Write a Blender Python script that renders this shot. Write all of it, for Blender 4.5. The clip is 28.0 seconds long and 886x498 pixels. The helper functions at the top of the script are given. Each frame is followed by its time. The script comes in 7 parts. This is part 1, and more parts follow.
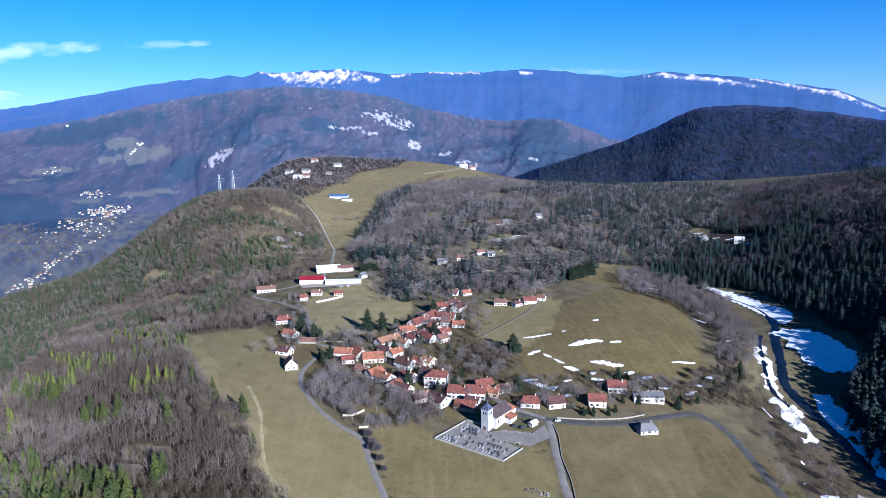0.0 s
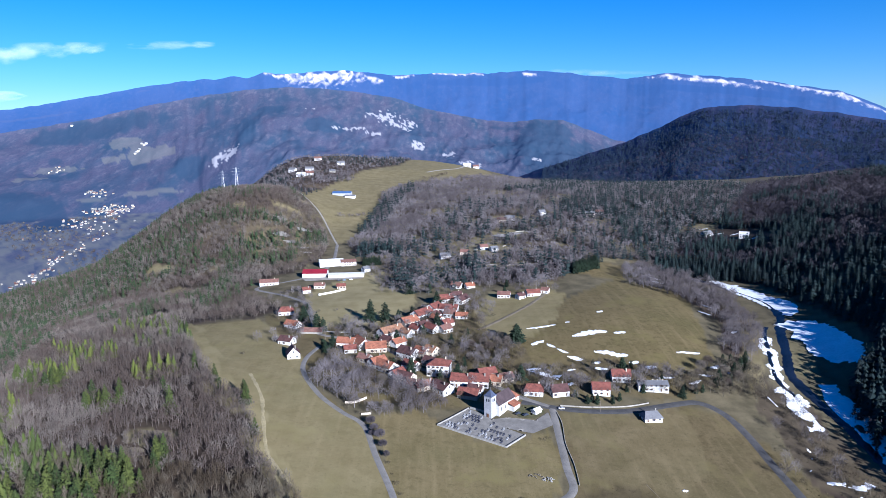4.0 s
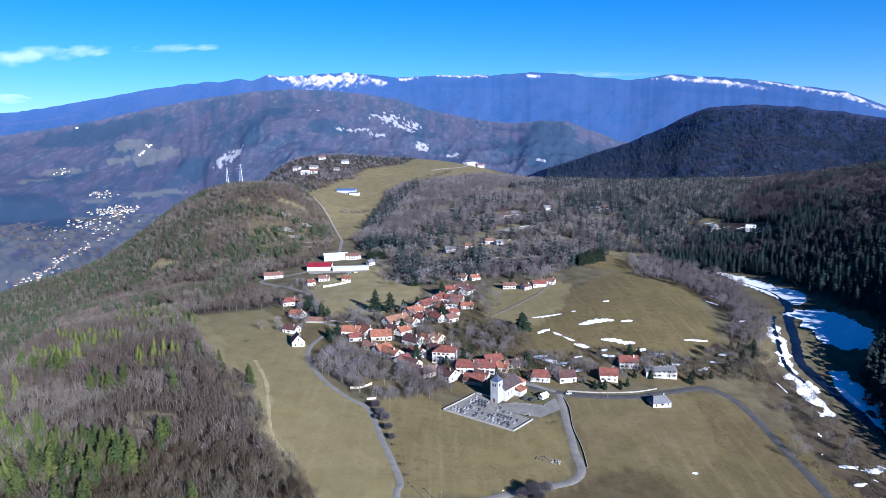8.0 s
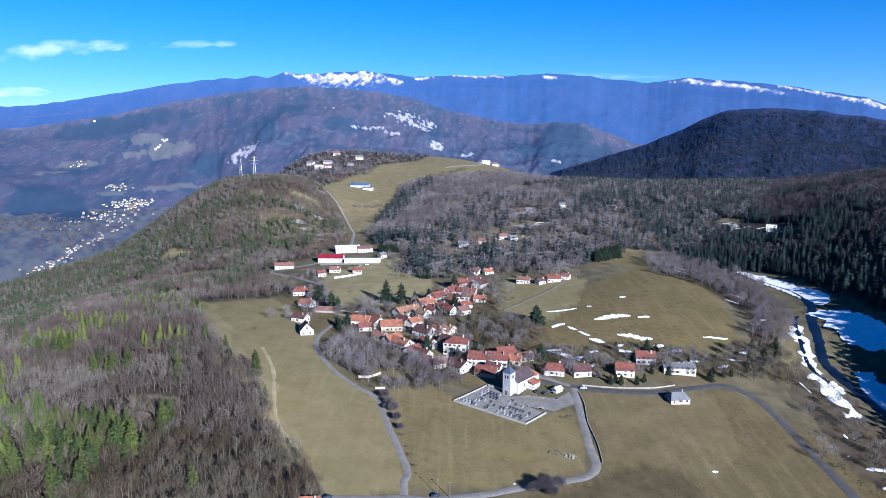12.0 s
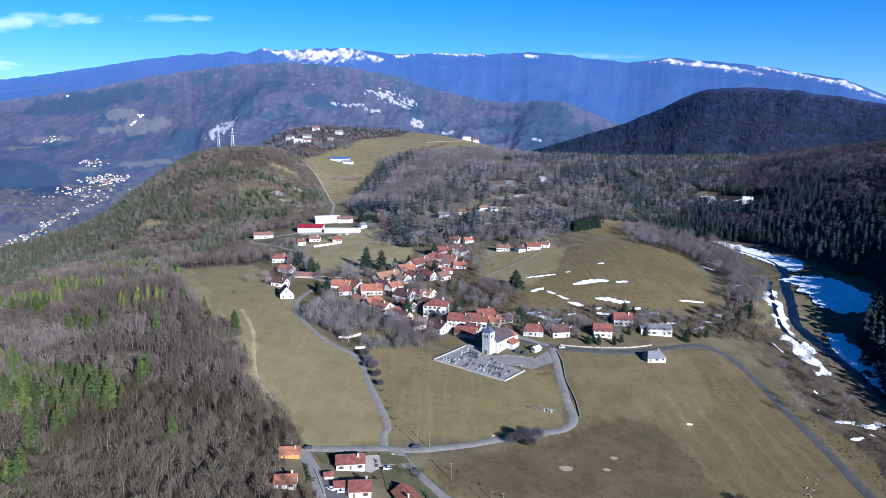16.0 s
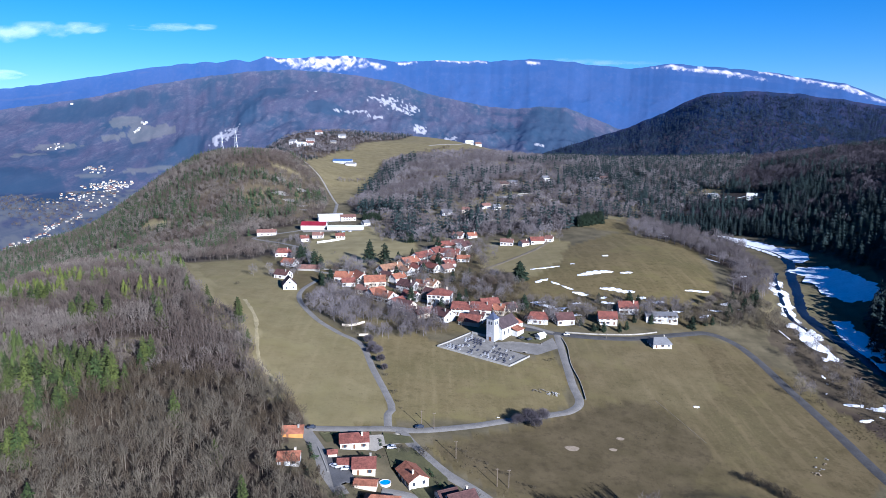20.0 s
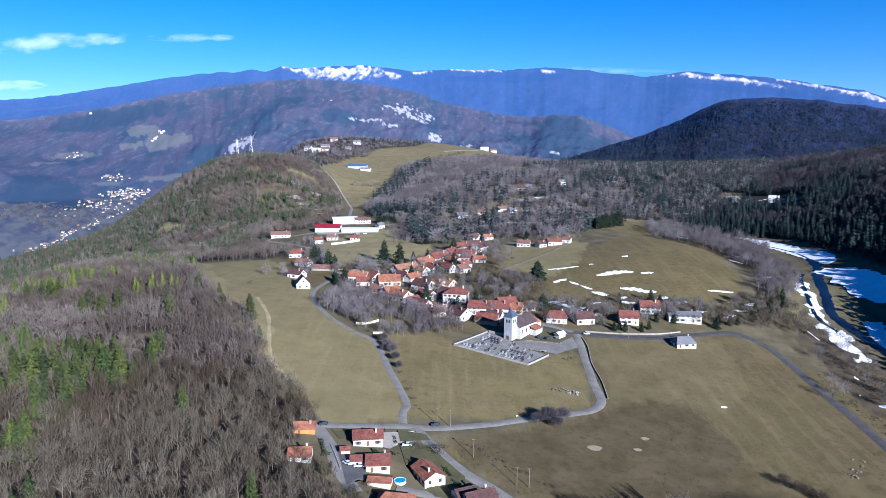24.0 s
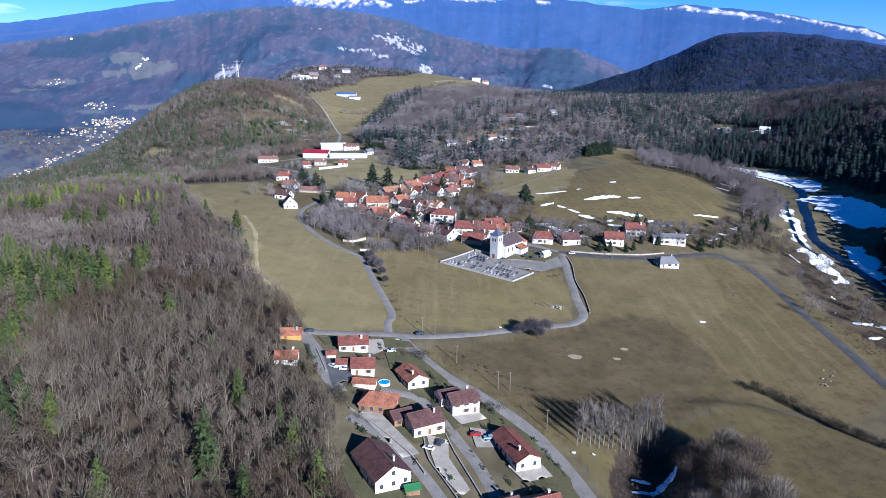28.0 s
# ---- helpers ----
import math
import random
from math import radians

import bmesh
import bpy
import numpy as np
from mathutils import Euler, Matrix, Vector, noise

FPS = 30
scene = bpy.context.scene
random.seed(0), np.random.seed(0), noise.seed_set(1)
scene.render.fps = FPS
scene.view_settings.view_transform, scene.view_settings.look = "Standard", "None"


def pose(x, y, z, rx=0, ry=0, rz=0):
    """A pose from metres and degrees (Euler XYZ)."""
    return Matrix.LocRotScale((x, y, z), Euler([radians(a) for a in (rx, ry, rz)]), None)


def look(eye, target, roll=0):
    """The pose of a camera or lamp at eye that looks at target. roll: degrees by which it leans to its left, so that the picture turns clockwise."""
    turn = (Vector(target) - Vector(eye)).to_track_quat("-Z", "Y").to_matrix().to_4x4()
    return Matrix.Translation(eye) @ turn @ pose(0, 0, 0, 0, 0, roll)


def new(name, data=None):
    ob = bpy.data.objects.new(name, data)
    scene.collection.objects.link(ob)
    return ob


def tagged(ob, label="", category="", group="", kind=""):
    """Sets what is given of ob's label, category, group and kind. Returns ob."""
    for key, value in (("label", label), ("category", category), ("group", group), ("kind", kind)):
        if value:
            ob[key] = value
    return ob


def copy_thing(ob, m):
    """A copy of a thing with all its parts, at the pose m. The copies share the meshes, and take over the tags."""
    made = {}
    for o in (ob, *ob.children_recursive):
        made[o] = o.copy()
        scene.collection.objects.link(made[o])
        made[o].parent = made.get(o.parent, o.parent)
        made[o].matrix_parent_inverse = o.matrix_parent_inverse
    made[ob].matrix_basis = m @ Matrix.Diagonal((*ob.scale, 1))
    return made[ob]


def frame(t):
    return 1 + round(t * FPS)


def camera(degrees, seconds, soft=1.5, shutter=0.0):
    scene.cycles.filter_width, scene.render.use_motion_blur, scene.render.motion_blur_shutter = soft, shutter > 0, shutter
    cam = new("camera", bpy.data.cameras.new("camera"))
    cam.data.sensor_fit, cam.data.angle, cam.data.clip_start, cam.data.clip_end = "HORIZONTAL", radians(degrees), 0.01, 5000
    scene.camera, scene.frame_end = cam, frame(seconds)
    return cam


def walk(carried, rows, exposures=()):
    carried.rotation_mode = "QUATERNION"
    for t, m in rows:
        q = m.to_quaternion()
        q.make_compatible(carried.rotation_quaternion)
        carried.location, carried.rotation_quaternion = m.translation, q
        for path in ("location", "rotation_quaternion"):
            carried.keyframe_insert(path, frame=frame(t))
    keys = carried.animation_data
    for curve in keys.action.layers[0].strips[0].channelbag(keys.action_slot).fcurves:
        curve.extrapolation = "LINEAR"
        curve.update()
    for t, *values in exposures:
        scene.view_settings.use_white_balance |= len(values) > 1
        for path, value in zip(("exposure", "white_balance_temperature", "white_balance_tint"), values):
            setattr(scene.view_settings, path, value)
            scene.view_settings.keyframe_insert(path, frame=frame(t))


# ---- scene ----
# ---------------------------------------------------------------- camera and walk
cam = camera(66.19, 28.0, soft=0.45)
PATH = [
    (0, (0.00, 0.00, 189.89), (1.61, 98.50, 172.71), -0.60),
    (0.5, (-0.05, 0.15, 187.77), (1.59, 98.69, 170.82), -0.56),
    (1, (-0.09, 0.31, 185.75), (1.56, 98.84, 168.71), -0.54),
    (1.5, (-0.01, 0.38, 183.88), (1.63, 98.75, 166.02), -0.57),
    (2, (0.13, 0.40, 182.38), (1.72, 98.62, 163.67), -0.49),
    (2.5, (0.20, 0.52, 181.36), (1.76, 98.77, 162.81), -0.26),
    (3, (0.20, 0.61, 180.52), (1.61, 99.01, 162.71), -0.26),
    (3.5, (0.10, 0.57, 179.45), (1.40, 99.15, 162.69), -0.37),
    (5.5, (-0.64, -0.01, 173.79), (-0.13, 98.57, 156.99), -1.01),
    (6, (-0.87, 0.00, 172.21), (-0.50, 98.52, 155.07), -1.12),
    (6.5, (-1.01, 0.04, 170.36), (-0.67, 98.86, 155.07), -1.14),
    (7, (-1.13, 0.22, 168.23), (-0.72, 99.10, 153.30), -1.06),
    (7.5, (-1.29, 0.73, 166.11), (-0.80, 99.54, 150.76), -0.89),
    (8, (-1.42, 1.56, 164.11), (-0.86, 100.23, 147.92), -0.66),
    (8.5, (-1.46, 2.72, 162.38), (-0.85, 101.29, 145.54), -0.55),
    (9, (-1.55, 4.14, 160.90), (-1.10, 102.63, 143.65), -0.46),
    (9.5, (-1.68, 5.52, 159.34), (-1.37, 104.00, 141.96), -0.39),
    (10, (-1.81, 6.81, 157.67), (-1.74, 105.31, 140.41), -0.32),
    (10.5, (-1.95, 8.26, 156.26), (-2.22, 106.84, 139.51), -0.19),
    (11, (-2.05, 9.76, 154.90), (-2.68, 108.42, 138.58), -0.03),
    (11.5, (-2.04, 11.28, 153.65), (-2.98, 109.99, 137.67), 0.20),
    (12, (-1.95, 12.68, 152.35), (-3.24, 111.39, 136.41), 0.30),
    (12.5, (-1.84, 13.63, 150.79), (-3.33, 112.28, 134.50), 0.27),
    (14.5, (-1.90, 14.92, 144.10), (-3.48, 113.37, 126.61), -0.11),
    (15, (-1.94, 13.59, 141.98), (-2.53, 111.98, 124.10), -0.04),
    (15.5, (-1.85, 11.60, 140.23), (-1.23, 109.86, 121.70), 0.18),
    (16, (-1.64, 9.66, 139.05), (-0.03, 107.89, 120.40), 0.72),
    (16.5, (-1.54, 8.49, 138.18), (0.04, 106.80, 119.93), 0.83),
    (17, (-1.58, 7.91, 137.03), (-0.12, 106.31, 119.28), 0.81),
    (17.5, (-1.69, 7.54, 135.00), (-0.24, 105.99, 117.52), 0.64),
    (18, (-1.80, 7.42, 132.51), (-0.48, 105.86, 114.99), 0.63),
    (18.5, (-1.79, 7.55, 130.08), (-0.51, 106.04, 112.80), 0.61),
    (19, (-1.77, 7.81, 127.76), (-0.54, 106.28, 110.36), 0.54),
    (19.5, (-1.78, 8.29, 125.82), (-0.58, 106.77, 108.53), 0.45),
    (20, (-1.86, 9.01, 124.25), (-0.71, 107.48, 106.87), 0.44),
    (20.5, (-2.04, 9.93, 122.91), (-0.95, 108.32, 105.09), 0.47),
    (21, (-2.22, 11.18, 121.97), (-1.33, 109.63, 104.47), 0.37),
    (21.5, (-2.42, 12.30, 120.69), (-1.70, 110.76, 103.22), 0.41),
    (23.5, (-2.98, 16.63, 114.58), (-3.49, 115.28, 98.21), 0.35),
    (24, (-2.89, 18.15, 113.64), (-3.88, 116.87, 97.70), 0.29),
    (24.5, (-2.77, 20.07, 113.02), (-4.28, 118.81, 97.26), 0.32),
    (25, (-2.77, 22.34, 112.43), (-4.74, 121.13, 97.00), 0.40),
    (25.5, (-3.01, 24.58, 111.36), (-5.23, 123.39, 96.14), 0.52),
    (26, (-3.39, 25.48, 108.83), (-5.66, 123.73, 90.35), 0.55),
    (26.5, (-3.34, 24.23, 105.78), (-5.21, 121.05, 80.86), 0.93),
    (27, (-2.63, 21.42, 103.67), (-3.32, 117.97, 77.65), 0.99),
    (27.5, (-1.59, 18.16, 102.54), (-1.16, 114.84, 76.98), 1.16),
    (28, (-0.55, 15.00, 102.07), (-0.01, 111.83, 77.11), 1.10),
]
walk(cam, [(t, look(eye, target, roll)) for t, eye, target, roll in PATH], exposures=[(0.0, 1.7, 5250, 14), (28.0, 1.7, 5250, 14)])

# ---------------------------------------------------------------- sky and sun
SUN_FROM = Vector((0.54, -0.84, 0.0)).normalized()
SUN_UP = radians(20)
world = bpy.data.worlds.new("world")
scene.world = world
world.use_nodes = True
wn = world.node_tree
sky = wn.nodes.new("ShaderNodeTexSky")
sky.sky_type, sky.sun_disc = "NISHITA", False
sky.sun_elevation, sky.sun_rotation = SUN_UP, math.atan2(SUN_FROM.x, SUN_FROM.y)
sky.altitude, sky.air_density, sky.dust_density, sky.ozone_density = 1200, 1.0, 0.35, 6.0
deep = wn.nodes.new("ShaderNodeHueSaturation")
deep.inputs["Hue"].default_value, deep.inputs["Saturation"].default_value, deep.inputs["Value"].default_value = 0.505, 1.22, 0.84
wn.links.new(sky.outputs[0], deep.inputs["Color"])
wn.links.new(deep.outputs[0], wn.nodes["Background"].inputs[0])
wn.nodes["Background"].inputs[1].default_value = 0.05
sun = new("sun", bpy.data.lights.new("sun", "SUN"))
sun.data.energy, sun.data.angle, sun.data.color = 5.0, radians(0.5), (1.0, 0.94, 0.86)
sun.matrix_world = look((0, 0, 900), Vector((0, 0, 900)) - (SUN_FROM * math.cos(SUN_UP) + Vector((0, 0, math.sin(SUN_UP)))))


# ---------------------------------------------------------------- materials
BASE_SCALE = 0.92  # scales every base colour; lower values deepen the shade against the sun


def material(name, base, rough=0.9, dark=0.6, grain=1.0, stain=0.08, bump=0.3, attr=None, warm=None, metal=0.0):
    """Two scales of variation round a base colour: grain and stains (both in waves a metre), with a fine relief.
    attr: a mesh attribute, 0 to 1, that mixes towards the colour warm."""
    base = [c * BASE_SCALE for c in base]
    m = bpy.data.materials.new(name)
    m.use_nodes = True
    t = m.node_tree
    n, ln = t.nodes, t.links
    b = n["Principled BSDF"]
    b.inputs["Roughness"].default_value, b.inputs["Metallic"].default_value = rough, metal
    b.inputs["Specular IOR Level"].default_value = 0.25
    geo = n.new("ShaderNodeNewGeometry")
    out = []
    for scale, detail in ((grain, 4), (stain, 3)):
        tex = n.new("ShaderNodeTexNoise")
        tex.inputs["Scale"].default_value, tex.inputs["Detail"].default_value = scale, detail
        ln.new(geo.outputs["Position"], tex.inputs["Vector"])
        out.append(tex.outputs["Fac"])
    add = n.new("ShaderNodeMath")
    add.operation = "ADD"
    ln.new(out[0], add.inputs[0]), ln.new(out[1], add.inputs[1])
    ramp = n.new("ShaderNodeMapRange")
    ramp.inputs[1].default_value, ramp.inputs[2].default_value = 0.7, 1.3
    ln.new(add.outputs[0], ramp.inputs[0])
    mix = n.new("ShaderNodeMix")
    mix.data_type = "RGBA"
    mix.inputs[6].default_value = (*[c * dark for c in base], 1)
    mix.inputs[7].default_value = (*[min(1, c * (2 - dark)) for c in base], 1)
    ln.new(ramp.outputs[0], mix.inputs[0])
    last = mix.outputs[2]
    if attr:
        at = n.new("ShaderNodeAttribute")
        at.attribute_name = attr
        tint = n.new("ShaderNodeMix")
        tint.data_type, tint.blend_type = "RGBA", "MIX"
        tint.inputs[7].default_value = (*[c * BASE_SCALE for c in warm], 1)
        ln.new(at.outputs["Fac"], tint.inputs[0]), ln.new(last, tint.inputs[6])
        last = tint.outputs[2]
    ln.new(last, b.inputs["Base Color"])
    if bump:
        bp = n.new("ShaderNodeBump")
        bp.inputs["Strength"].default_value, bp.inputs["Distance"].default_value = bump, 0.1
        ln.new(out[0], bp.inputs["Height"]), ln.new(bp.outputs[0], b.inputs["Normal"])
    return m


def ground_material():
    """Bare scrub, mown winter meadow (r), leaf litter (g) and bleached grass (b) by the land's cover attribute."""
    m = bpy.data.materials.new("land")
    m.use_nodes = True
    n, ln = m.node_tree.nodes, m.node_tree.links
    b = n["Principled BSDF"]
    b.inputs["Roughness"].default_value, b.inputs["Specular IOR Level"].default_value = 0.95, 0.1
    geo = n.new("ShaderNodeNewGeometry")

    def noise_tex(scale, detail=4, rough=0.6):
        x = n.new("ShaderNodeTexNoise")
        x.inputs["Scale"].default_value, x.inputs["Detail"].default_value, x.inputs["Roughness"].default_value = scale, detail, rough
        ln.new(geo.outputs["Position"], x.inputs["Vector"])
        return x.outputs["Fac"]

    def mixed(fac, a, c):
        x = n.new("ShaderNodeMix")
        x.data_type = "RGBA"
        for value, k in ((fac, 0), (a, 6), (c, 7)):
            if isinstance(value, tuple):
                x.inputs[k].default_value = (*[c * BASE_SCALE for c in value], 1)
            else:
                ln.new(value, x.inputs[k])
        return x.outputs[2]

    def ranged(v, lo, hi):
        x = n.new("ShaderNodeMapRange")
        x.inputs[1].default_value, x.inputs[2].default_value = lo, hi
        ln.new(v, x.inputs[0])
        return x.outputs[0]

    at = n.new("ShaderNodeAttribute")
    at.attribute_name = "cover"
    sep = n.new("ShaderNodeSeparateColor")
    ln.new(at.outputs["Color"], sep.inputs[0])
    fine, mid, wide, tuft, speck = noise_tex(0.9, 5), noise_tex(0.06, 5), noise_tex(0.012, 3), noise_tex(0.22, 6, 0.7), noise_tex(0.55, 8, 0.8)
    streak = n.new("ShaderNodeMapping")
    streak.inputs["Rotation"].default_value, streak.inputs["Scale"].default_value = (0, 0, 0.45), (0.22, 0.018, 0.05)
    ln.new(geo.outputs["Position"], streak.inputs["Vector"])
    lines = n.new("ShaderNodeTexNoise")
    lines.inputs["Scale"].default_value, lines.inputs["Detail"].default_value = 1.0, 5
    ln.new(streak.outputs[0], lines.inputs["Vector"])
    scrub = mixed(ranged(mid, 0.35, 0.65), (0.062, 0.052, 0.030), (0.115, 0.095, 0.056))
    scrub = mixed(ranged(fine, 0.55, 0.8), scrub, (0.055, 0.058, 0.026))
    meadow = mixed(ranged(mid, 0.3, 0.7), (0.097, 0.074, 0.032), (0.130, 0.099, 0.046))
    meadow = mixed(ranged(wide, 0.42, 0.66), meadow, (0.082, 0.069, 0.027))
    meadow = mixed(ranged(lines.outputs["Fac"], 0.48, 0.74), meadow, (0.145, 0.112, 0.054))
    meadow = mixed(ranged(fine, 0.52, 0.85), meadow, (0.147, 0.114, 0.056))
    meadow = mixed(ranged(tuft, 0.5, 0.72), meadow, (0.069, 0.055, 0.022))
    meadow = mixed(ranged(speck, 0.56, 0.68), meadow, (0.055, 0.045, 0.018))
    meadow = mixed(ranged(noise_tex(0.33, 6, 0.75), 0.62, 0.76), meadow, (0.166, 0.128, 0.072))
    meadow = mixed(ranged(noise_tex(0.028, 5, 0.65), 0.54, 0.66), meadow, (0.124, 0.102, 0.040))
    litter = mixed(ranged(mid, 0.35, 0.65), (0.024, 0.018, 0.014), (0.058, 0.043, 0.031))
    litter = mixed(ranged(wide, 0.52, 0.66), litter, (0.080, 0.060, 0.038))
    straw = mixed(ranged(mid, 0.3, 0.7), (0.165, 0.136, 0.064), (0.228, 0.192, 0.100))
    straw = mixed(ranged(speck, 0.58, 0.72), straw, (0.100, 0.084, 0.034))
    olive = mixed(ranged(mid, 0.3, 0.7), (0.068, 0.054, 0.022), (0.100, 0.080, 0.036))
    olive = mixed(ranged(tuft, 0.48, 0.66), olive, (0.050, 0.039, 0.016))
    olive = mixed(ranged(speck, 0.6, 0.72), olive, (0.120, 0.098, 0.055))
    meadow = mixed(at.outputs["Alpha"], meadow, olive)
    last = mixed(sep.outputs[0], scrub, meadow)
    last = mixed(sep.outputs[1], last, litter)
    last = mixed(sep.outputs[2], last, straw)
    ln.new(last, b.inputs["Base Color"])
    bp = n.new("ShaderNodeBump")
    bp.inputs["Strength"].default_value, bp.inputs["Distance"].default_value = 0.22, 0.4
    ln.new(fine, bp.inputs["Height"]), ln.new(bp.outputs[0], b.inputs["Normal"])
    return m


def mountain_material(name, wood, dark, rock, air, haze, glow):
    """Far woods with pale rock and snow on the heights; haze is painted into the colour (haze) and emission (air,
    glow).
    """
    m = bpy.data.materials.new(name)
    m.use_nodes = True
    n, ln = m.node_tree.nodes, m.node_tree.links
    b = n["Principled BSDF"]
    b.inputs["Roughness"].default_value, b.inputs["Specular IOR Level"].default_value = 1.0, 0.0
    geo = n.new("ShaderNodeNewGeometry")

    steep = n.new("ShaderNodeMapping")
    steep.inputs["Scale"].default_value = (2.0, 0.35, 2.2)
    ln.new(geo.outputs["Position"], steep.inputs["Vector"])

    def noise_tex(scale, detail):
        x = n.new("ShaderNodeTexNoise")
        x.inputs["Scale"].default_value, x.inputs["Detail"].default_value = scale, detail
        ln.new(steep.outputs[0], x.inputs["Vector"])
        return x.outputs["Fac"]

    def mixed(fac, a, c):
        x = n.new("ShaderNodeMix")
        x.data_type = "RGBA"
        for value, k in ((fac, 0), (a, 6), (c, 7)):
            if isinstance(value, tuple):
                x.inputs[k].default_value = (*[c * BASE_SCALE for c in value], 1)
            elif isinstance(value, float):
                x.inputs[k].default_value = value
            else:
                ln.new(value, x.inputs[k])
        return x.outputs[2]

    def ranged(v, lo, hi):
        x = n.new("ShaderNodeMapRange")
        x.inputs[1].default_value, x.inputs[2].default_value = lo, hi
        ln.new(v, x.inputs[0])
        return x.outputs[0]

    at = n.new("ShaderNodeAttribute")
    at.attribute_name = "cover"
    sep = n.new("ShaderNodeSeparateColor")
    ln.new(at.outputs["Color"], sep.inputs[0])
    wide, mid, fine = noise_tex(0.004, 4), noise_tex(0.02, 6), noise_tex(0.09, 4)
    c = mixed(ranged(wide, 0.40, 0.72), wood, dark)
    c = mixed(ranged(mid, 0.5, 0.75), c, tuple(0.9 * u + 0.1 * v for u, v in zip(wood, rock)))
    c = mixed(ranged(fine, 0.35, 1.0), c, tuple(v * 0.7 for v in dark))
    c = mixed(at.outputs["Alpha"], c, tuple(v * 0.8 for v in dark))
    c = mixed(sep.outputs[2], c, tuple(v * u for u, v in zip((0.34, 0.33, 0.21), rock)))
    c = mixed(sep.outputs[1], c, rock)
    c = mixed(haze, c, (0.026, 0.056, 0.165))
    c = mixed(sep.outputs[0], c, (0.46, 0.42, 0.44))
    bp = n.new("ShaderNodeBump")
    bp.inputs["Strength"].default_value, bp.inputs["Distance"].default_value = 0.15, 6.0
    ln.new(fine, bp.inputs["Height"]), ln.new(bp.outputs[0], b.inputs["Normal"])
    ln.new(c, b.inputs["Base Color"])
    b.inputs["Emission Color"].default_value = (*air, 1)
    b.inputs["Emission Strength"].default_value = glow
    return m


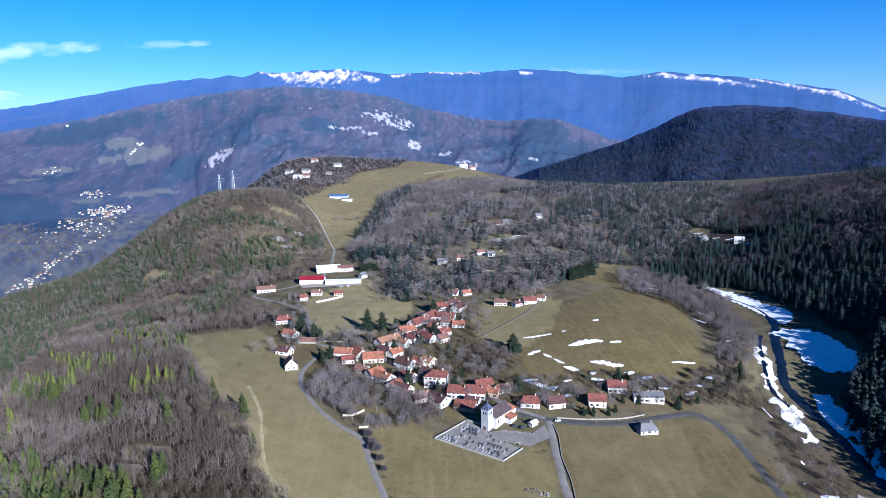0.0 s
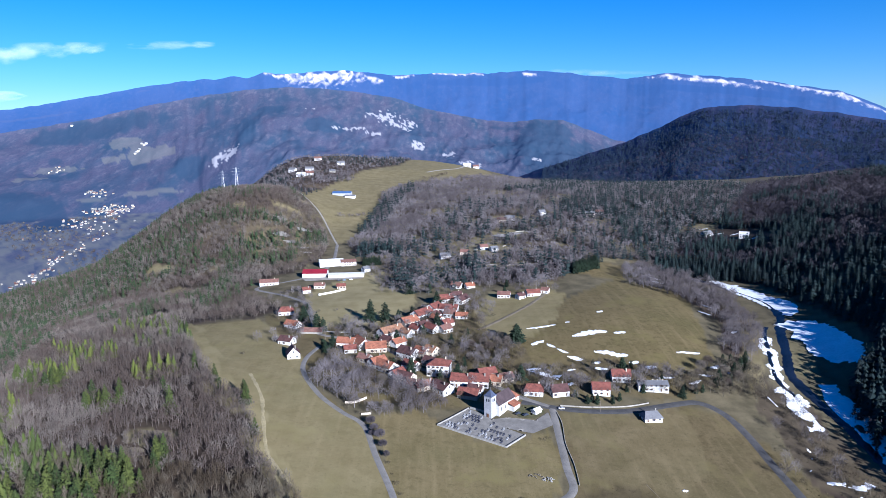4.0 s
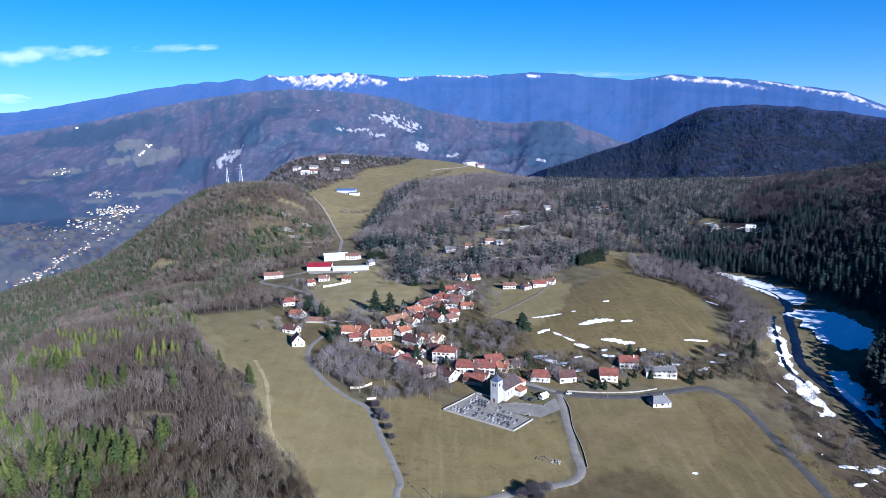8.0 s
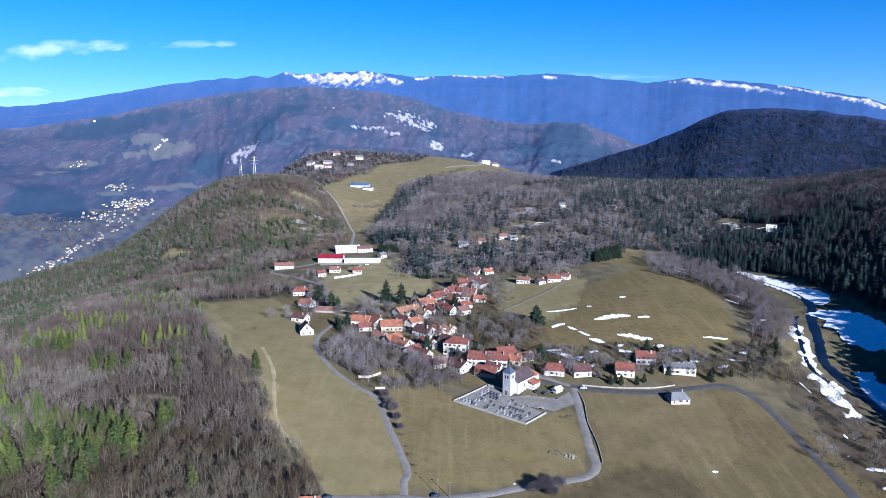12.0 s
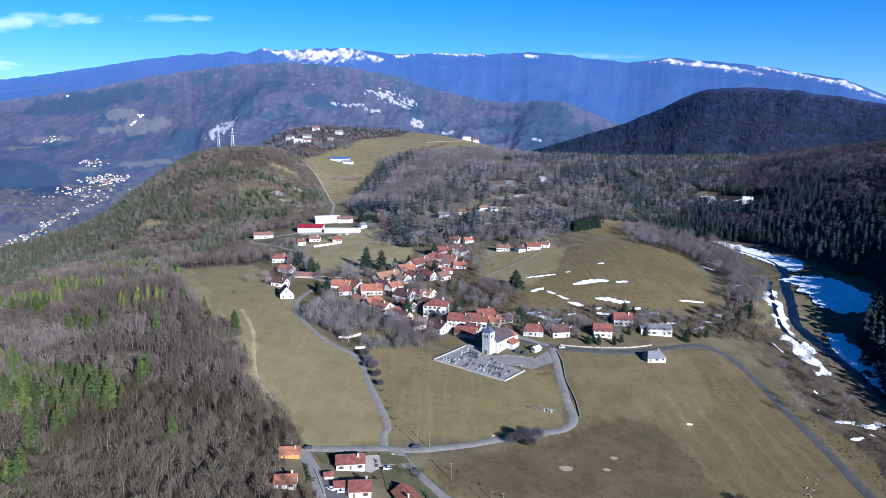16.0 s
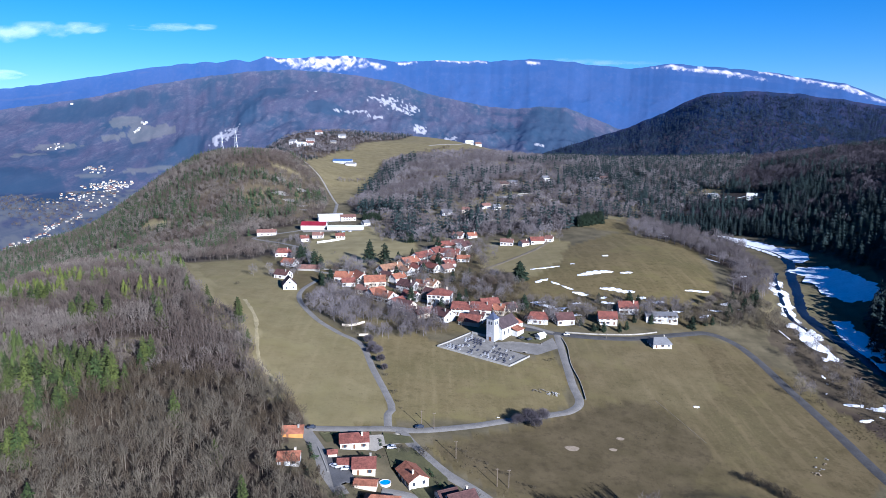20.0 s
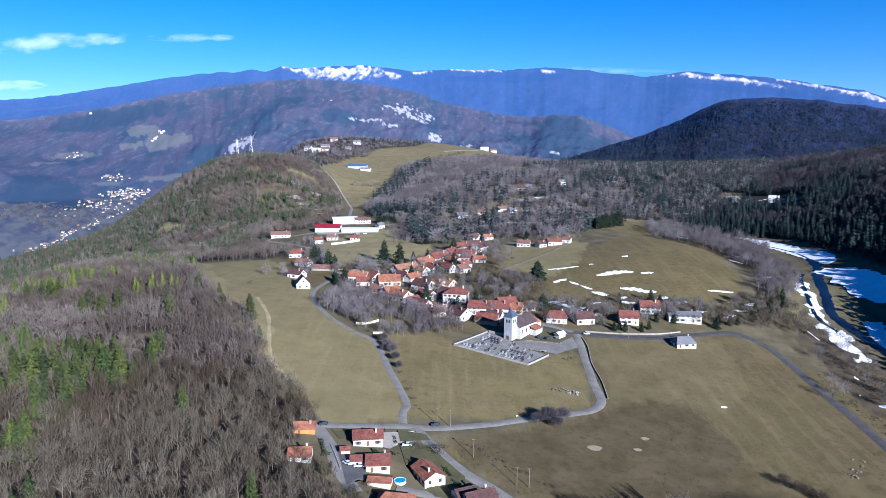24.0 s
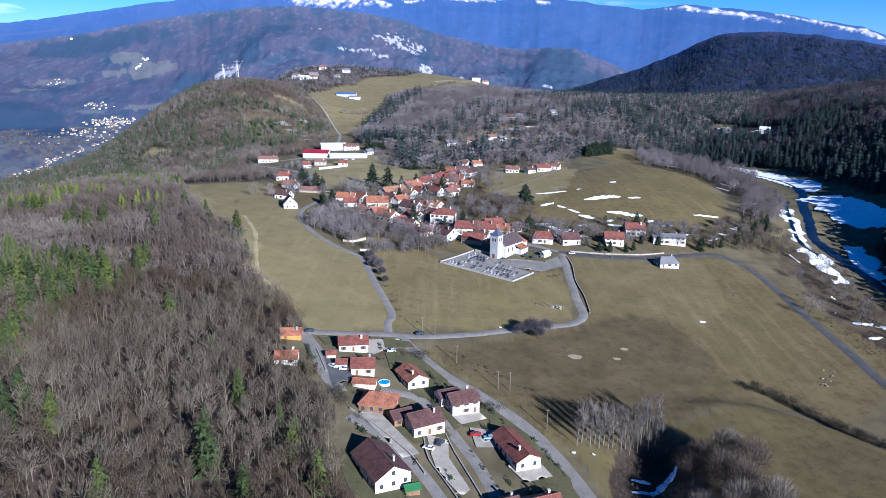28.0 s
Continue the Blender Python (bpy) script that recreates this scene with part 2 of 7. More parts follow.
M = {
    "land": ground_material(),
    "asphalt": material("asphalt", (0.138, 0.128, 0.115), 0.85, 0.75, 2.0, 0.2),
    "gravel": material("gravel", (0.198, 0.182, 0.154), 0.95, 0.7, 3.0, 0.3),
    "track": material("worn_track", (0.125, 0.102, 0.068), 0.95, 0.7, 2.0, 0.2),
    "grit": material("grey_grit", (0.150, 0.140, 0.125), 0.95, 0.7, 2.0, 0.3),
    "tarmac": material("fresh_tarmac", (0.062, 0.061, 0.063), 0.85, 0.75, 2.0, 0.2),
    "paved": material("pale_paving", (0.235, 0.212, 0.178), 0.9, 0.8, 2.0, 0.3),
    "snow": material("old_snow", (0.70, 0.71, 0.73), 0.6, 0.88, 0.6, 0.1, 0.4),
    "water": material("river_water", (0.006, 0.009, 0.016), 0.25, 0.5, 0.5, 0.05, 0.3),
    "bark": material("bare_wood", (0.094, 0.081, 0.060), 0.95, 0.6, 0.4, 0.03, 0, "tint", (0.043, 0.031, 0.018)),
    # paler copy of bare_wood: sunlight on the crowns is painted into the colour
    "hill_bark": material("sun_toned_wood", (0.116, 0.100, 0.086), 0.95, 0.6, 0.15, 0.02, 0, "tint", (0.056, 0.042, 0.034)),
    "grey_bark": material("grey_scrub_wood", (0.128, 0.115, 0.118), 0.95, 0.6, 0.12, 0.02, 0, "tint", (0.064, 0.054, 0.055)),
    "pale_bark": material("pale_bark", (0.135, 0.130, 0.122), 0.95, 0.7, 0.5, 0.03, 0, "tint", (0.075, 0.066, 0.062)),
    "needles": material("needles", (0.022, 0.036, 0.009), 0.9, 0.45, 0.8, 0.04, 0, "tint", (0.070, 0.082, 0.016)),
    "hill_needles": material("hill_needles", (0.013, 0.026, 0.011), 0.9, 0.6, 0.6, 0.04, 0, "tint", (0.028, 0.044, 0.016)),
    # near-black needles and dark wood: the right slope's shade is painted into both
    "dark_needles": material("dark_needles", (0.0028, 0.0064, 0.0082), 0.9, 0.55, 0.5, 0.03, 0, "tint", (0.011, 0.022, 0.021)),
    "shade_bark": material("shade_toned_wood", (0.064, 0.056, 0.063), 0.95, 0.6, 0.5, 0.03, 0, "tint", (0.018, 0.015, 0.021)),
    "dark_asphalt": material("dark_asphalt", (0.048, 0.046, 0.045), 0.85, 0.7, 1.5, 0.2),
    "dry_grass": material("dry_grass", (0.095, 0.078, 0.040), 0.95, 0.6, 0.6, 0.05, 0, "tint", (0.060, 0.050, 0.022)),
    "grey_render": material("grey_lime_render", (0.27, 0.272, 0.285), 0.9, 0.8, 1.0, 0.3, 0.3),
    "dark_tiles": material("dark_purple_tiles", (0.048, 0.034, 0.036), 0.8, 0.65, 1.5, 0.4, 0.6),
    "garden_needles": material("garden_needles", (0.008, 0.016, 0.008), 0.9, 0.6, 0.6, 0.03, 0, "tint", (0.014, 0.026, 0.012)),
    # distance haze painted in: bluer needles for the far hill
    "hazy_needles": material("haze_blue_needles", (0.005, 0.013, 0.030), 0.9, 0.6, 0.3, 0.01, 0, "tint", (0.010, 0.021, 0.040)),
    "slope_needles": material("slope_needles", (0.005, 0.012, 0.014), 0.9, 0.6, 0.3, 0.01, 0, "tint", (0.012, 0.022, 0.020)),
    # bare wood of the far hill, with the same haze in its colour
    "hazy_bark": material("haze_tinted_wood", (0.052, 0.044, 0.062), 0.95, 0.6, 0.3, 0.01, 0, "tint", (0.034, 0.029, 0.044)),
    "worn_grass": material("worn_grass", (0.235, 0.195, 0.105), 0.95, 0.75, 0.8, 0.1),
    "trunk": material("trunk_bark", (0.055, 0.041, 0.030), 0.95),
    "hedge": material("hedge_twigs", (0.050, 0.042, 0.030), 0.95, 0.5, 1.0, 0.08, 0, "tint", (0.026, 0.021, 0.015)),
    "tile_red": material("red_roof_tiles", (0.122, 0.042, 0.031), 0.8, 0.52, 1.5, 0.4, 0.6),
    "tile_orange": material("orange_roof_tiles", (0.185, 0.072, 0.042), 0.8, 0.55, 1.5, 0.4, 0.6),
    "tile_brown": material("brown_roof_tiles", (0.062, 0.030, 0.027), 0.8, 0.58, 1.5, 0.4, 0.6),
    "tile_ochre": material("ochre_roof_tiles", (0.175, 0.092, 0.054), 0.85, 0.6, 1.2, 0.4, 0.6),
    "tile_pink": material("weathered_pink_tiles", (0.125, 0.064, 0.050), 0.85, 0.6, 1.2, 0.4, 0.6),
    "tile_grey": material("grey_roof", (0.110, 0.110, 0.116), 0.7, 0.8, 1.0, 0.3),
    "slate": material("slate_spire", (0.049, 0.059, 0.091), 0.5, 0.8, 1.0, 0.5),
    "red_metal": material("red_metal_roof", (0.170, 0.012, 0.022), 0.5, 0.85, 0.3, 0.1, 0.1),
    "white_roof": material("white_sheet_roof", (0.44, 0.435, 0.43), 0.6, 0.9, 0.3, 0.1, 0.1),
    "blue_metal": material("blue_sheet_roof", (0.044, 0.088, 0.198), 0.5, 0.85, 0.3, 0.1, 0.1),
    "white": material("white_render", (0.46, 0.45, 0.43), 0.9, 0.82, 1.0, 0.25, 0.2),
    "cream": material("cream_render", (0.42, 0.36, 0.28), 0.9, 0.85, 1.0, 0.25, 0.2),
    "stone": material("grey_stone_wall", (0.209, 0.193, 0.165), 0.95, 0.7, 1.5, 0.3, 0.6),
    "orange_wall": material("orange_timber_wall", (0.33, 0.145, 0.040), 0.85, 0.8, 1.0, 0.3),
    "brown_wall": material("brown_timber_wall", (0.154, 0.083, 0.044), 0.85, 0.7, 1.0, 0.3),
    "glass": material("window_glass", (0.030, 0.035, 0.045), 0.08, 0.9, 0.3, 0.1, 0),
    "frame": material("window_frame", (0.303, 0.275, 0.231), 0.6, 0.9),
    "shutter": material("brown_shutter", (0.110, 0.055, 0.028), 0.8, 0.8),
    "timber": material("grey_timber", (0.120, 0.095, 0.072), 0.9, 0.7),
    "concrete": material("concrete", (0.215, 0.205, 0.188), 0.9, 0.75, 1.5, 0.3),
    "steel": material("galvanised_steel", (0.360, 0.368, 0.384), 0.45, 0.9, 1, 0.2, 0, None, None, 0.7),
    "tyre": material("tyre_rubber", (0.020, 0.020, 0.020), 0.9, 0.9, 4, 1, 0),
    "pool": material("pool_water", (0.024, 0.240, 0.496), 0.1, 0.9, 1, 0.3, 0.2),
    "grave": material("grave_stone", (0.231, 0.231, 0.237), 0.5, 0.6, 0.8, 0.3),
    "dark_grave": material("dark_grave_stone", (0.055, 0.055, 0.066), 0.3, 0.7, 0.8, 0.3),
    "lawn": material("garden_lawn", (0.056, 0.053, 0.023), 0.95, 0.75, 1.0, 0.15, 0.3),
    "earth": material("bare_earth", (0.187, 0.149, 0.105), 0.95, 0.7, 1.5, 0.3, 0.6),
    "red_paint": material("red_car_paint", (0.248, 0.011, 0.011), 0.25, 0.95, 1, 0.3, 0),
    "white_paint": material("white_car_paint", (0.525, 0.532, 0.546), 0.25, 0.95, 1, 0.3, 0),
    "dark_paint": material("dark_car_paint", (0.030, 0.035, 0.050), 0.25, 0.9, 1, 0.3, 0),
    "blue_paint": material("pale_blue_car_paint", (0.193, 0.275, 0.358), 0.25, 0.95, 1, 0.3, 0),
    "green_roof": material("green_canvas", (0.017, 0.088, 0.028), 0.8, 0.8),
}

# ---------------------------------------------------------------- the lie of the land
XS = np.array([-1500, -900, -600, -420, -300, -200, -100, 0, 100, 200, 320, 420, 560, 800, 1500], float)
PLAN = {
    -600: (-120, -110, -70, -20, 0, 8, -8, -40, -50, -58, -62, -40, 0, 90, 210),
    # rows 100 to 400, right end: an unseen ridge raised to shade the river
    100: (-120, -110, -58, -20, 2, 6, -14, -36, -42, -50, -28, 45, 120, 160, 215),
    200: (-120, -110, -54, -18, 4, 6, -12, -31, -36, -44, -28, 55, 125, 175, 220),
    300: (-115, -108, -50, -15, 6, 7, -12, -24, -29, -34, -32, 54, 125, 185, 230),
    400: (-115, -105, -48, -12, 8, 8, -6, -14, -18, -24, -34, 44, 115, 190, 240),
    500: (-110, -110, -62, -14, 6, 6, 0, -6, -4, -6, -23, 36, 100, 190, 240),
    600: (-110, -110, -74, -22, 2, 3, 3, 3, 8, 10, -12, 36, 95, 185, 240),
    750: (-110, -110, -85, -38, -10, -2, 3, 6, 12, 16, 0, 40, 92, 170, 240),
    900: (-140, -125, -101, -50, -18, 2, 4, 10, 16, 19, 17, 32, 76, 140, 230),
    1050: (-140, -130, -82, 20, 42, 10, 8, 21, 29, 33, 34, 40, 64, 112, 200),
    1200: (-140, -130, -52, 92, 92, 24, 15, 32, 42, 46, 48, 54, 70, 102, 180),
    1400: (-140, -135, -80, 54, 76, 54, 50, 52, 54, 55, 56, 58, 66, 87, 150),
    1700: (-140, -140, -110, 60, 95, 95, 90, 85, 74, 60, 54, 50, 48, 60, 100),
    2050: (-140, -140, 10, 126, 124, 113, 106, 98, 84, 58, 38, 30, 24, 30, 50),
    2500: (-140, -140, -140, -70, -40, -20, -10, -10, -20, -30, -40, -45, -45, -30, 0),
    5200: (-150, -150, -150, -150, -150, -150, -150, -150, -150, -150, -150, -150, -150, -150, -150),
}
STEP = 20.0
GX, GY = np.arange(-1500, 1501, STEP), np.arange(-600, 5201, STEP)


def blur(a, axis, n):
    k = np.exp(-0.5 * (np.arange(-3 * n, 3 * n + 1) / n) ** 2)
    k /= k.sum()
    pad = [(0, 0), (0, 0)]
    pad[axis] = (3 * n, 3 * n)
    a = np.pad(a, pad, mode="edge")
    return np.apply_along_axis(lambda v: np.convolve(v, k, mode="valid"), axis, a)


def height_table():
    rows = np.array([np.interp(GX, XS, PLAN[y]) for y in PLAN])
    z = np.array([np.interp(GY, list(PLAN), rows[:, i]) for i in range(len(GX))]).T
    return blur(blur(z, 0, 2), 1, 2)


TABLE = height_table()


def ground(x, y):
    """Height of the land at x, y (arrays or numbers)."""
    x, y = np.asarray(x, float), np.asarray(y, float)
    u = np.clip((x - GX[0]) / STEP, 0, len(GX) - 1.001)
    v = np.clip((y - GY[0]) / STEP, 0, len(GY) - 1.001)
    i, j = u.astype(int), v.astype(int)
    a, b = u - i, v - j
    z = (TABLE[j, i] * (1 - a) + TABLE[j, i + 1] * a) * (1 - b) + (TABLE[j + 1, i] * (1 - a) + TABLE[j + 1, i + 1] * a) * b
    far = np.clip((np.hypot(x, y) - 150) / 500, 0, 1)
    bumps = np.sin(x * 0.021 + 1.3 * np.sin(y * 0.013)) * np.sin(y * 0.017 + 0.9 * np.sin(x * 0.011))
    mound = 4.5 * np.exp(-(((x - 168) / 50) ** 2) - ((y - 206) / 42) ** 2) - 7.0 * np.exp(-(((x - 82) / 13) ** 2) - ((y - 227) / 18) ** 2)
    rim = np.clip((1.10 - np.hypot((x - 118) / 55, (y - 222) / 57)) / 0.22, 0, 1)
    mound = mound + 3.4 * rim * rim * (3 - 2 * rim) * np.clip((x - 92) / 22, 0, 1)
    return z + mound + 1.5 * bumps + far * 3.0 * np.sin(x * 0.0083 + 2.0) * np.sin(y * 0.0071 + 0.7 * np.sin(x * 0.005))


# ---------------------------------------------------------------- builders
def mesh_arrays(name, verts, faces, mat, parent=None, label="", attrs=(), smooth=False):
    """One mesh object from arrays of vertices and of triangles or quads."""
    me = bpy.data.meshes.new(name)
    verts, faces = np.asarray(verts, np.float32), np.asarray(faces, np.int32)
    k = faces.shape[1]
    me.vertices.add(len(verts))
    me.vertices.foreach_set("co", verts.ravel())
    me.loops.add(faces.size)
    me.loops.foreach_set("vertex_index", faces.ravel())
    me.polygons.add(len(faces))
    me.polygons.foreach_set("loop_start", np.arange(0, faces.size, k, dtype=np.int32))
    me.polygons.foreach_set("use_smooth", np.full(len(faces), smooth))
    for key, kind, values in attrs:
        a = me.attributes.new(key, kind, "POINT")
        a.data.foreach_set("color" if kind == "FLOAT_COLOR" else "value", np.asarray(values, np.float32).ravel())
    me.materials.append(M[mat] if isinstance(mat, str) else mat)
    me.update(calc_edges=True)
    ob = new(name, me)
    ob.parent = parent
    if label:
        ob["label"] = label
    return ob


def part(name, bm, mat, parent=None, label=""):
    """A bmesh as one mesh object under a thing or a part."""
    me = bpy.data.meshes.new(name)
    bmesh.ops.recalc_face_normals(bm, faces=bm.faces)
    bm.to_mesh(me)
    bm.free()
    for one in mat if isinstance(mat, (list, tuple)) else [mat]:
        me.materials.append(M[one])
    ob = new(name, me)
    ob.parent = parent
    if label:
        ob["label"] = label
    return ob


def shared(name, me, parent, m=None, label=""):
    """Another object on a mesh that exists."""
    ob = new(name, me)
    ob.parent = parent
    if m is not None:
        ob.matrix_basis = m
    if label:
        ob["label"] = label
    return ob


def box(bm, x0, x1, y0, y1, z0, z1, bevel=0.0, mat=0):
    v = [bm.verts.new((x, y, z)) for z in (z0, z1) for y in (y0, y1) for x in (x0, x1)]
    fs = [bm.faces.new([v[i] for i in q]) for q in ((0, 2, 3, 1), (4, 5, 7, 6), (0, 1, 5, 4), (2, 6, 7, 3), (0, 4, 6, 2), (1, 3, 7, 5))]
    for f in fs:
        f.material_index = mat
    if bevel:
        es = {e for f in fs for e in f.edges}
        bmesh.ops.bevel(bm, geom=list(es), offset=bevel, segments=1, affect="EDGES")
    return bm


def solid(bm, rings, caps=True):
    """A skin over rings of equal vertex counts."""
    vs = [[bm.verts.new(p) for p in ring] for ring in rings]
    for a, b in zip(vs, vs[1:]):
        for i in range(len(a)):
            j = (i + 1) % len(a)
            bm.faces.new((a[i], a[j], b[j], b[i]))
    if caps:
        bm.faces.new(vs[0][::-1]), bm.faces.new(vs[-1])
    return bm


def inside(x, y, poly):
    """Whether points lie in a polygon of the plan."""
    hit = np.zeros(np.shape(x), bool)
    for (x0, y0), (x1, y1) in zip(poly, poly[1:] + poly[:1]):
        if y0 != y1:
            hit ^= ((y0 > y) != (y1 > y)) & (x < (x1 - x0) * (y - y0) / (y1 - y0) + x0)
    return hit


def g(x, y):
    return float(ground(x, y))


# ---------------------------------------------------------------- the plan of meadows and woods
FIELDS = [
    [(-242, 625), (-171, 643), (-135, 585), (-106, 525), (-104, 500), (-86, 461), (-65, 436), (-48, 418), (-38, 381), (-24, 339), (-24, 318), (-60, 308), (-74, 336), (-100, 367), (-123, 423), (-153, 455)],
    [(-24, 320), (15, 328), (70, 350), (74, 380), (74, 420), (55, 408), (43, 398), (0, 424), (-15, 445), (-50, 430), (-35, 385)],
    [(-4, 306), (60, 338), (78, 350), (80, 440), (140, 440), (180, 455), (205, 440), (213, 413), (224, 370), (250, 330), (170, 266), (130, 278), (95, 262), (80, 220), (60, 205), (52, 232), (38, 256), (20, 274), (4, 290)],
    [(94, 258), (132, 276), (157, 260), (180, 240), (240, 150), (100, 120), (85, 200), (112, 235)],
    [(70, 520), (60, 560), (85, 600), (140, 680), (200, 750), (245, 735), (262, 690), (250, 640), (240, 583), (222, 520), (190, 500), (165, 495), (120, 500)],
    [(-150, 760), (-140, 715), (-105, 612), (-55, 625), (-20, 700), (-25, 740), (-68, 785), (-60, 850), (-100, 850)],
    [(35, 660), (60, 722), (141, 700), (110, 610), (80, 570), (45, 586)],
    [(-262, 1335), (-222, 1258), (-189, 1175), (-152, 1045), (-126, 1040), (-114, 1180), (-112, 1330), (-80, 1510), (0, 1580), (119, 1660), (160, 1800), (140, 2080), (-60, 2080), (-90, 1830), (-176, 1680), (-225, 1480)],
    [(160, 780), (200, 850), (245, 830), (235, 760), (205, 755)],
]
WOOD_NEAR = [(-4, 150), (-22, 184), (-31, 204), (-35, 218), (-37, 232), (-40, 246), (-45, 256), (-53, 268), (-60, 268), (-70, 268), (-68, 284), (-65, 298), (-64, 314), (-71, 333), (-100, 365), (-123, 423), (-153, 455), (-197, 540), (-244, 630), (-330, 640), (-330, 470), (-210, 260), (-140, 150), (-60, 120)]
WOOD_LEFT = [(-244, 630), (-175, 648), (-160, 690), (-200, 740), (-235, 800), (-215, 850), (-175, 880), (-162, 930), (-160, 1010), (-168, 1060), (-203, 1181), (-235, 1258), (-276, 1335), (-480, 1380), (-640, 1300), (-760, 1120), (-640, 900), (-470, 640), (-330, 470), (-330, 640)]
WOOD_MID = [(-55, 870), (-45, 775), (0, 748), (60, 748), (120, 720), (150, 770), (200, 860), (290, 860), (420, 1000), (520, 1150), (600, 1300), (560, 1500), (300, 1650), (120, 1700), (0, 1570), (-76, 1512), (-108, 1410), (-111, 1340), (-112, 1227), (-120, 1090), (-135, 1030), (-100, 930)]
WOOD_RIGHT = [(288, 440), (310, 478), (332, 500), (352, 514), (360, 540), (362, 580), (358, 620), (356, 650), (354, 690), (344, 738), (318, 778), (290, 860), (420, 1000), (520, 1150), (600, 1300), (900, 1300), (760, 1000), (600, 780), (480, 600), (400, 480), (330, 400), (278, 400)]
# mostly out of view; planted to throw shade over river and snow
WOOD_RIVER = [(302, 462), (318, 492), (345, 512), (378, 545), (430, 560), (520, 450), (500, 250), (296, 190), (288, 300), (286, 350), (289, 400)]
CLEARINGS = [(399, 1001, 24), (404, 958, 24), (418, 936, 24), (423, 891, 24), (105, 1011, 20), (122, 1017, 14), (-2, 990, 16), (-30, 1040, 12), (112, 838, 13), (150, 858, 13), (80, 830, 12), (121, 1134, 22), (182, 1153, 14), (88, 936, 20), (45, 912, 14),
             (-345, 874, 14), (-318, 852, 15), (-290, 836, 14), (-406, 971, 13), (-388, 962, 12), (-295, 664, 12), (-293, 688, 13), (-203, 478, 7), (-176, 360, 6.5), (-170, 384, 6.5), (-440, 670, 34), (-425, 720, 26)]
rng = random.Random(33)
CLEARINGS += [(rng.uniform(-30, 290), rng.uniform(800, 1300), rng.uniform(4, 8)) for _ in range(34)]
GLADES = CLEARINGS[4:]
SCREE = [(-165, 930), (-168, 1010), (-176, 1060), (-212, 1180), (-300, 1170), (-290, 1020), (-240, 910), (-190, 890)]
WOOD_PLATEAU = [(-500, 1400), (-310, 1320), (-250, 1300), (-228, 1480), (-178, 1690), (-92, 1840), (-62, 2090), (-120, 2150), (-480, 2120), (-540, 1700)]
WOOD_BANK = [(235, 750), (275, 705), (305, 655), (300, 610), (285, 560), (250, 520), (240, 545), (268, 610), (252, 680), (212, 735)]
WOOD_ROAD = [(175, 480), (200, 468), (250, 462), (255, 520), (225, 512)]
GARDEN_BELT = [(-97, 482), (-78, 460), (-60, 446), (-46, 432), (-30, 432), (-8, 440), (10, 450), (-6, 470), (-42, 492), (-84, 535)]
ROUGH_FIELD = [(62, 333), (82, 350), (100, 358), (122, 360), (129, 335), (134, 305), (135, 292), (112, 276), (92, 260), (60, 250), (38, 256), (4, 290), (20, 320)]
TAN_FIELD = [(84, 356), (100, 360), (122, 362), (140, 352), (165, 380), (172, 446), (140, 438), (84, 438)]
VILLAGE = [(-165, 680), (-160, 590), (-118, 520), (-62, 455), (5, 448), (60, 455), (185, 464), (210, 500), (150, 516), (80, 515), (72, 560), (48, 600), (48, 700), (10, 735), (-30, 660), (-70, 600), (-110, 620), (-130, 720)]
STRAW = [[(238, 484), (250, 528), (276, 597), (298, 612), (290, 575), (268, 530), (250, 484)], [(310, 574), (313, 550), (306, 514), (290, 501), (276, 504), (288, 530), (300, 556)],
         [(-240, 640), (-160, 452), (-128, 418), (-104, 365), (-78, 334), (-70, 336), (-96, 370), (-118, 424), (-146, 458), (-225, 628)]]


def lattice(u, v, seed):
    """Smooth noise from -1 to 1 on a lattice of unit cells."""
    tab = np.random.default_rng(seed).uniform(-1, 1, (64, 64))
    i, j = np.floor(u).astype(int), np.floor(v).astype(int)
    a, b = u - i, v - j
    a, b = a * a * (3 - 2 * a), b * b * (3 - 2 * b)
    q = lambda p, r: tab[p % 64, r % 64]  # noqa: E731
    return (q(i, j) * (1 - a) + q(i + 1, j) * a) * (1 - b) + (q(i, j + 1) * (1 - a) + q(i + 1, j + 1) * a) * b


def fractal(u, v, seed, octaves=4, ridged=False):
    out, amp = 0.0, 1.0
    for k in range(octaves):
        n = lattice(u * 2**k, v * 2**k, seed + k)
        out = out + amp * (1 - 2 * np.abs(n) if ridged else n)
        amp *= 0.5
    return out


def patchy(x, y, scale, seed):
    """Uneven values round 0.5 over the plan, for stands of trees and clearings."""
    return 0.5 + 0.33 * fractal(np.asarray(x, float) / (2.4 * scale), np.asarray(y, float) / (2.4 * scale), int(seed * 10), 4)


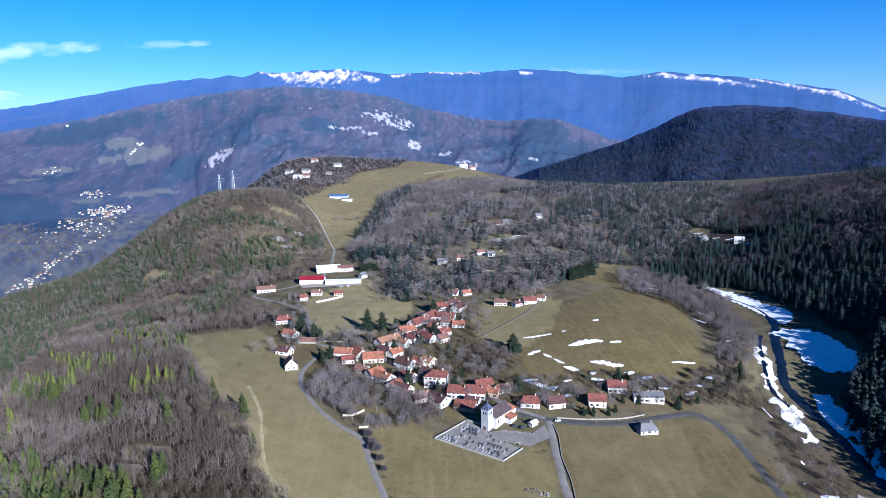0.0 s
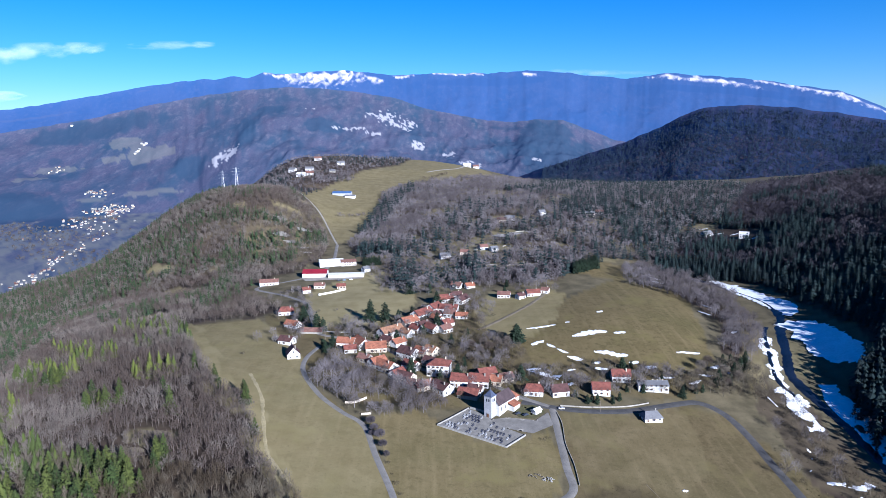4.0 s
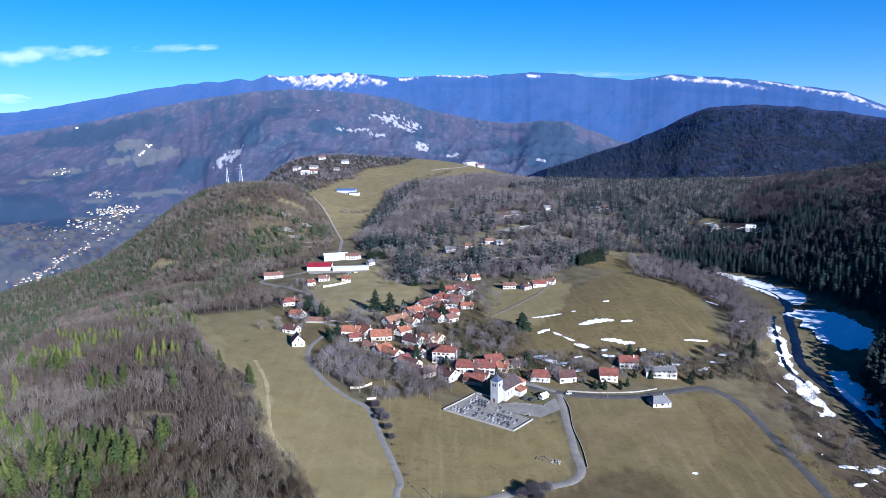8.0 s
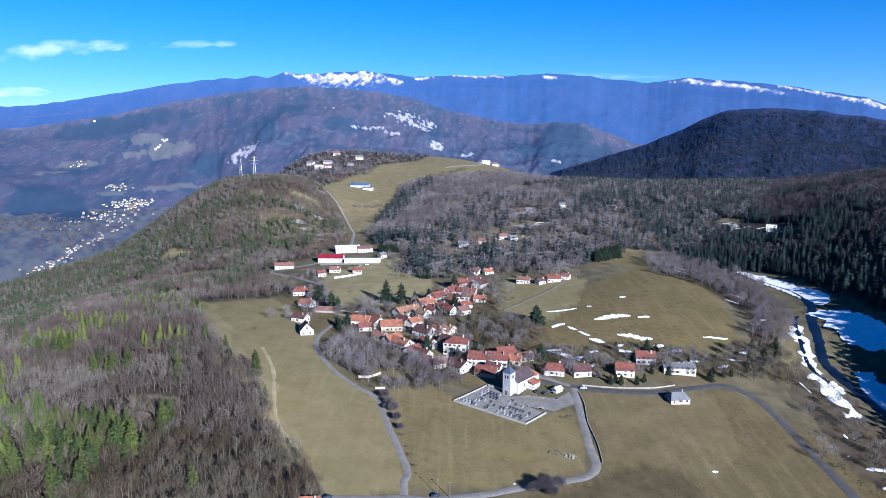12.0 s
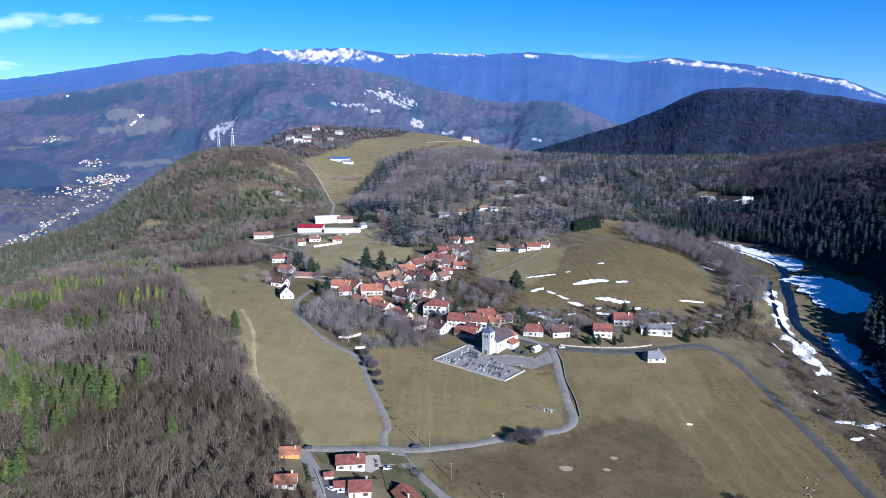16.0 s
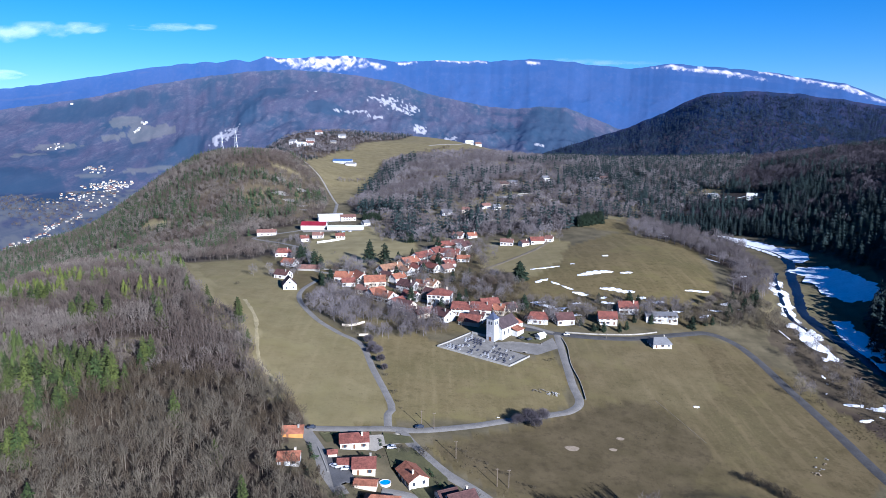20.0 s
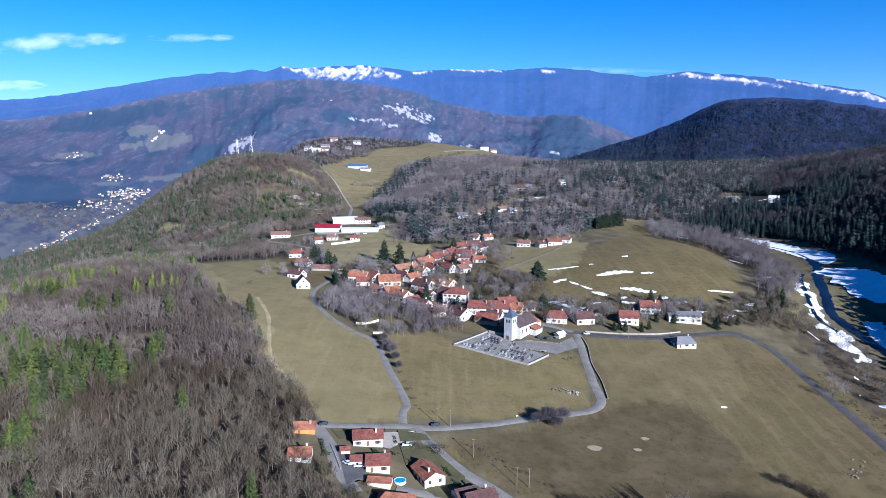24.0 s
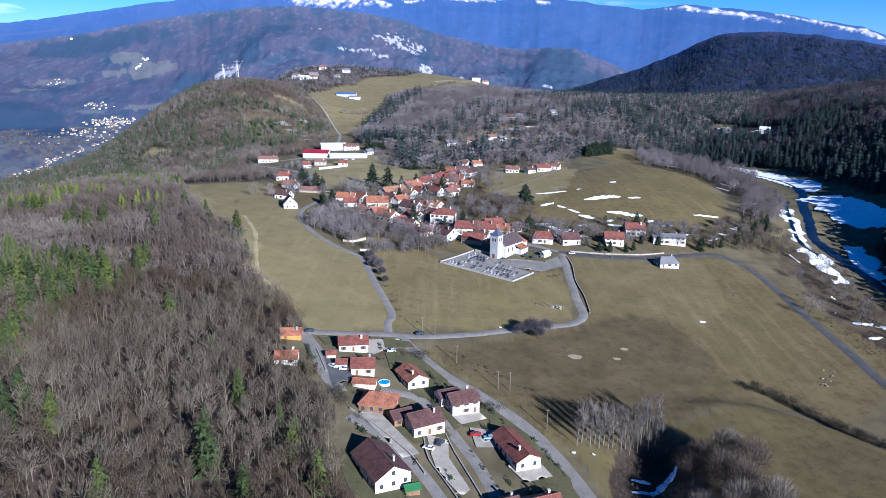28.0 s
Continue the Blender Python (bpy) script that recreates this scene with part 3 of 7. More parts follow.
def land():
    """The one sheet of ground, out to the horizon all round."""
    ang = np.radians(np.r_[np.linspace(-43, 43, 430), np.linspace(46, 314, 50)])
    rad = np.r_[0.5, 20, 40, 60 * 1.0155 ** np.arange(290)]
    rad = rad[rad < 5150]
    a, r = np.meshgrid(ang, rad)
    x, y = r * np.sin(a), -20 + r * np.cos(a)
    wob = 3.0 * np.sin(x * 0.11 + 2 * np.sin(y * 0.07)) + 2.0 * np.sin(y * 0.13 + x * 0.05)
    field = np.zeros(x.shape)
    for poly in FIELDS:
        field[inside(x + 0.6 * wob, y + 0.6 * wob, poly)] = 1
    field[inside(x + wob, y + wob, VILLAGE)] = 0.8
    field[inside(x, y, FIELDS[7])] *= 0.6
    wood = np.zeros(x.shape)
    for poly in (WOOD_NEAR, WOOD_LEFT, WOOD_MID, WOOD_RIGHT, WOOD_RIVER, WOOD_BANK, WOOD_PLATEAU):
        wood[inside(x + wob, y + wob, poly)] = 1
    straw = np.zeros(x.shape)
    for poly in STRAW:
        straw[inside(x + wob, y + wob, poly)] = 0.45
    straw[inside(x + wob, y + wob, STRAW[2])] = 0.8
    mid = inside(x + wob, y + wob, WOOD_MID)
    wood[mid] = np.clip(1.0 - 1.6 * (patchy(x, y, 12, 6.6) - 0.35), 0.2, 0.8)[mid]
    straw[mid & ((patchy(x, y, 30, 3.3) < 0.33) | (patchy(x, y, 13, 5.3) < 0.28))] = 0.6
    left = inside(x + wob, y + wob, WOOD_LEFT)
    wood[left] = np.clip(1.1 - 1.6 * (patchy(x, y, 14, 2.6) - 0.35), 0.5, 0.95)[left]
    straw[inside(x + 3 * wob, y + 3 * wob, SCREE)] = np.clip(0.1 + 0.7 * (patchy(x, y, 18, 4.1) - 0.4), 0, 0.4)[inside(x + 3 * wob, y + 3 * wob, SCREE)]
    straw[inside(x, y, WOOD_LEFT) & (patchy(x, y, 34, 7.7) < 0.2)] = 0.7
    straw[inside(x, y, FIELDS[0])] = np.maximum(straw[inside(x, y, FIELDS[0])], 0.5)
    straw[inside(x, y, FIELDS[1])] = 0.18
    straw[inside(x, y, FIELDS[7])] = 0.45
    straw[inside(x, y, FIELDS[5])] = 0.95
    straw[inside(x + wob, y + wob, FIELDS[6])] = 0.6
    # first patch: dark litter painted over the hollow where tree shade falls
    rough = 0.7 * inside(x + wob, y + wob, [(60, 210), (98, 205), (104, 244), (84, 256), (66, 246)]) + 0.7 * inside(x + wob, y + wob, [(222, 300), (272, 290), (268, 470), (252, 520), (226, 440)]) + 0.3 * inside(x, y, FIELDS[2]) + 0.12 * inside(x, y, FIELDS[3])
    rough = rough + 0.16 * inside(x + wob, y + wob, [(2, 304), (60, 336), (80, 352), (112, 362), (136, 316), (110, 282), (60, 255), (30, 270)])
    for cx, cy, r in GLADES:
        hole = ((x - cx + wob) / (1.3 if r > 10 else 2.4)) ** 2 + (y - cy + wob) ** 2 < (0.95 * r) ** 2
        straw[hole], wood[hole] = 0.5, 0.1
    village = inside(x + wob, y + wob, VILLAGE)
    rough = rough + 0.22 * village * np.clip(0.5 + 1.6 * (patchy(x, y, 8, 2.9) - 0.4), 0, 1.2)
    rough = rough + 0.25 * inside(x, y, FIELDS[7])
    olive = np.zeros(x.shape)
    olive[inside(x + 0.5 * wob, y + 0.5 * wob, ROUGH_FIELD)] = 0.7
    olive[inside(x + wob, y + wob, FIELDS[4])] = 0.25
    olive[inside(x + wob, y + wob, FIELDS[3])] = 0.55
    olive[village] = 0.15
    straw[inside(x + 0.5 * wob, y + 0.5 * wob, TAN_FIELD)] = 0.15
    cover = np.stack([field, np.maximum(wood * (1 - field), rough), straw, olive], -1)
    n, k = x.shape[1], x.shape[0]
    i, j = np.meshgrid(np.arange(n), np.arange(k - 1))
    i, j = i.ravel(), j.ravel()
    faces = np.stack([j * n + i, j * n + (i + 1) % n, (j + 1) * n + (i + 1) % n, (j + 1) * n + i], -1)[:, ::-1]
    z = ground(x, y)
    ob = mesh_arrays("ground", np.stack([x, y, z], -1).reshape(-1, 3), faces, "land", attrs=[("cover", "FLOAT_COLOR", cover.reshape(-1, 4))], smooth=True)
    tagged(ob, "rolling winter meadows, scrub and leaf-strewn woodland floor", "ground", kind="structure")


land()


# ---------------------------------------------------------------- far ranges
def mountain_range(name, label, crest, r_crest, r_foot, foot, mat, relief, snow=(), rock=(), seed=0, pale=(), flat=None, stands=()):
    """A range seen along its crest: (bearing in degrees, rise in degrees above the start of the flight) pairs give the skyline.
    r_foot: the foot's distance, or pairs of bearing and distance. flat: the share of the slope below which the valley floor lies level."""
    n, k = 900, 110
    az = np.linspace(-44, 44, n)
    el = np.interp(az, [c[0] for c in crest], [c[1] for c in crest])
    el = el + 0.07 * fractal(az * 0.9, az * 0 + 0.5, seed, 4)
    top = 190 + r_crest * np.tan(np.radians(el))
    rf = np.interp(az, *zip(*r_foot)) if isinstance(r_foot, list) else np.full(n, float(r_foot))
    fl = np.interp(az, *zip(*flat)) if flat else np.ones(n)

    def surface(a, s):
        """The place on the slope at a bearing and a share of the way down."""
        u = np.clip(s / np.interp(a, az, fl), 0, 1)
        t = np.interp(a, az, top)
        bulge = fractal(a * 0.16 + 0.4 * s, s * 2.2, seed + 20, 5, True)
        r = r_crest + (np.interp(a, az, rf) - r_crest) * s
        z = t + (foot - t) * u**0.8 + relief * 0.45 * (bulge - 0.6) * np.sin(np.pi * np.clip(u, 0, 1)) ** 0.8
        return r * np.sin(np.radians(a)), r * np.cos(np.radians(a)), np.minimum(z, t + (foot - t) * u * 0.12)

    a, s = np.meshgrid(az, np.linspace(0, 1, k) ** 1.25)
    x, y, z = surface(a, s)
    i, j = np.meshgrid(np.arange(n - 1), np.arange(k - 1))
    i, j = i.ravel(), j.ravel()
    faces = np.stack([j * n + i, (j + 1) * n + i, (j + 1) * n + i + 1, j * n + i + 1], -1)
    white, stone, grass = np.zeros((k, n)), np.zeros((k, n)), np.zeros((k, n))
    fine, coarse = fractal(a * 5.0, s * 60, seed + 40, 3), fractal(a * 1.5, s * 14, seed + 50, 3)
    streak = fractal(a * 5.0 + s * 60, s * 40 - a * 1.5, seed + 60, 4)
    for lo, hi, depth, d0, d1 in snow:
        u = np.clip((az - lo) / (hi - lo), 0, 1)
        edge, start = depth * np.sin(np.pi * u) ** 0.5, d0 + (d1 - d0) * u
        below = s - start[None]
        fill = np.clip((edge[None] - below - 0.6 * depth * streak) / (0.8 * depth), 0, 1) * np.clip((below + 0.004 + 0.3 * depth * coarse) / 0.006, 0, 1)
        white = np.maximum(white, fill * np.clip(0.62 + 0.4 * fine, 0.25, 0.85) * (edge[None] > 0.003))
    for az0, s0, wa, ws in rock:
        stone[((a - az0) / wa) ** 2 + ((s - s0) / ws) ** 2 + 1.3 * fine + 0.6 * coarse < 0.6] = 0.7
    for az0, s0, wa, ws in pale:
        grass[((a - az0) / wa) ** 2 + ((s - s0) / ws) ** 2 + 0.6 * coarse < 0.9] = 0.5
    if flat:
        level = s > np.interp(a, az, fl)
        grass[level] = np.maximum(grass[level], np.clip(0.5 + 0.6 * fractal(a * 2.2, s * 30, seed + 70, 3), 0.1, 0.9)[level])
    deep = np.clip(1.3 * fractal(a * 0.9, s * 12, seed + 80, 5) - 0.45, 0, 0.6)
    if flat:
        deep = deep * (s < np.interp(a, az, fl))
    for az0, s0, wa, ws in stands:
        grass = grass * (((a - az0) / wa) ** 2 + ((s - s0) / ws) ** 2 + 0.5 * coarse > 1)
        deep = np.maximum(deep, np.clip(2.2 - 2 * (((a - az0) / wa) ** 2 + ((s - s0) / ws) ** 2 + 0.5 * coarse), 0, 0.8))
    cover = np.stack([white, stone, grass, deep * (1 - grass)], -1).reshape(-1, 4)
    ob = mesh_arrays(name, np.stack([x, y, z], -1).reshape(-1, 3), faces, mat, attrs=[("cover", "FLOAT_COLOR", cover)], smooth=True)
    tagged(ob, label, "mountains", kind="structure")
    return surface


SKYLINE = [(-48, 0.6), (-31.5, 1.72), (-28, 2.42), (-22.3, 3.55), (-18.3, 4.2), (-17.4, 4.08), (-15.9, 4.4), (-14.8, 4.3), (-13.6, 4.69), (-11.8, 4.62), (-7.8, 4.99),
           (-3.7, 4.63), (0.4, 4.69), (4.1, 4.69), (7.6, 4.86), (11, 4.52), (15.4, 4.01), (18.4, 4.3), (23.7, 3.81), (27.6, 3.13), (30.5, 2.62), (33.6, 1.27), (48, 0.4)]
RIDGE = [(-48, -1.5), (-31.7, 0.17), (-27.1, 0.94), (-20.4, 2.48), (-15.4, 3.29), (-11.9, 3.65), (-6.5, 3.3), (-3.3, 2.75), (-1.0, 2.0), (1.8, 1.34), (4.6, 0.85), (6.0, 0.70), (7.2, 0.78), (8.3, 0.90), (10.6, 0.78), (12.9, -0.07), (14.7, -0.76), (20, -1.6), (48, -2.5)]
HILL = [(-48, -9), (0, -7), (5, -4.6), (8.6, -3.26), (11.1, -2.48), (14.7, -1.35), (17.3, -0.33), (19.8, 0.95), (21.0, 1.45), (22.4, 1.68), (24.5, 1.69), (27.7, 1.43), (31.3, 0.82), (33.7, 0.35), (48, -0.5)]
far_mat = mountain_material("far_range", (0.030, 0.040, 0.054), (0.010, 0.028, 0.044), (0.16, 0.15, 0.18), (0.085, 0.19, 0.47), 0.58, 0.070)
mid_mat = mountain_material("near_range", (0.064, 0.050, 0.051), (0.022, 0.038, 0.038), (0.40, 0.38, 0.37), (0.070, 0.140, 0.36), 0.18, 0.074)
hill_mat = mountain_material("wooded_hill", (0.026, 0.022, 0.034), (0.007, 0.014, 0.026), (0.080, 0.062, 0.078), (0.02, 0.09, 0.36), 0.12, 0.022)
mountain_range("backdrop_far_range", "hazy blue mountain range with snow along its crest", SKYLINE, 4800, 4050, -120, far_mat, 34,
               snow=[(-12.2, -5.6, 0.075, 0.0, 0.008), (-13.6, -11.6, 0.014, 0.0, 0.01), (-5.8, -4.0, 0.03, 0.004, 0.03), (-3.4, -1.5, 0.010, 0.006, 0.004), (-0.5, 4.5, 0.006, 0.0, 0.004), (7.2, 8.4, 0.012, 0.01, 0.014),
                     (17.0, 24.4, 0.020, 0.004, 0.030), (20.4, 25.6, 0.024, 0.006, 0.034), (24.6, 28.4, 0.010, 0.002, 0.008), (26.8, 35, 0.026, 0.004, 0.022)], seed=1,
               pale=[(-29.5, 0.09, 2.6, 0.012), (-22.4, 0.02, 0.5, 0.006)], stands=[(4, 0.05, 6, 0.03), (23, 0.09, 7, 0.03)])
# foot drawn forward over the left valley, so its painted haze covers the floor
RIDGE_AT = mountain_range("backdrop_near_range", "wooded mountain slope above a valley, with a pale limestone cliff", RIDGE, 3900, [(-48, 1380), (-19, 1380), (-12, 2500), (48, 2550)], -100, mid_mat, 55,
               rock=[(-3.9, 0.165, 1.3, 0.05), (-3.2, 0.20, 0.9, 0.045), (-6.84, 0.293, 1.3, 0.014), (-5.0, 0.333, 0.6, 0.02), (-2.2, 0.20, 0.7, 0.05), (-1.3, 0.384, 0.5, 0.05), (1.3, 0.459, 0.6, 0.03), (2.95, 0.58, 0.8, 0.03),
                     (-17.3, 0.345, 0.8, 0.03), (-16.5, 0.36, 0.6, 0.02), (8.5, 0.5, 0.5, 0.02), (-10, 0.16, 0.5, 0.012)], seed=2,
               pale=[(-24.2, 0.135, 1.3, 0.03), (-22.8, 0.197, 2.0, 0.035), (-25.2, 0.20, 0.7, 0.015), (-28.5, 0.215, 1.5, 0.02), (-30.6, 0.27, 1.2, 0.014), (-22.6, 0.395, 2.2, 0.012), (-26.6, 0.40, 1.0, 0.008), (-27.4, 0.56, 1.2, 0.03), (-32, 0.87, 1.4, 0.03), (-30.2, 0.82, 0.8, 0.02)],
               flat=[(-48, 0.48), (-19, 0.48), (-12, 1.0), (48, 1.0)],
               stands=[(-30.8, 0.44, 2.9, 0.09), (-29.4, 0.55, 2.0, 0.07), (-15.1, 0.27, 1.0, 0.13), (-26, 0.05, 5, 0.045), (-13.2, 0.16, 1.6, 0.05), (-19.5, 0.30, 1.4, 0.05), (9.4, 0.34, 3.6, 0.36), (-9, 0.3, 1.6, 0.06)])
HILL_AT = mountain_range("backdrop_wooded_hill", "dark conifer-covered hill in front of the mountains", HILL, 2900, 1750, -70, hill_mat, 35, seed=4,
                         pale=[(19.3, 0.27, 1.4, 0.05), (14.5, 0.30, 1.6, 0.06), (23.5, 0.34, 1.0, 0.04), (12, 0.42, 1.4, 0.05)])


# ---------------------------------------------------------------- roads, river and snow
def draped(name, poly, step, lift, mat, label, category, kind="structure", ragged=0.0):
    """A sheet over a polygon of the plan that follows the ground; ragged: metres by which its edge wanders."""
    if ragged:
        rng, fine = random.Random(name), []
        for (x0, y0), (x1, y1) in zip(poly, poly[1:] + poly[:1]):
            n = max(1, int(math.hypot(x1 - x0, y1 - y0) / 2.5))
            fine += [(x0 + (x1 - x0) * i / n + rng.uniform(-ragged, ragged), y0 + (y1 - y0) * i / n + rng.uniform(-ragged, ragged)) for i in range(n)]
        poly = fine
    bm = bmesh.new()
    vs = [bm.verts.new((x, y, 0)) for x, y in poly]
    bmesh.ops.triangulate(bm, faces=[bm.faces.new(vs)])
    lo, hi = np.min(poly, 0), np.max(poly, 0)
    for axis in (0, 1):
        for c in np.arange(lo[axis] + step, hi[axis], step):
            at, no = [0, 0, 0], [0, 0, 0]
            at[axis], no[axis] = c, 1
            bmesh.ops.bisect_plane(bm, geom=bm.verts[:] + bm.edges[:] + bm.faces[:], plane_co=at, plane_no=no)
    for v in bm.verts:
        v.co.z = g(v.co.x, v.co.y) + lift
    bmesh.ops.triangulate(bm, faces=bm.faces)
    for f in bm.faces:
        f.smooth = True
    ob = part(name, bm, mat)
    return tagged(ob, label, category, kind=kind)


def curve_points(pts, step=3.0):
    """Points along a smooth line through the given ones."""
    p = np.array([pts[0]] + list(pts) + [pts[-1]], float)
    out = []
    for a, b, c, d in zip(p, p[1:], p[2:], p[3:]):
        n = max(2, int(np.hypot(*(c - b)) / step))
        for u in np.arange(n) / n:
            out.append(0.5 * (2 * b + (c - a) * u + (2 * a - 5 * b + 4 * c - d) * u**2 + (3 * b - a - 3 * c + d) * u**3))
    out.append(p[-1])
    return np.array(out)


def strip(name, pts, width, lift, mat, label, category="road", ragged=0.0, seed=0):
    """A road or stream along a line of the plan, draped over the ground."""
    c = curve_points(pts)
    d = np.gradient(c, axis=0)
    d /= np.maximum(np.hypot(d[:, 0], d[:, 1]), 1e-6)[:, None]
    side = np.stack([-d[:, 1], d[:, 0]], -1)
    rng = np.random.default_rng(seed)
    cols = np.linspace(-0.5, 0.5, 5)
    w = width * (1 + ragged * (rng.random(len(c)) - 0.5))
    xy = c[:, None] + side[:, None] * (cols[None] * w[:, None])[..., None]
    z = ground(xy[..., 0], xy[..., 1])
    z = 0.35 * z + 0.65 * z[:, 2:3] + lift
    z[:, 0] = z[:, -1] = -1
    z[:, 0], z[:, -1] = ground(xy[:, 0, 0], xy[:, 0, 1]) - 0.1, ground(xy[:, -1, 0], xy[:, -1, 1]) - 0.1
    z[:, 1:4] = np.maximum(z[:, 1:4], ground(xy[:, 1:4, 0], xy[:, 1:4, 1]) + lift)
    n = len(c)
    i, j = np.meshgrid(np.arange(4), np.arange(n - 1))
    i, j = i.ravel(), j.ravel()
    faces = np.stack([j * 5 + i, (j + 1) * 5 + i, (j + 1) * 5 + i + 1, j * 5 + i + 1], -1)[:, ::-1]
    ob = mesh_arrays(name, np.dstack([xy, z]).reshape(-1, 3), faces, mat, smooth=True)
    return tagged(ob, label, category, kind="structure")


def snow_ribbon(name, pts, width, share, seed, label):
    """Old snow along a line of the plan, broken into ragged islands by stones and melt water."""
    c = curve_points(pts, 1.0)
    d = np.gradient(c, axis=0)
    d /= np.maximum(np.hypot(d[:, 0], d[:, 1]), 1e-6)[:, None]
    k = int(width) + 1
    off = np.linspace(-0.5, 0.5, k) * width
    x, y = c[:, :1] - d[:, 1:] * off[None], c[:, 1:] + d[:, :1] * off[None]
    n = len(c)
    body = share + 0.75 * fractal(x / 9.0, y / 14.0, seed, 4) - 2.2 * np.maximum(np.abs(off[None] / width) - 0.28, 0) * 2
    z = ground(x, y) + 0.16 + 0.3 * np.clip(body, -0.7, 0.6)
    j, i = np.meshgrid(np.arange(n - 1), np.arange(k - 1), indexing="ij")
    keep = (body[:-1, :-1] + body[1:, 1:] + body[:-1, 1:] + body[1:, :-1] > -0.4).ravel()
    j, i = j.ravel()[keep], i.ravel()[keep]
    faces = np.stack([j * k + i, (j + 1) * k + i, (j + 1) * k + i + 1, j * k + i + 1], -1)
    ob = mesh_arrays(name, np.dstack([x, y, z]).reshape(-1, 3), faces, "snow", smooth=True)
    return tagged(ob, label, "snow", kind="structure")


strip("road_1", [(-24, 316), (-25, 328), (-24, 339), (-37, 381), (-48, 418), (-65, 436), (-84, 461), (-102, 500), (-106, 530), (-100, 560)], 4.6, 0.22, "asphalt", "narrow grey lane along the meadow into the village")
strip("road_2", [(-64, 306), (-46, 309), (-23, 314), (-10, 315), (15, 324), (35, 333), (59, 342), (70, 347), (77, 357), (77, 377), (78, 400), (79, 426), (80, 446)], 5.6, 0.25, "asphalt", "grey asphalt road bending round the meadow to the church")
strip("road_3", [(-18, 313), (-10, 299), (3, 282), (17, 270), (34, 251), (43, 234), (50, 214), (56, 190), (60, 150), (60, 90)], 6.5, 0.28, "asphalt", "grey asphalt road past the new houses")
strip("road_4", [(-62, 305), (-52, 287), (-47, 273), (-38, 258)], 7.0, 0.22, "asphalt", "grey access lane beside the wood")
strip("road_5", [(-23, 264), (-9, 262), (0, 252), (7, 238), (14, 224), (19, 209), (24, 190), (28, 150)], 5.2, 0.24, "asphalt", "grey estate road between the new houses")
strip("road_6", [(-33, 243), (-22, 235), (-12, 225), (-3, 212), (4, 198), (12, 175)], 5.2, 0.24, "asphalt", "grey estate lane below the gravel yard")
strip("road_7", [(60, 455), (81, 447), (107, 442), (134, 444), (168, 455), (187, 459), (200, 446), (205, 421), (206, 387), (207, 356), (207, 330), (206, 300), (207, 260), (212, 200)], 7.0, 0.25, "dark_asphalt", "dark asphalt valley road below the village gardens")
strip("road_8", [(78, 448), (60, 462), (30, 492), (-12, 512), (-35, 545), (-60, 575), (-100, 590), (-112, 610), (-125, 660), (-140, 712), (-170, 755), (-215, 800), (-165, 838), (-142, 900), (-150, 1030)], 5.5, 0.3, "asphalt", "grey main street winding up through the village")
strip("road_9", [(-150, 1030), (-158, 1058), (-193, 1181), (-225, 1258), (-266, 1340)], 3.4, 0.4, "gravel", "pale track climbing along the hillside", "track")
strip("road_10", [(-20, 1700), (40, 1800), (76, 1900), (85, 1990)], 6.0, 0.5, "gravel", "pale farm track over the plateau", "track")
strip("road_11", [(38, 600), (62, 625), (95, 665), (118, 705)], 5.0, 0.3, "track", "worn earth track beside the meadow", "track", 0.4)
strip("water", [(255, 830), (296, 776), (322, 715), (334, 668), (330, 630), (316, 600), (308, 582), (296, 550), (280, 512), (278, 495), (279, 466), (281, 436), (279, 405), (276, 375), (276, 330), (280, 280), (290, 240)], 9, 0.3, "water", "dark shallow river with icy edges", "river", 0.5, 3)
strip("stream", [(305, 604), (296, 588), (282, 552), (270, 520), (264, 498), (266, 476)], 4.0, 0.26, "water", "narrow dark side stream between snowy stones", "river", 0.8, 4)

strip("road_13", [(-140, 490), (-122, 450), (-112, 415), (-101, 378), (-91, 360), (-80, 344)], 3.0, 0.10, "worn_grass", "bleached grass strip along the edge of the wood", "path", 0.7, 7)
strip("road_12", [(120.0, 362.0), (127.0, 341.0), (133.0, 322.0)], 0.5, 0.12, "track", "faint trodden path across the meadow", "path", 0.5, 5)

# yards and drives of the new houses
draped("pavement_1", [(-30, 246), (-22, 248), (-6, 226), (-12, 222), (-18, 231)], 3, 0.38, "gravel", "pale gravel yard between two lanes", "yard")
draped("pavement_2", [(-4, 238), (4, 236), (4, 226), (11, 210), (8, 206), (0, 218), (-2, 226)], 3, 0.4, "paved", "pale paved drive with a parked car", "drive")
draped("pavement_3", [(-36, 304), (-18, 310), (-14, 303), (-24, 297), (-28, 292), (-34, 293)], 3, 0.4, "paved", "pale concrete forecourt of a house", "drive")
draped("pavement_4", [(-50, 287), (-40, 284), (-34, 268), (-42, 262)], 3, 0.33, "tarmac", "dark tarmac yard with parked cars", "yard")
draped("pavement_5", [(12, 246), (22, 246), (24, 236), (14, 234)], 3, 0.36, "gravel", "worn gravel parking place", "yard")
draped("lawn_1", [(-55, 303), (-50, 295), (-44, 299), (-46, 306)], 3, 0.3, "lawn", "small clipped lawn at the crossroads", "lawn")
draped("lawn_2", [(-26, 309), (-13, 308), (-11, 303), (-24, 299)], 3, 0.5, "lawn", "small clipped lawn at the road fork", "lawn")
draped("lawn_3", [(-24, 296), (-12, 299), (4, 278), (4, 262), (-8, 262), (-20, 280)], 3, 0.3, "lawn", "rough garden lawn between the new houses", "lawn")
draped("lawn_4", [(20, 262), (34, 246), (46, 222), (46, 205), (36, 210), (20, 248)], 3, 0.3, "lawn", "rough garden lawn beside the long house", "lawn")
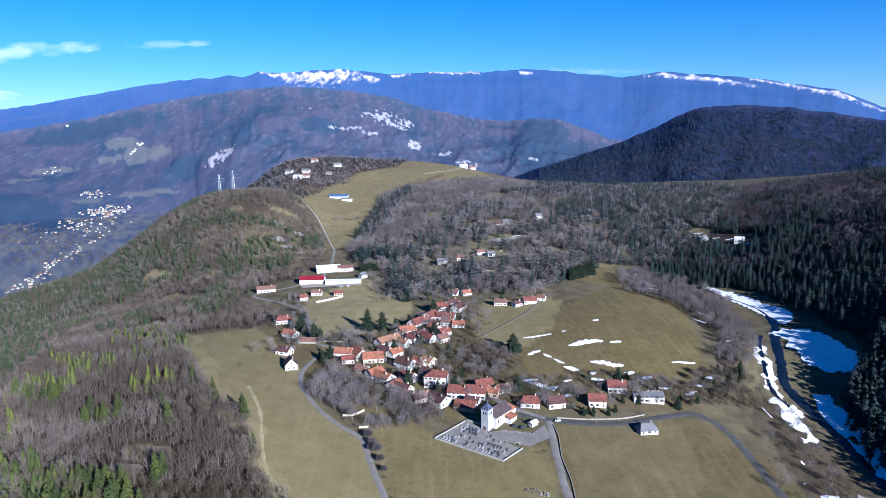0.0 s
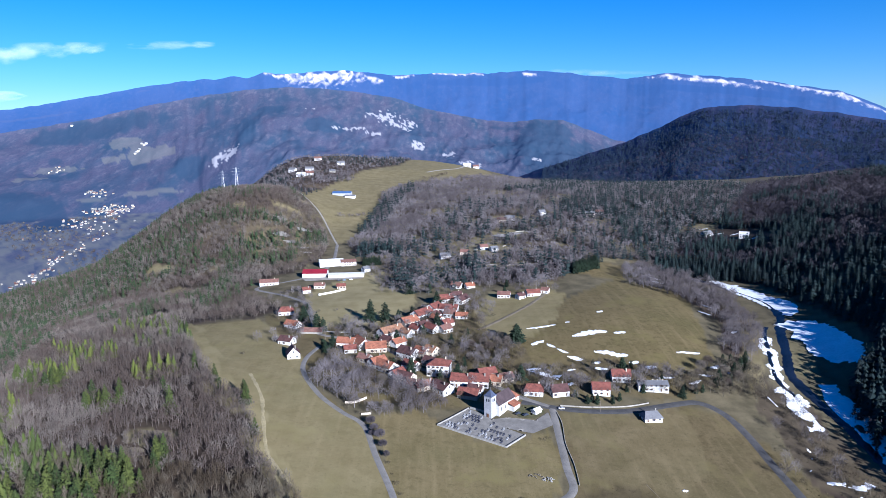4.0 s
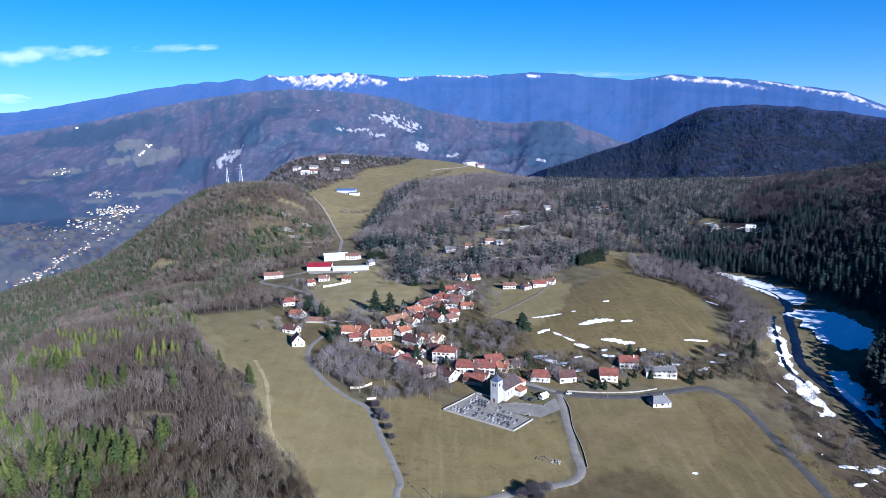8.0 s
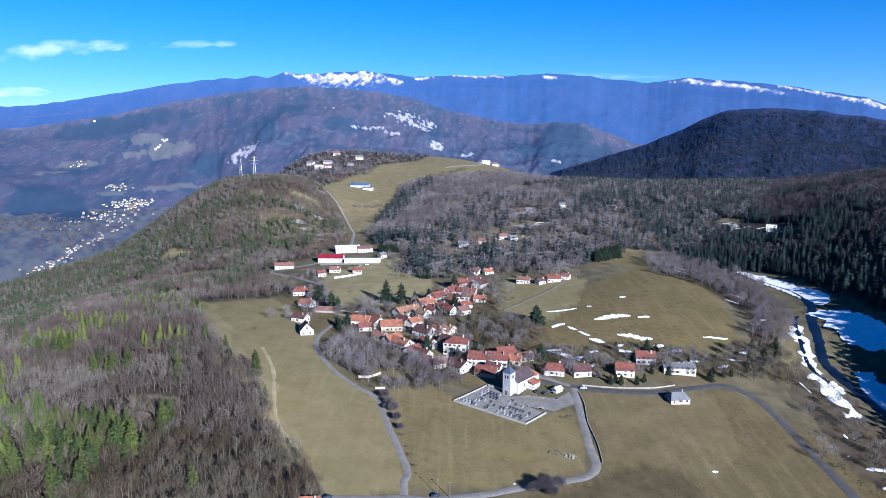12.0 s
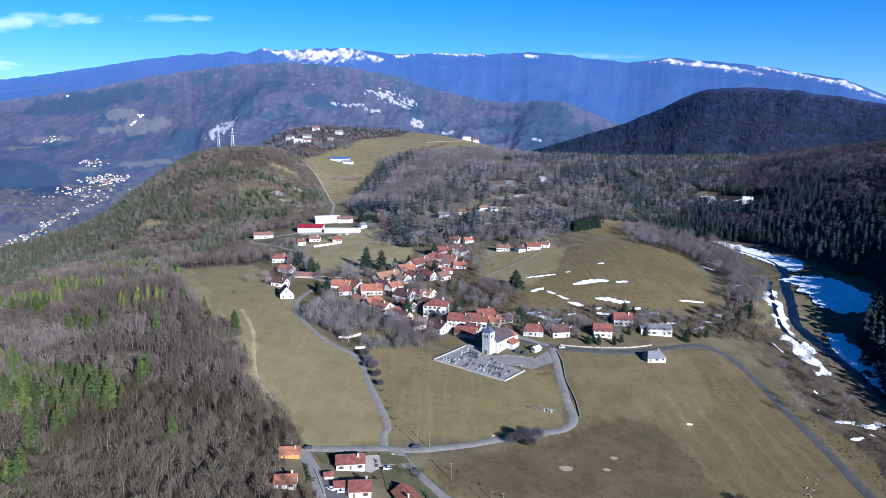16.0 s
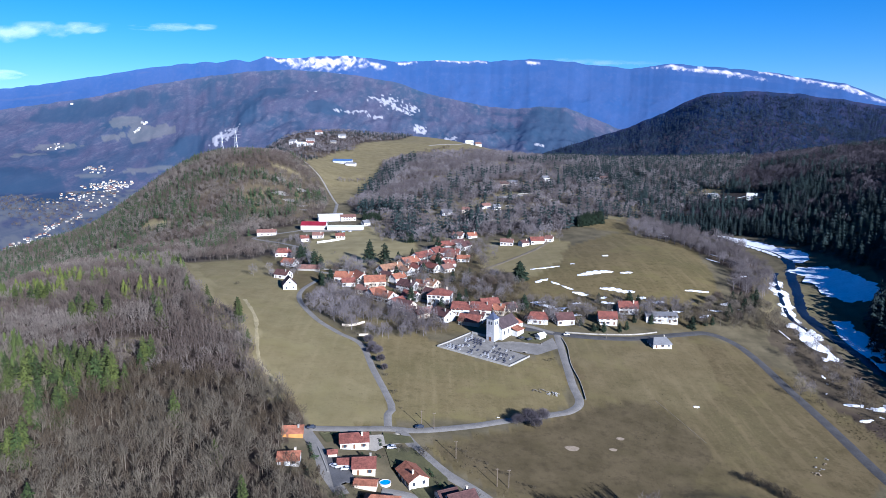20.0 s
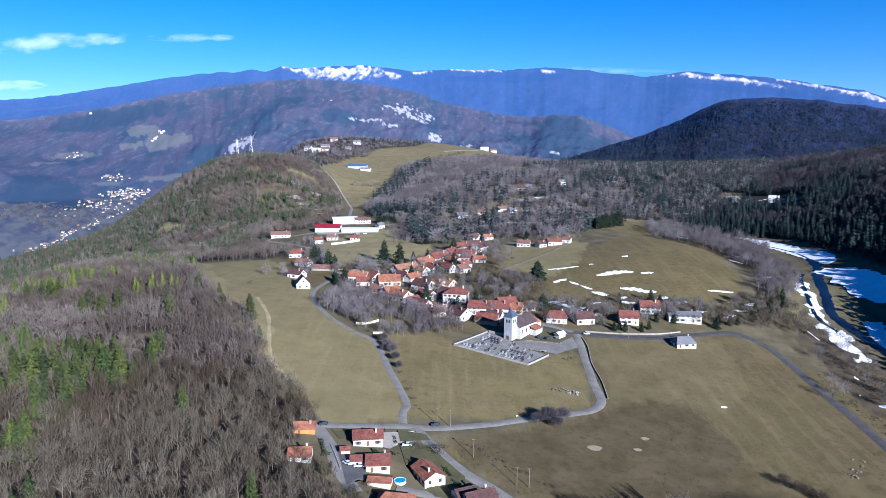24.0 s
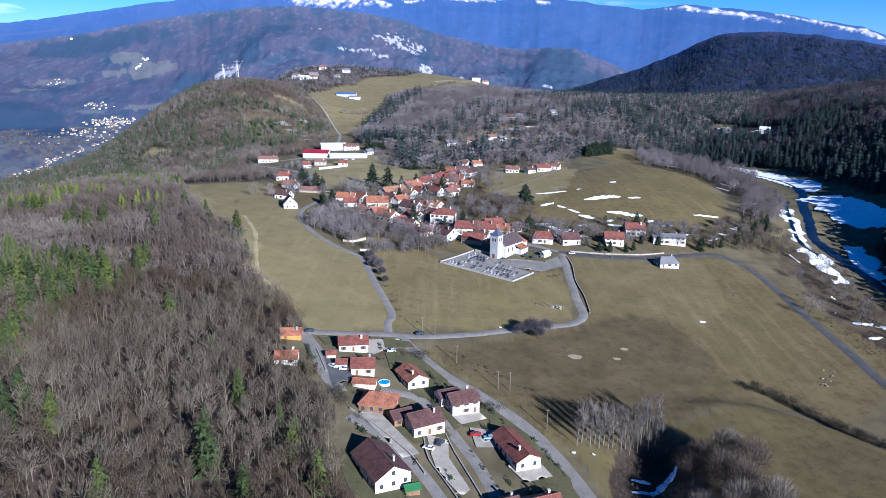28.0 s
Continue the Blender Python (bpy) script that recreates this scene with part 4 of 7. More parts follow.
draped("lawn_5", [(52, 443), (60, 450), (72, 450), (74, 440), (66, 432), (56, 434)], 3, 0.3, "lawn", "green lawn in front of the church", "lawn")
draped("pavement_6", [(36, 432), (48, 434), (66, 430), (76, 440), (77, 424), (62, 414), (46, 420)], 3, 0.34, "asphalt", "grey tarmac forecourt of the church", "yard")
draped("pavement_7", [(0, 424), (22, 447), (34, 436), (46, 420), (57, 412), (43, 398)], 4, 0.3, "grit", "grey gravel ground of the walled cemetery", "yard")

draped("pavement_8", [(-166, 833), (-92, 838), (-90, 824), (-160, 820)], 4, 0.35, "paved", "pale concrete yard before the workshops", "yard")
draped("lawn_6", [(-14, 246), (2, 250), (8, 246), (2, 234), (-8, 232), (-16, 238)], 3, 0.24, "lawn", "rough garden lawn round the cream house", "lawn", ragged=0.9)
draped("lawn_7", [(-34, 222), (-27, 226), (-8, 206), (-12, 196), (-26, 200)], 3, 0.24, "lawn", "rough garden lawn round the maroon-roofed house", "lawn", ragged=0.9)
draped("lawn_8", [(-1, 270), (14, 268), (22, 256), (14, 246), (4, 248), (-2, 258)], 3, 0.24, "lawn", "rough garden lawn below the white house", "lawn", ragged=0.9)

# snow left in the shade and along the banks
def snow_patch(x, y, length, width, turn=0.0, seed=0):
    """A thin ragged sheet of old snow with a rounded rim."""
    rng = random.Random(seed)
    n = max(10, int(length / 1.2))
    c, s = math.cos(radians(turn)), math.sin(radians(turn))
    bm = bmesh.new()
    top, bot = [], []
    drift = 0.0
    for i in range(n + 1):
        u = i / n
        drift += rng.uniform(-0.12, 0.12) * width
        w = width * (math.sin(math.pi * min(max(u, 0.02), 0.98)) ** 0.45) * rng.uniform(0.6, 1.15) / 2
        row = []
        for k, lift in ((-1, -0.05), (-0.8, 0.13), (0, 0.17), (0.8, 0.13), (1, -0.05)):
            a, b = (u - 0.5) * length, k * w + drift
            px, py = x + a * c - b * s, y + a * s + b * c
            row.append(bm.verts.new((px, py, g(px, py) + lift)))
        top.append(row)
    for p, q in zip(top, top[1:]):
        for k in range(4):
            f = bm.faces.new((p[k], p[k + 1], q[k + 1], q[k]))
            f.smooth = True
    ob = part("snow_patch", bm, "snow")
    return tagged(ob, "thin ragged patch of old snow on the grass", "snow", "snow patches")


MORE_SNOW = [(114, 524, 8, 4, -15), (127, 516, 8, 4, 5), (76, 508, 12, 4, 10), (83, 502, 10, 3, -20), (92, 496, 8, 4, 15), (105, 506, 7, 3, 10)]
for i, (x, y, length, width, turn) in enumerate([
        (134, 569, 32, 8, 4), (160, 571, 11, 4.5, 6), (142, 531, 27, 7, -24), (157, 517, 8, 5, 0), (95, 594, 27, 3.5, 2), (87, 559, 14, 5, 30), (97, 552, 10, 3, -50),
        (105, 541, 12, 3, -45), (207, 537, 20, 3.5, 10), (168, 510, 9, 5, 15), (82, 497, 25, 4, -42), (155, 624, 7, 4, 30), (112, 528, 12, 5, -20), (100, 483, 8, 5, 20),
        (128, 508, 12, 4, -10), (175, 492, 14, 3, 0), (81, 231, 22, 2.2, 48), (73, 229, 9, 1.8, 20), (71, 222, 10, 1.6, 30), (77, 226, 8, 1.4, 60), (141, 357, 3.4, 2, 0), 
        (236, 371, 12, 4, 0), (246, 520, 10, 6, 20), (232, 505, 9, 4, 0), (222, 515, 12, 4, 30), (208, 500, 12, 3, 0), (196, 488, 12, 3, 20), (270, 470, 18, 6, 75), (256, 486, 12, 4, 60),
        (253, 775, 26, 7, -60), (252, 752, 16, 6, -50), (275, 665, 12, 4, -40), (262, 640, 14, 3, -50), (270, 590, 10, 3, 30), (120, 600, 4, 2, 0), (232, 352, 9, 3, 10), *MORE_SNOW, (399, 1001, 15, 3, -15), (404, 958, 18, 3, -5), (418, 936, 12, 3, 5), (423, 891, 14, 3, 15)]):
    snow_patch(x, y, length, width * 1.2, turn, i)
snow_ribbon("snow_field_1", [(306, 602), (297, 590), (284, 558), (271, 524), (262, 494), (260, 480)], 17, -0.08, 71, "broken old snow along the stony river bed")
snow_ribbon("snow_field_2", [(266, 482), (260, 464), (259, 448), (258, 430)], 17, -0.25, 72, "broken old snow along the stony river bed")
snow_ribbon("snow_field_3", [(298, 490), (293, 466), (291, 440), (289, 410), (285, 380), (283, 350)], 22, 0.3, 73, "shaded blue snow along the river bank")
snow_ribbon("snow_field_4", [(246, 478), (247, 466), (248, 456)], 9, 0.3, 74, "broken old snow on the river flats")
snow_ribbon("snow_field_5", [(228, 384), (237, 372), (248, 366), (256, 370)], 8, 0.0, 75, "broken old snow below the valley road")
snow_ribbon("snow_field_6", [(240, 356), (250, 340), (260, 320)], 10, -0.25, 76, "broken old snow below the valley road")
snow_ribbon("snow_field_9", [(250, 430), (244, 412), (238, 396)], 12, -0.45, 77, "thin broken snow among the dead reeds")
for i, poly in enumerate((
        [(313, 608), (326, 610), (340, 602), (349, 585), (350, 560), (350, 540), (345, 518), (336, 506), (328, 512), (316, 522), (312, 540), (317, 556), (314, 572), (320, 588)],
        [(312, 762), (326, 738), (338, 710), (346, 672), (352, 642), (346, 622), (334, 618), (330, 648), (326, 680), (318, 712)])):
    draped(f"snow_field_{i + 7}", poly, 4, 0.45, "snow", "smooth old snow over the river flats", "snow", ragged=2.2)


# ---------------------------------------------------------------- houses
def window_mesh():
    """A framed window: the glass lies back in its frame."""
    bm = bmesh.new()
    box(bm, -0.6, 0.6, -0.12, 0.02, -0.75, 0.75)
    bm.faces.ensure_lookup_table()
    front = min(bm.faces, key=lambda f: f.calc_center_median().y)
    for f in bm.faces:
        f.material_index = 1
    bmesh.ops.inset_region(bm, faces=[front], thickness=0.1, depth=-0.06)
    front.material_index = 0
    me = bpy.data.meshes.new("window")
    bmesh.ops.recalc_face_normals(bm, faces=bm.faces)
    bm.to_mesh(me)
    bm.free()
    me.materials.append(M["glass"]), me.materials.append(M["frame"])
    return me


def shutter_mesh():
    bm = bmesh.new()
    box(bm, -0.27, 0.27, -0.10, 0.02, -0.68, 0.68, 0.02)
    me = bpy.data.meshes.new("shutter")
    bm.to_mesh(me)
    bm.free()
    me.materials.append(M["shutter"])
    return me


def door_mesh():
    bm = bmesh.new()
    box(bm, -0.5, 0.5, -0.10, 0.02, 0, 2.1, 0.02)
    me = bpy.data.meshes.new("door")
    bm.to_mesh(me)
    bm.free()
    me.materials.append(M["shutter"])
    return me


WINDOW, SHUTTER, DOOR = window_mesh(), shutter_mesh(), door_mesh()
WALL_WORD = {"white": "white-rendered", "cream": "cream-rendered", "stone": "grey stone", "orange_wall": "orange timber", "brown_wall": "brown timber"}
ROOF_WORD = {"tile_red": "red tiled", "tile_orange": "orange tiled", "tile_brown": "dark brown tiled", "tile_ochre": "ochre tiled", "tile_pink": "weathered pink tiled", "tile_grey": "grey",
             "red_metal": "red metal", "white_roof": "white sheet", "blue_metal": "blue sheet", "slate": "slate"}


def roof_slab(bm, l, w, h, rise, over, thick, hip):
    """Two slopes with eaves and a real thickness, ridge along x; hip: metres by which the ridge draws in at the ends."""
    e, t = over, thick
    drop = rise * e / (w / 2)
    for s in (1, -1):
        eave, ridge = (w / 2 + e) * s, 0
        a, b = l / 2 + e, max(l / 2 + e - hip, 0.1)
        lower = [(-a, eave, h - drop), (a, eave, h - drop), (b, ridge, h + rise), (-b, ridge, h + rise)]
        solid(bm, [lower, [(x, y, z + t) for x, y, z in lower]])
    if hip:
        for s in (1, -1):
            a, b = (l / 2 + e) * s, max(l / 2 + e - hip, 0.1) * s
            lower = [(a, -(w / 2 + e), h - drop), (a, w / 2 + e, h - drop), (b, 0, h + rise)]
            solid(bm, [lower, [(x, y, z + t) for x, y, z in lower]])


def house(x, y, l, w, h, turn, roof="tile_red", wall="white", rise=None, hip=0.0, chimney=1, storeys=None, name="house", label="", group="village houses", windows=True, over=0.5, lift=0.0):
    """A house with its ridge along its own x axis: walls with gables, roof, chimney, windows with shutters, door."""
    rng = random.Random(int(x * 31 + y * 17))
    rise = rise or w * 0.36
    t = radians(turn)
    cs = [(x + a * l / 2 * math.cos(t) - b * w / 2 * math.sin(t), y + a * l / 2 * math.sin(t) + b * w / 2 * math.cos(t)) for a in (-1, 1) for b in (-1, 1)]
    lows = [g(*c) for c in cs]
    z0 = 0.5 * (min(lows) + max(lows)) + lift
    dig = z0 - min(lows) + 0.6
    ob = new(name)
    ob.matrix_basis = pose(x, y, z0, 0, 0, turn)
    tagged(ob, label or f"{WALL_WORD.get(wall, 'pale')} house with a {ROOF_WORD.get(roof, 'tiled')} roof", "house" if name == "house" else name.replace("_", " "), group)
    bm = bmesh.new()
    top = 0.02 if hip else rise - 0.05
    hb = 1.0
    ring = lambda xx: [(xx, -w / 2, -dig), (xx, w / 2, -dig), (xx, w / 2, h), (xx, 0, h + (rise if not hip else 0.02) - 0.04), (xx, -w / 2, h)]  # noqa: E731
    solid(bm, [ring(-l / 2), ring(l / 2)])
    part("wall", bm, wall, ob)
    bm = bmesh.new()
    roof_slab(bm, l, w, h, rise, over, 0.22, hip)
    part("roof", bm, roof, ob)
    if not hip:
        bm = bmesh.new()
        solid(bm, [[(xx, 0.22 * math.cos(a), h + rise + 0.12 + 0.2 * math.sin(a)) for a in np.linspace(0, 2 * math.pi, 7)[:-1]] for xx in (-l / 2 - over, l / 2 + over)])
        part("ridge_cap", bm, roof, ob)
    for k in range(chimney):
        cx, cy = (l * (0.28 if k == 0 else -0.3)), w * rng.choice((-0.16, 0.16))
        bm = bmesh.new()
        zc = h + rise * (1 - abs(cy) / (w / 2))
        box(bm, cx - 0.4, cx + 0.4, cy - 0.35, cy + 0.35, zc - 0.3, h + rise + 0.9, 0.04)
        box(bm, cx - 0.5, cx + 0.5, cy - 0.45, cy + 0.45, h + rise + 0.9, h + rise + 1.05)
        part("chimney", bm, "cream" if rng.random() < 0.5 else "stone", ob)
    storeys = storeys or max(1, round(h / 2.8))
    if windows:
        dx = rng.uniform(-0.3, 0.3) * l
        dside = -1
        for side in (-1, 1):
            n = max(1, int(l / 3.2))
            for f in range(storeys):
                for i in range(n):
                    wx, wz = -l / 2 + l * (i + 0.5) / n, 1.5 + f * 2.8
                    if f == 0 and side == dside and abs(wx - dx) < l / n / 2:
                        shared("door", DOOR, ob, pose(wx, side * w / 2, 0, 0, 0, 0 if side < 0 else 180))
                        continue
                    if rng.random() < 0.18:
                        continue
                    wob = shared("window", WINDOW, ob, pose(wx, side * w / 2, wz, 0, 0, 0 if side < 0 else 180))
                    if l / n > 2.4 and rng.random() < 0.7:
                        for s in (-0.92, 0.92):
                            shared("shutter", SHUTTER, wob, pose(s, 0, 0))
        for side in (-1, 1):
            n = max(1, int(w / 3.8))
            for f in range(storeys):
                for i in range(n):
                    if rng.random() < 0.25:
                        continue
                    shared("window", WINDOW, ob, pose(side * l / 2, -w / 2 + w * (i + 0.5) / n, 1.5 + f * 2.8, 0, 0, -90 if side < 0 else 90))
            if not hip and rise > 2.6:
                shared("window", WINDOW, ob, pose(side * l / 2, 0, h + rise * 0.32, 0, 0, -90 if side < 0 else 90))
    return ob


NEW = "new houses by the wood"
house(-66, 300, 9, 7, 2.0, 6, "tile_orange", "orange_wall", group=NEW, rise=2.0)
house(-63, 277, 9, 7.5, 2.3, 4, "tile_orange", "white", group=NEW, rise=2.2)
house(-38, 297, 12.6, 9.8, 3.0, 8, "tile_red", "white", group=NEW, rise=2.2, label="white house with a red roof and pale garage front")
house(-46, 285, 3.8, 3.2, 1.9, 10, "tile_red", "cream", name="shed", group=NEW, rise=0.9, chimney=0, windows=False, label="small cream garden shed with a red roof")
house(-40, 279, 5.5, 5.5, 1.9, 4, "tile_red", "white", name="garage", group=NEW, rise=1.2, chimney=0, windows=False, label="white double garage with a red roof")
house(-31.5, 278, 9.5, 10, 2.9, 4, "tile_red", "cream", group=NEW, rise=2.4)
house(-29.5, 266, 9, 5.5, 1.9, -6, "tile_orange", "cream", name="pergola", group=NEW, rise=0.9, chimney=0, windows=False, label="low garden shelter with an orange tiled roof")
house(-11, 274.5, 13, 9, 2.9, -63, "tile_orange", "white", group=NEW, rise=2.4, label="white gabled house with an orange tiled roof")
house(-22.5, 252, 13.5, 10, 3.3, -8, "tile_orange", "brown_wall", group=NEW, rise=2.8, hip=3.5, chimney=0, label="timber-clad house with an orange hipped roof")
house(9, 258.5, 11.5, 9.5, 4.7, 24, "tile_brown", "white", group=NEW, rise=2.8, label="white house with a dark red roof and terrace")
house(3.5, 262, 8, 7, 3.8, 24, "tile_brown", "white", name="house_wing", group=NEW, rise=1.8, chimney=0, label="low white wing with a dark red roof")
house(-5.5, 242.5, 12.5, 11, 4.0, 28, "tile_brown", "cream", group=NEW, rise=3.0, label="cream house with a wide dark brown roof")
house(-14, 245, 8, 7.5, 2.8, 28, "tile_brown", "brown_wall", name="house_wing", group=NEW, rise=1.8, chimney=0, label="low timber wing with a dark brown roof")
house(-18.5, 213, 19, 12.5, 4.0, -60, "tile_brown", "white", group=NEW, rise=3.6, label="large white gabled house with a maroon roof")
house(28, 233.5, 20, 9.5, 3.1, -68, "tile_red", "white", group=NEW, rise=2.4, label="long white bungalow with a red tiled roof")
house(33, 204, 13, 9, 2.5, 20, "tile_red", "white", group=NEW, rise=2.4)
house(22, 203, 8, 7, 2.1, 20, "tile_brown", "white", group=NEW, rise=1.8)
draped("terrace_1", [(24, 226), (36, 230), (40, 222), (30, 217)], 3, 0.45, "paved", "pale paved terrace in front of the bungalow", "terrace")
draped("terrace_2", [(4, 254), (15, 259), (19, 253), (9, 247)], 3, 0.45, "paved", "pale paved terrace before the white house", "terrace")

# upper end and west side of the village
house(-150, 663, 14.9, 10.3, 4.1, 10, "tile_red", "white", hip=3.0)
house(-134, 617, 13.8, 9.2, 3.0, -30, "tile_orange", "white")
house(-129, 568, 12.6, 9.2, 3.4, -25, "tile_brown", "white")
house(-117, 534, 10.9, 10.3, 3.8, -72, "tile_brown", "white", rise=5.5, label="white gabled house with a steep dark roof")
house(-113, 598, 19.5, 6.9, 2.2, -4, "tile_pink", "stone", name="barn", windows=False, chimney=0, label="long low stone barn with a pink roof")
house(-77, 562, 14.9, 10.3, 4.1, -10, "tile_orange", "white")
house(-64, 560, 17.2, 11.5, 4.5, -62, "tile_orange", "white")
house(-51, 551, 17.2, 11.5, 3.8, 8, "tile_orange", "cream")
for x, y, l, w, h, turn, roof, wall in (
        (-41, 592, 20, 10, 6.0, 42, "tile_ochre", "white"), (-26, 622, 15, 10, 6.4, 42, "tile_orange", "cream"), (-14, 648, 19, 10, 6.4, 50, "tile_red", "white"),
        (-2, 668, 13, 10, 6.2, 55, "tile_red", "white"), (9, 700, 15, 10, 5.0, 20, "tile_red", "white"), (27, 694, 16, 9, 5.0, 60, "tile_brown", "white"),
        (13, 664, 16, 9, 5.5, -15, "tile_red", "white"), (25, 640, 10, 7, 4.0, -10, "tile_orange", "white"), (1, 627, 12, 9, 6.0, -50, "tile_orange", "white"),
        (-4, 602, 12, 8, 5.5, -50, "tile_red", "white"), (8, 600, 10, 8, 5.0, 40, "tile_pink", "white"), (-26, 588, 9, 8, 5.5, -45, "tile_ochre", "white"),
        (-23, 537, 14, 10, 6.0, -40, "tile_brown", "white"), (-12, 538, 10, 9, 6.0, -40, "tile_orange", "cream"), (-4, 540, 9, 9, 6.5, -40, "tile_ochre", "cream"),
        (-40, 511, 16, 9, 5.5, -42, "tile_orange", "white"), (-47, 519, 11, 9, 5.0, 40, "tile_orange", "white"), (-24, 491, 13, 9, 5.0, -35, "tile_brown", "cream"),
        (-17, 480, 10, 8, 4.5, -30, "tile_pink", "stone"), (-8, 479, 9, 7, 4.5, 40, "tile_pink", "cream"), (4, 473, 13, 9, 5.5, -50, "tile_brown", "white"),
        (19, 484, 14, 10, 6.0, -14, "tile_red", "white"), (32, 483, 13, 10, 6.2, -14, "tile_red", "white"), (43, 484, 10, 8, 5.0, -20, "tile_orange", "cream"),
        (-12, 477, 8, 7, 4.0, 30, "tile_brown", "stone"), (38, 497, 12, 8, 5.0, 20, "tile_red", "stone"),
        (-33, 563, 11, 8, 5.0, 45, "tile_orange", "white"), (-42, 568, 10, 8, 5.0, -40, "tile_brown", "cream"), (-58, 528, 9, 7, 4.5, -30, "tile_pink", "stone"), (-30, 497, 10, 8, 5.0, 50, "tile_red", "white"),
        (-20, 512, 11, 8, 5.5, -40, "tile_red", "white"), (-5, 519, 9, 8, 5.5, -40, "tile_brown", "cream"), (-12, 612, 10, 8, 5.5, 45, "tile_brown", "white"),
        (-18, 603, 10, 8, 5.0, -45, "tile_red", "white"), (10, 617, 10, 8, 5.0, 40, "tile_red", "white"), (14, 648, 10, 8, 5.0, -20, "tile_pink", "white"), (-1, 646, 9, 8, 5.0, 50, "tile_brown", "white"),
        (22, 712, 10, 8, 4.5, 20, "tile_brown", "white"), (28, 470, 9, 8, 4.5, -20, "tile_brown", "white"), (52, 490, 9, 7, 4.0, 20, "tile_pink", "cream"), (-72, 548, 9, 7, 4.5, 10, "tile_red", "white")):
    house(x, y, l * 1.15, w * 1.18, h * 0.75, turn, roof, wall, rise=w * 0.4)
house(2, 503, 17, 13, 8.6, -12, "tile_red", "white", rise=3.4, hip=6.0, storeys=3, label="tall white three-storey house with a red hipped roof")
house(23, 465, 14.9, 10.3, 2.7, -20, "tile_red", "stone", name="barn", windows=False, chimney=0, label="low stone barn with a red roof beside the church")
house(70, 468, 13.8, 10.3, 3.4, -8, "tile_red", "white", hip=2.5)
house(88, 467, 12.6, 10.3, 3.6, 12, "tile_brown", "white")
house(119, 469, 12.6, 10.3, 4.5, -6, "tile_red", "white")
house(139, 490, 13.8, 10.3, 4.5, -4, "tile_red", "white")
house(159, 477, 21.8, 11.5, 4.2, -4, "tile_grey", "white", rise=2.0, label="modern white house with a shallow grey roof")
house(145, 434, 12.6, 9.2, 2.5, 8, "tile_grey", "white", hip=2.5, label="small white house with a grey roof in the meadow")
house(68, 440, 6, 4, 2.4, 40, "white_roof", "white", name="shelter", windows=False, chimney=0, rise=1.2, label="small white shelter on the church lawn")
for x, y, l, w, turn, roof in ((72, 698, 13, 8, -14, "tile_pink"), (88, 689, 9, 7, 32, "tile_brown"), (102, 696, 14, 9, 8, "tile_red"), (116, 702, 8, 7, -25, "tile_pink")):
    house(x, y, l, w, 3.4, turn, roof, "white")
house(38, 746, 10.3, 8.0, 3.0, 20, "tile_orange", "white")
house(24, 752, 12.6, 9.2, 3.0, -30, "tile_pink", "white")

# works and houses at the foot of the hill
house(-141, 905, 32, 20, 6, 14, "white_roof", "white", rise=2.5, name="workshop", windows=False, chimney=0, label="large white workshop hall with a pale roof")
house(-152, 846, 30, 18, 5, 0, "red_metal", "white", rise=3.5, name="workshop", windows=False, chimney=0, label="workshop with a bright red metal roof")
house(-112, 838, 44, 13, 3.5, 2, "white_roof", "white", rise=1.2, name="workshop", windows=False, chimney=0, label="long low hall with a white sheet roof")
house(-118, 905, 20, 14, 5, 14, "tile_pink", "white", rise=2.5, name="workshop", chimney=0, label="white hall with a weathered brown roof")
house(-203, 814, 22, 9, 4, 8, "tile_pink", "white")
house(-90, 862, 9, 8, 4, 40, "tile_grey", "white")
house(-149, 766, 9, 8, 4, 20, "tile_red", "white")
house(-111, 781, 10, 7, 3, 10, "tile_red", "cream")
house(-137, 786, 12, 8, 3.5, 0, "tile_pink", "white")

# scattered buildings up the slope and on the plateau
for x, y, l, w, h, roof, wall in (
        (124, 1119, 16, 9, 5, "tile_grey", "white"), (110, 1110, 14, 9, 4, "tile_pink", "cream"), (182, 1153, 12, 10, 6, "tile_grey", "white"), (387, 955, 14, 9, 5, "tile_grey", "white"),
        (418, 905, 12, 9, 5, "white_roof", "white"), (259, 1130, 16, 9, 5, "tile_grey", "cream"), (278, 1140, 12, 8, 5, "tile_pink", "white"), (13, 905, 14, 9, 4, "tile_grey", "white"),
        (67, 940, 12, 9, 4, "tile_pink", "white"), (81, 928, 10, 8, 4, "tile_grey", "white"), (40, 915, 12, 8, 4, "tile_pink", "cream"), (-307, 1578, 22, 12, 5, "white_roof", "white"), (-290, 1590, 18, 12, 5, "tile_pink", "white"),
        (-307, 1687, 20, 12, 6, "tile_grey", "white"), (-361, 1746, 18, 12, 6, "tile_grey", "white"), (-244, 1637, 14, 9, 4, "tile_grey", "stone"),
        (-325, 1915, 20, 12, 6, "tile_pink", "white"), (-243, 1782, 20, 12, 6, "tile_grey", "white"), (95, 1985, 22, 12, 6, "white_roof", "white"), (120, 1995, 18, 12, 6, "tile_pink", "white")):
    house(x, y, l, w, h, (x * 7 + y * 3) % 60 - 30, roof, wall, group="far houses on the slope", chimney=0)
house(-190, 1400, 38, 16, 5, -6, "blue_metal", "grey_render", rise=3, name="barn", windows=False, chimney=0, label="long farm shed with a blue sheet roof")
house(-172, 1385, 20, 10, 4, -6, "tile_grey", "white", rise=2, name="barn", windows=False, chimney=0, label="low white farm shed with a grey roof beside the blue barn")


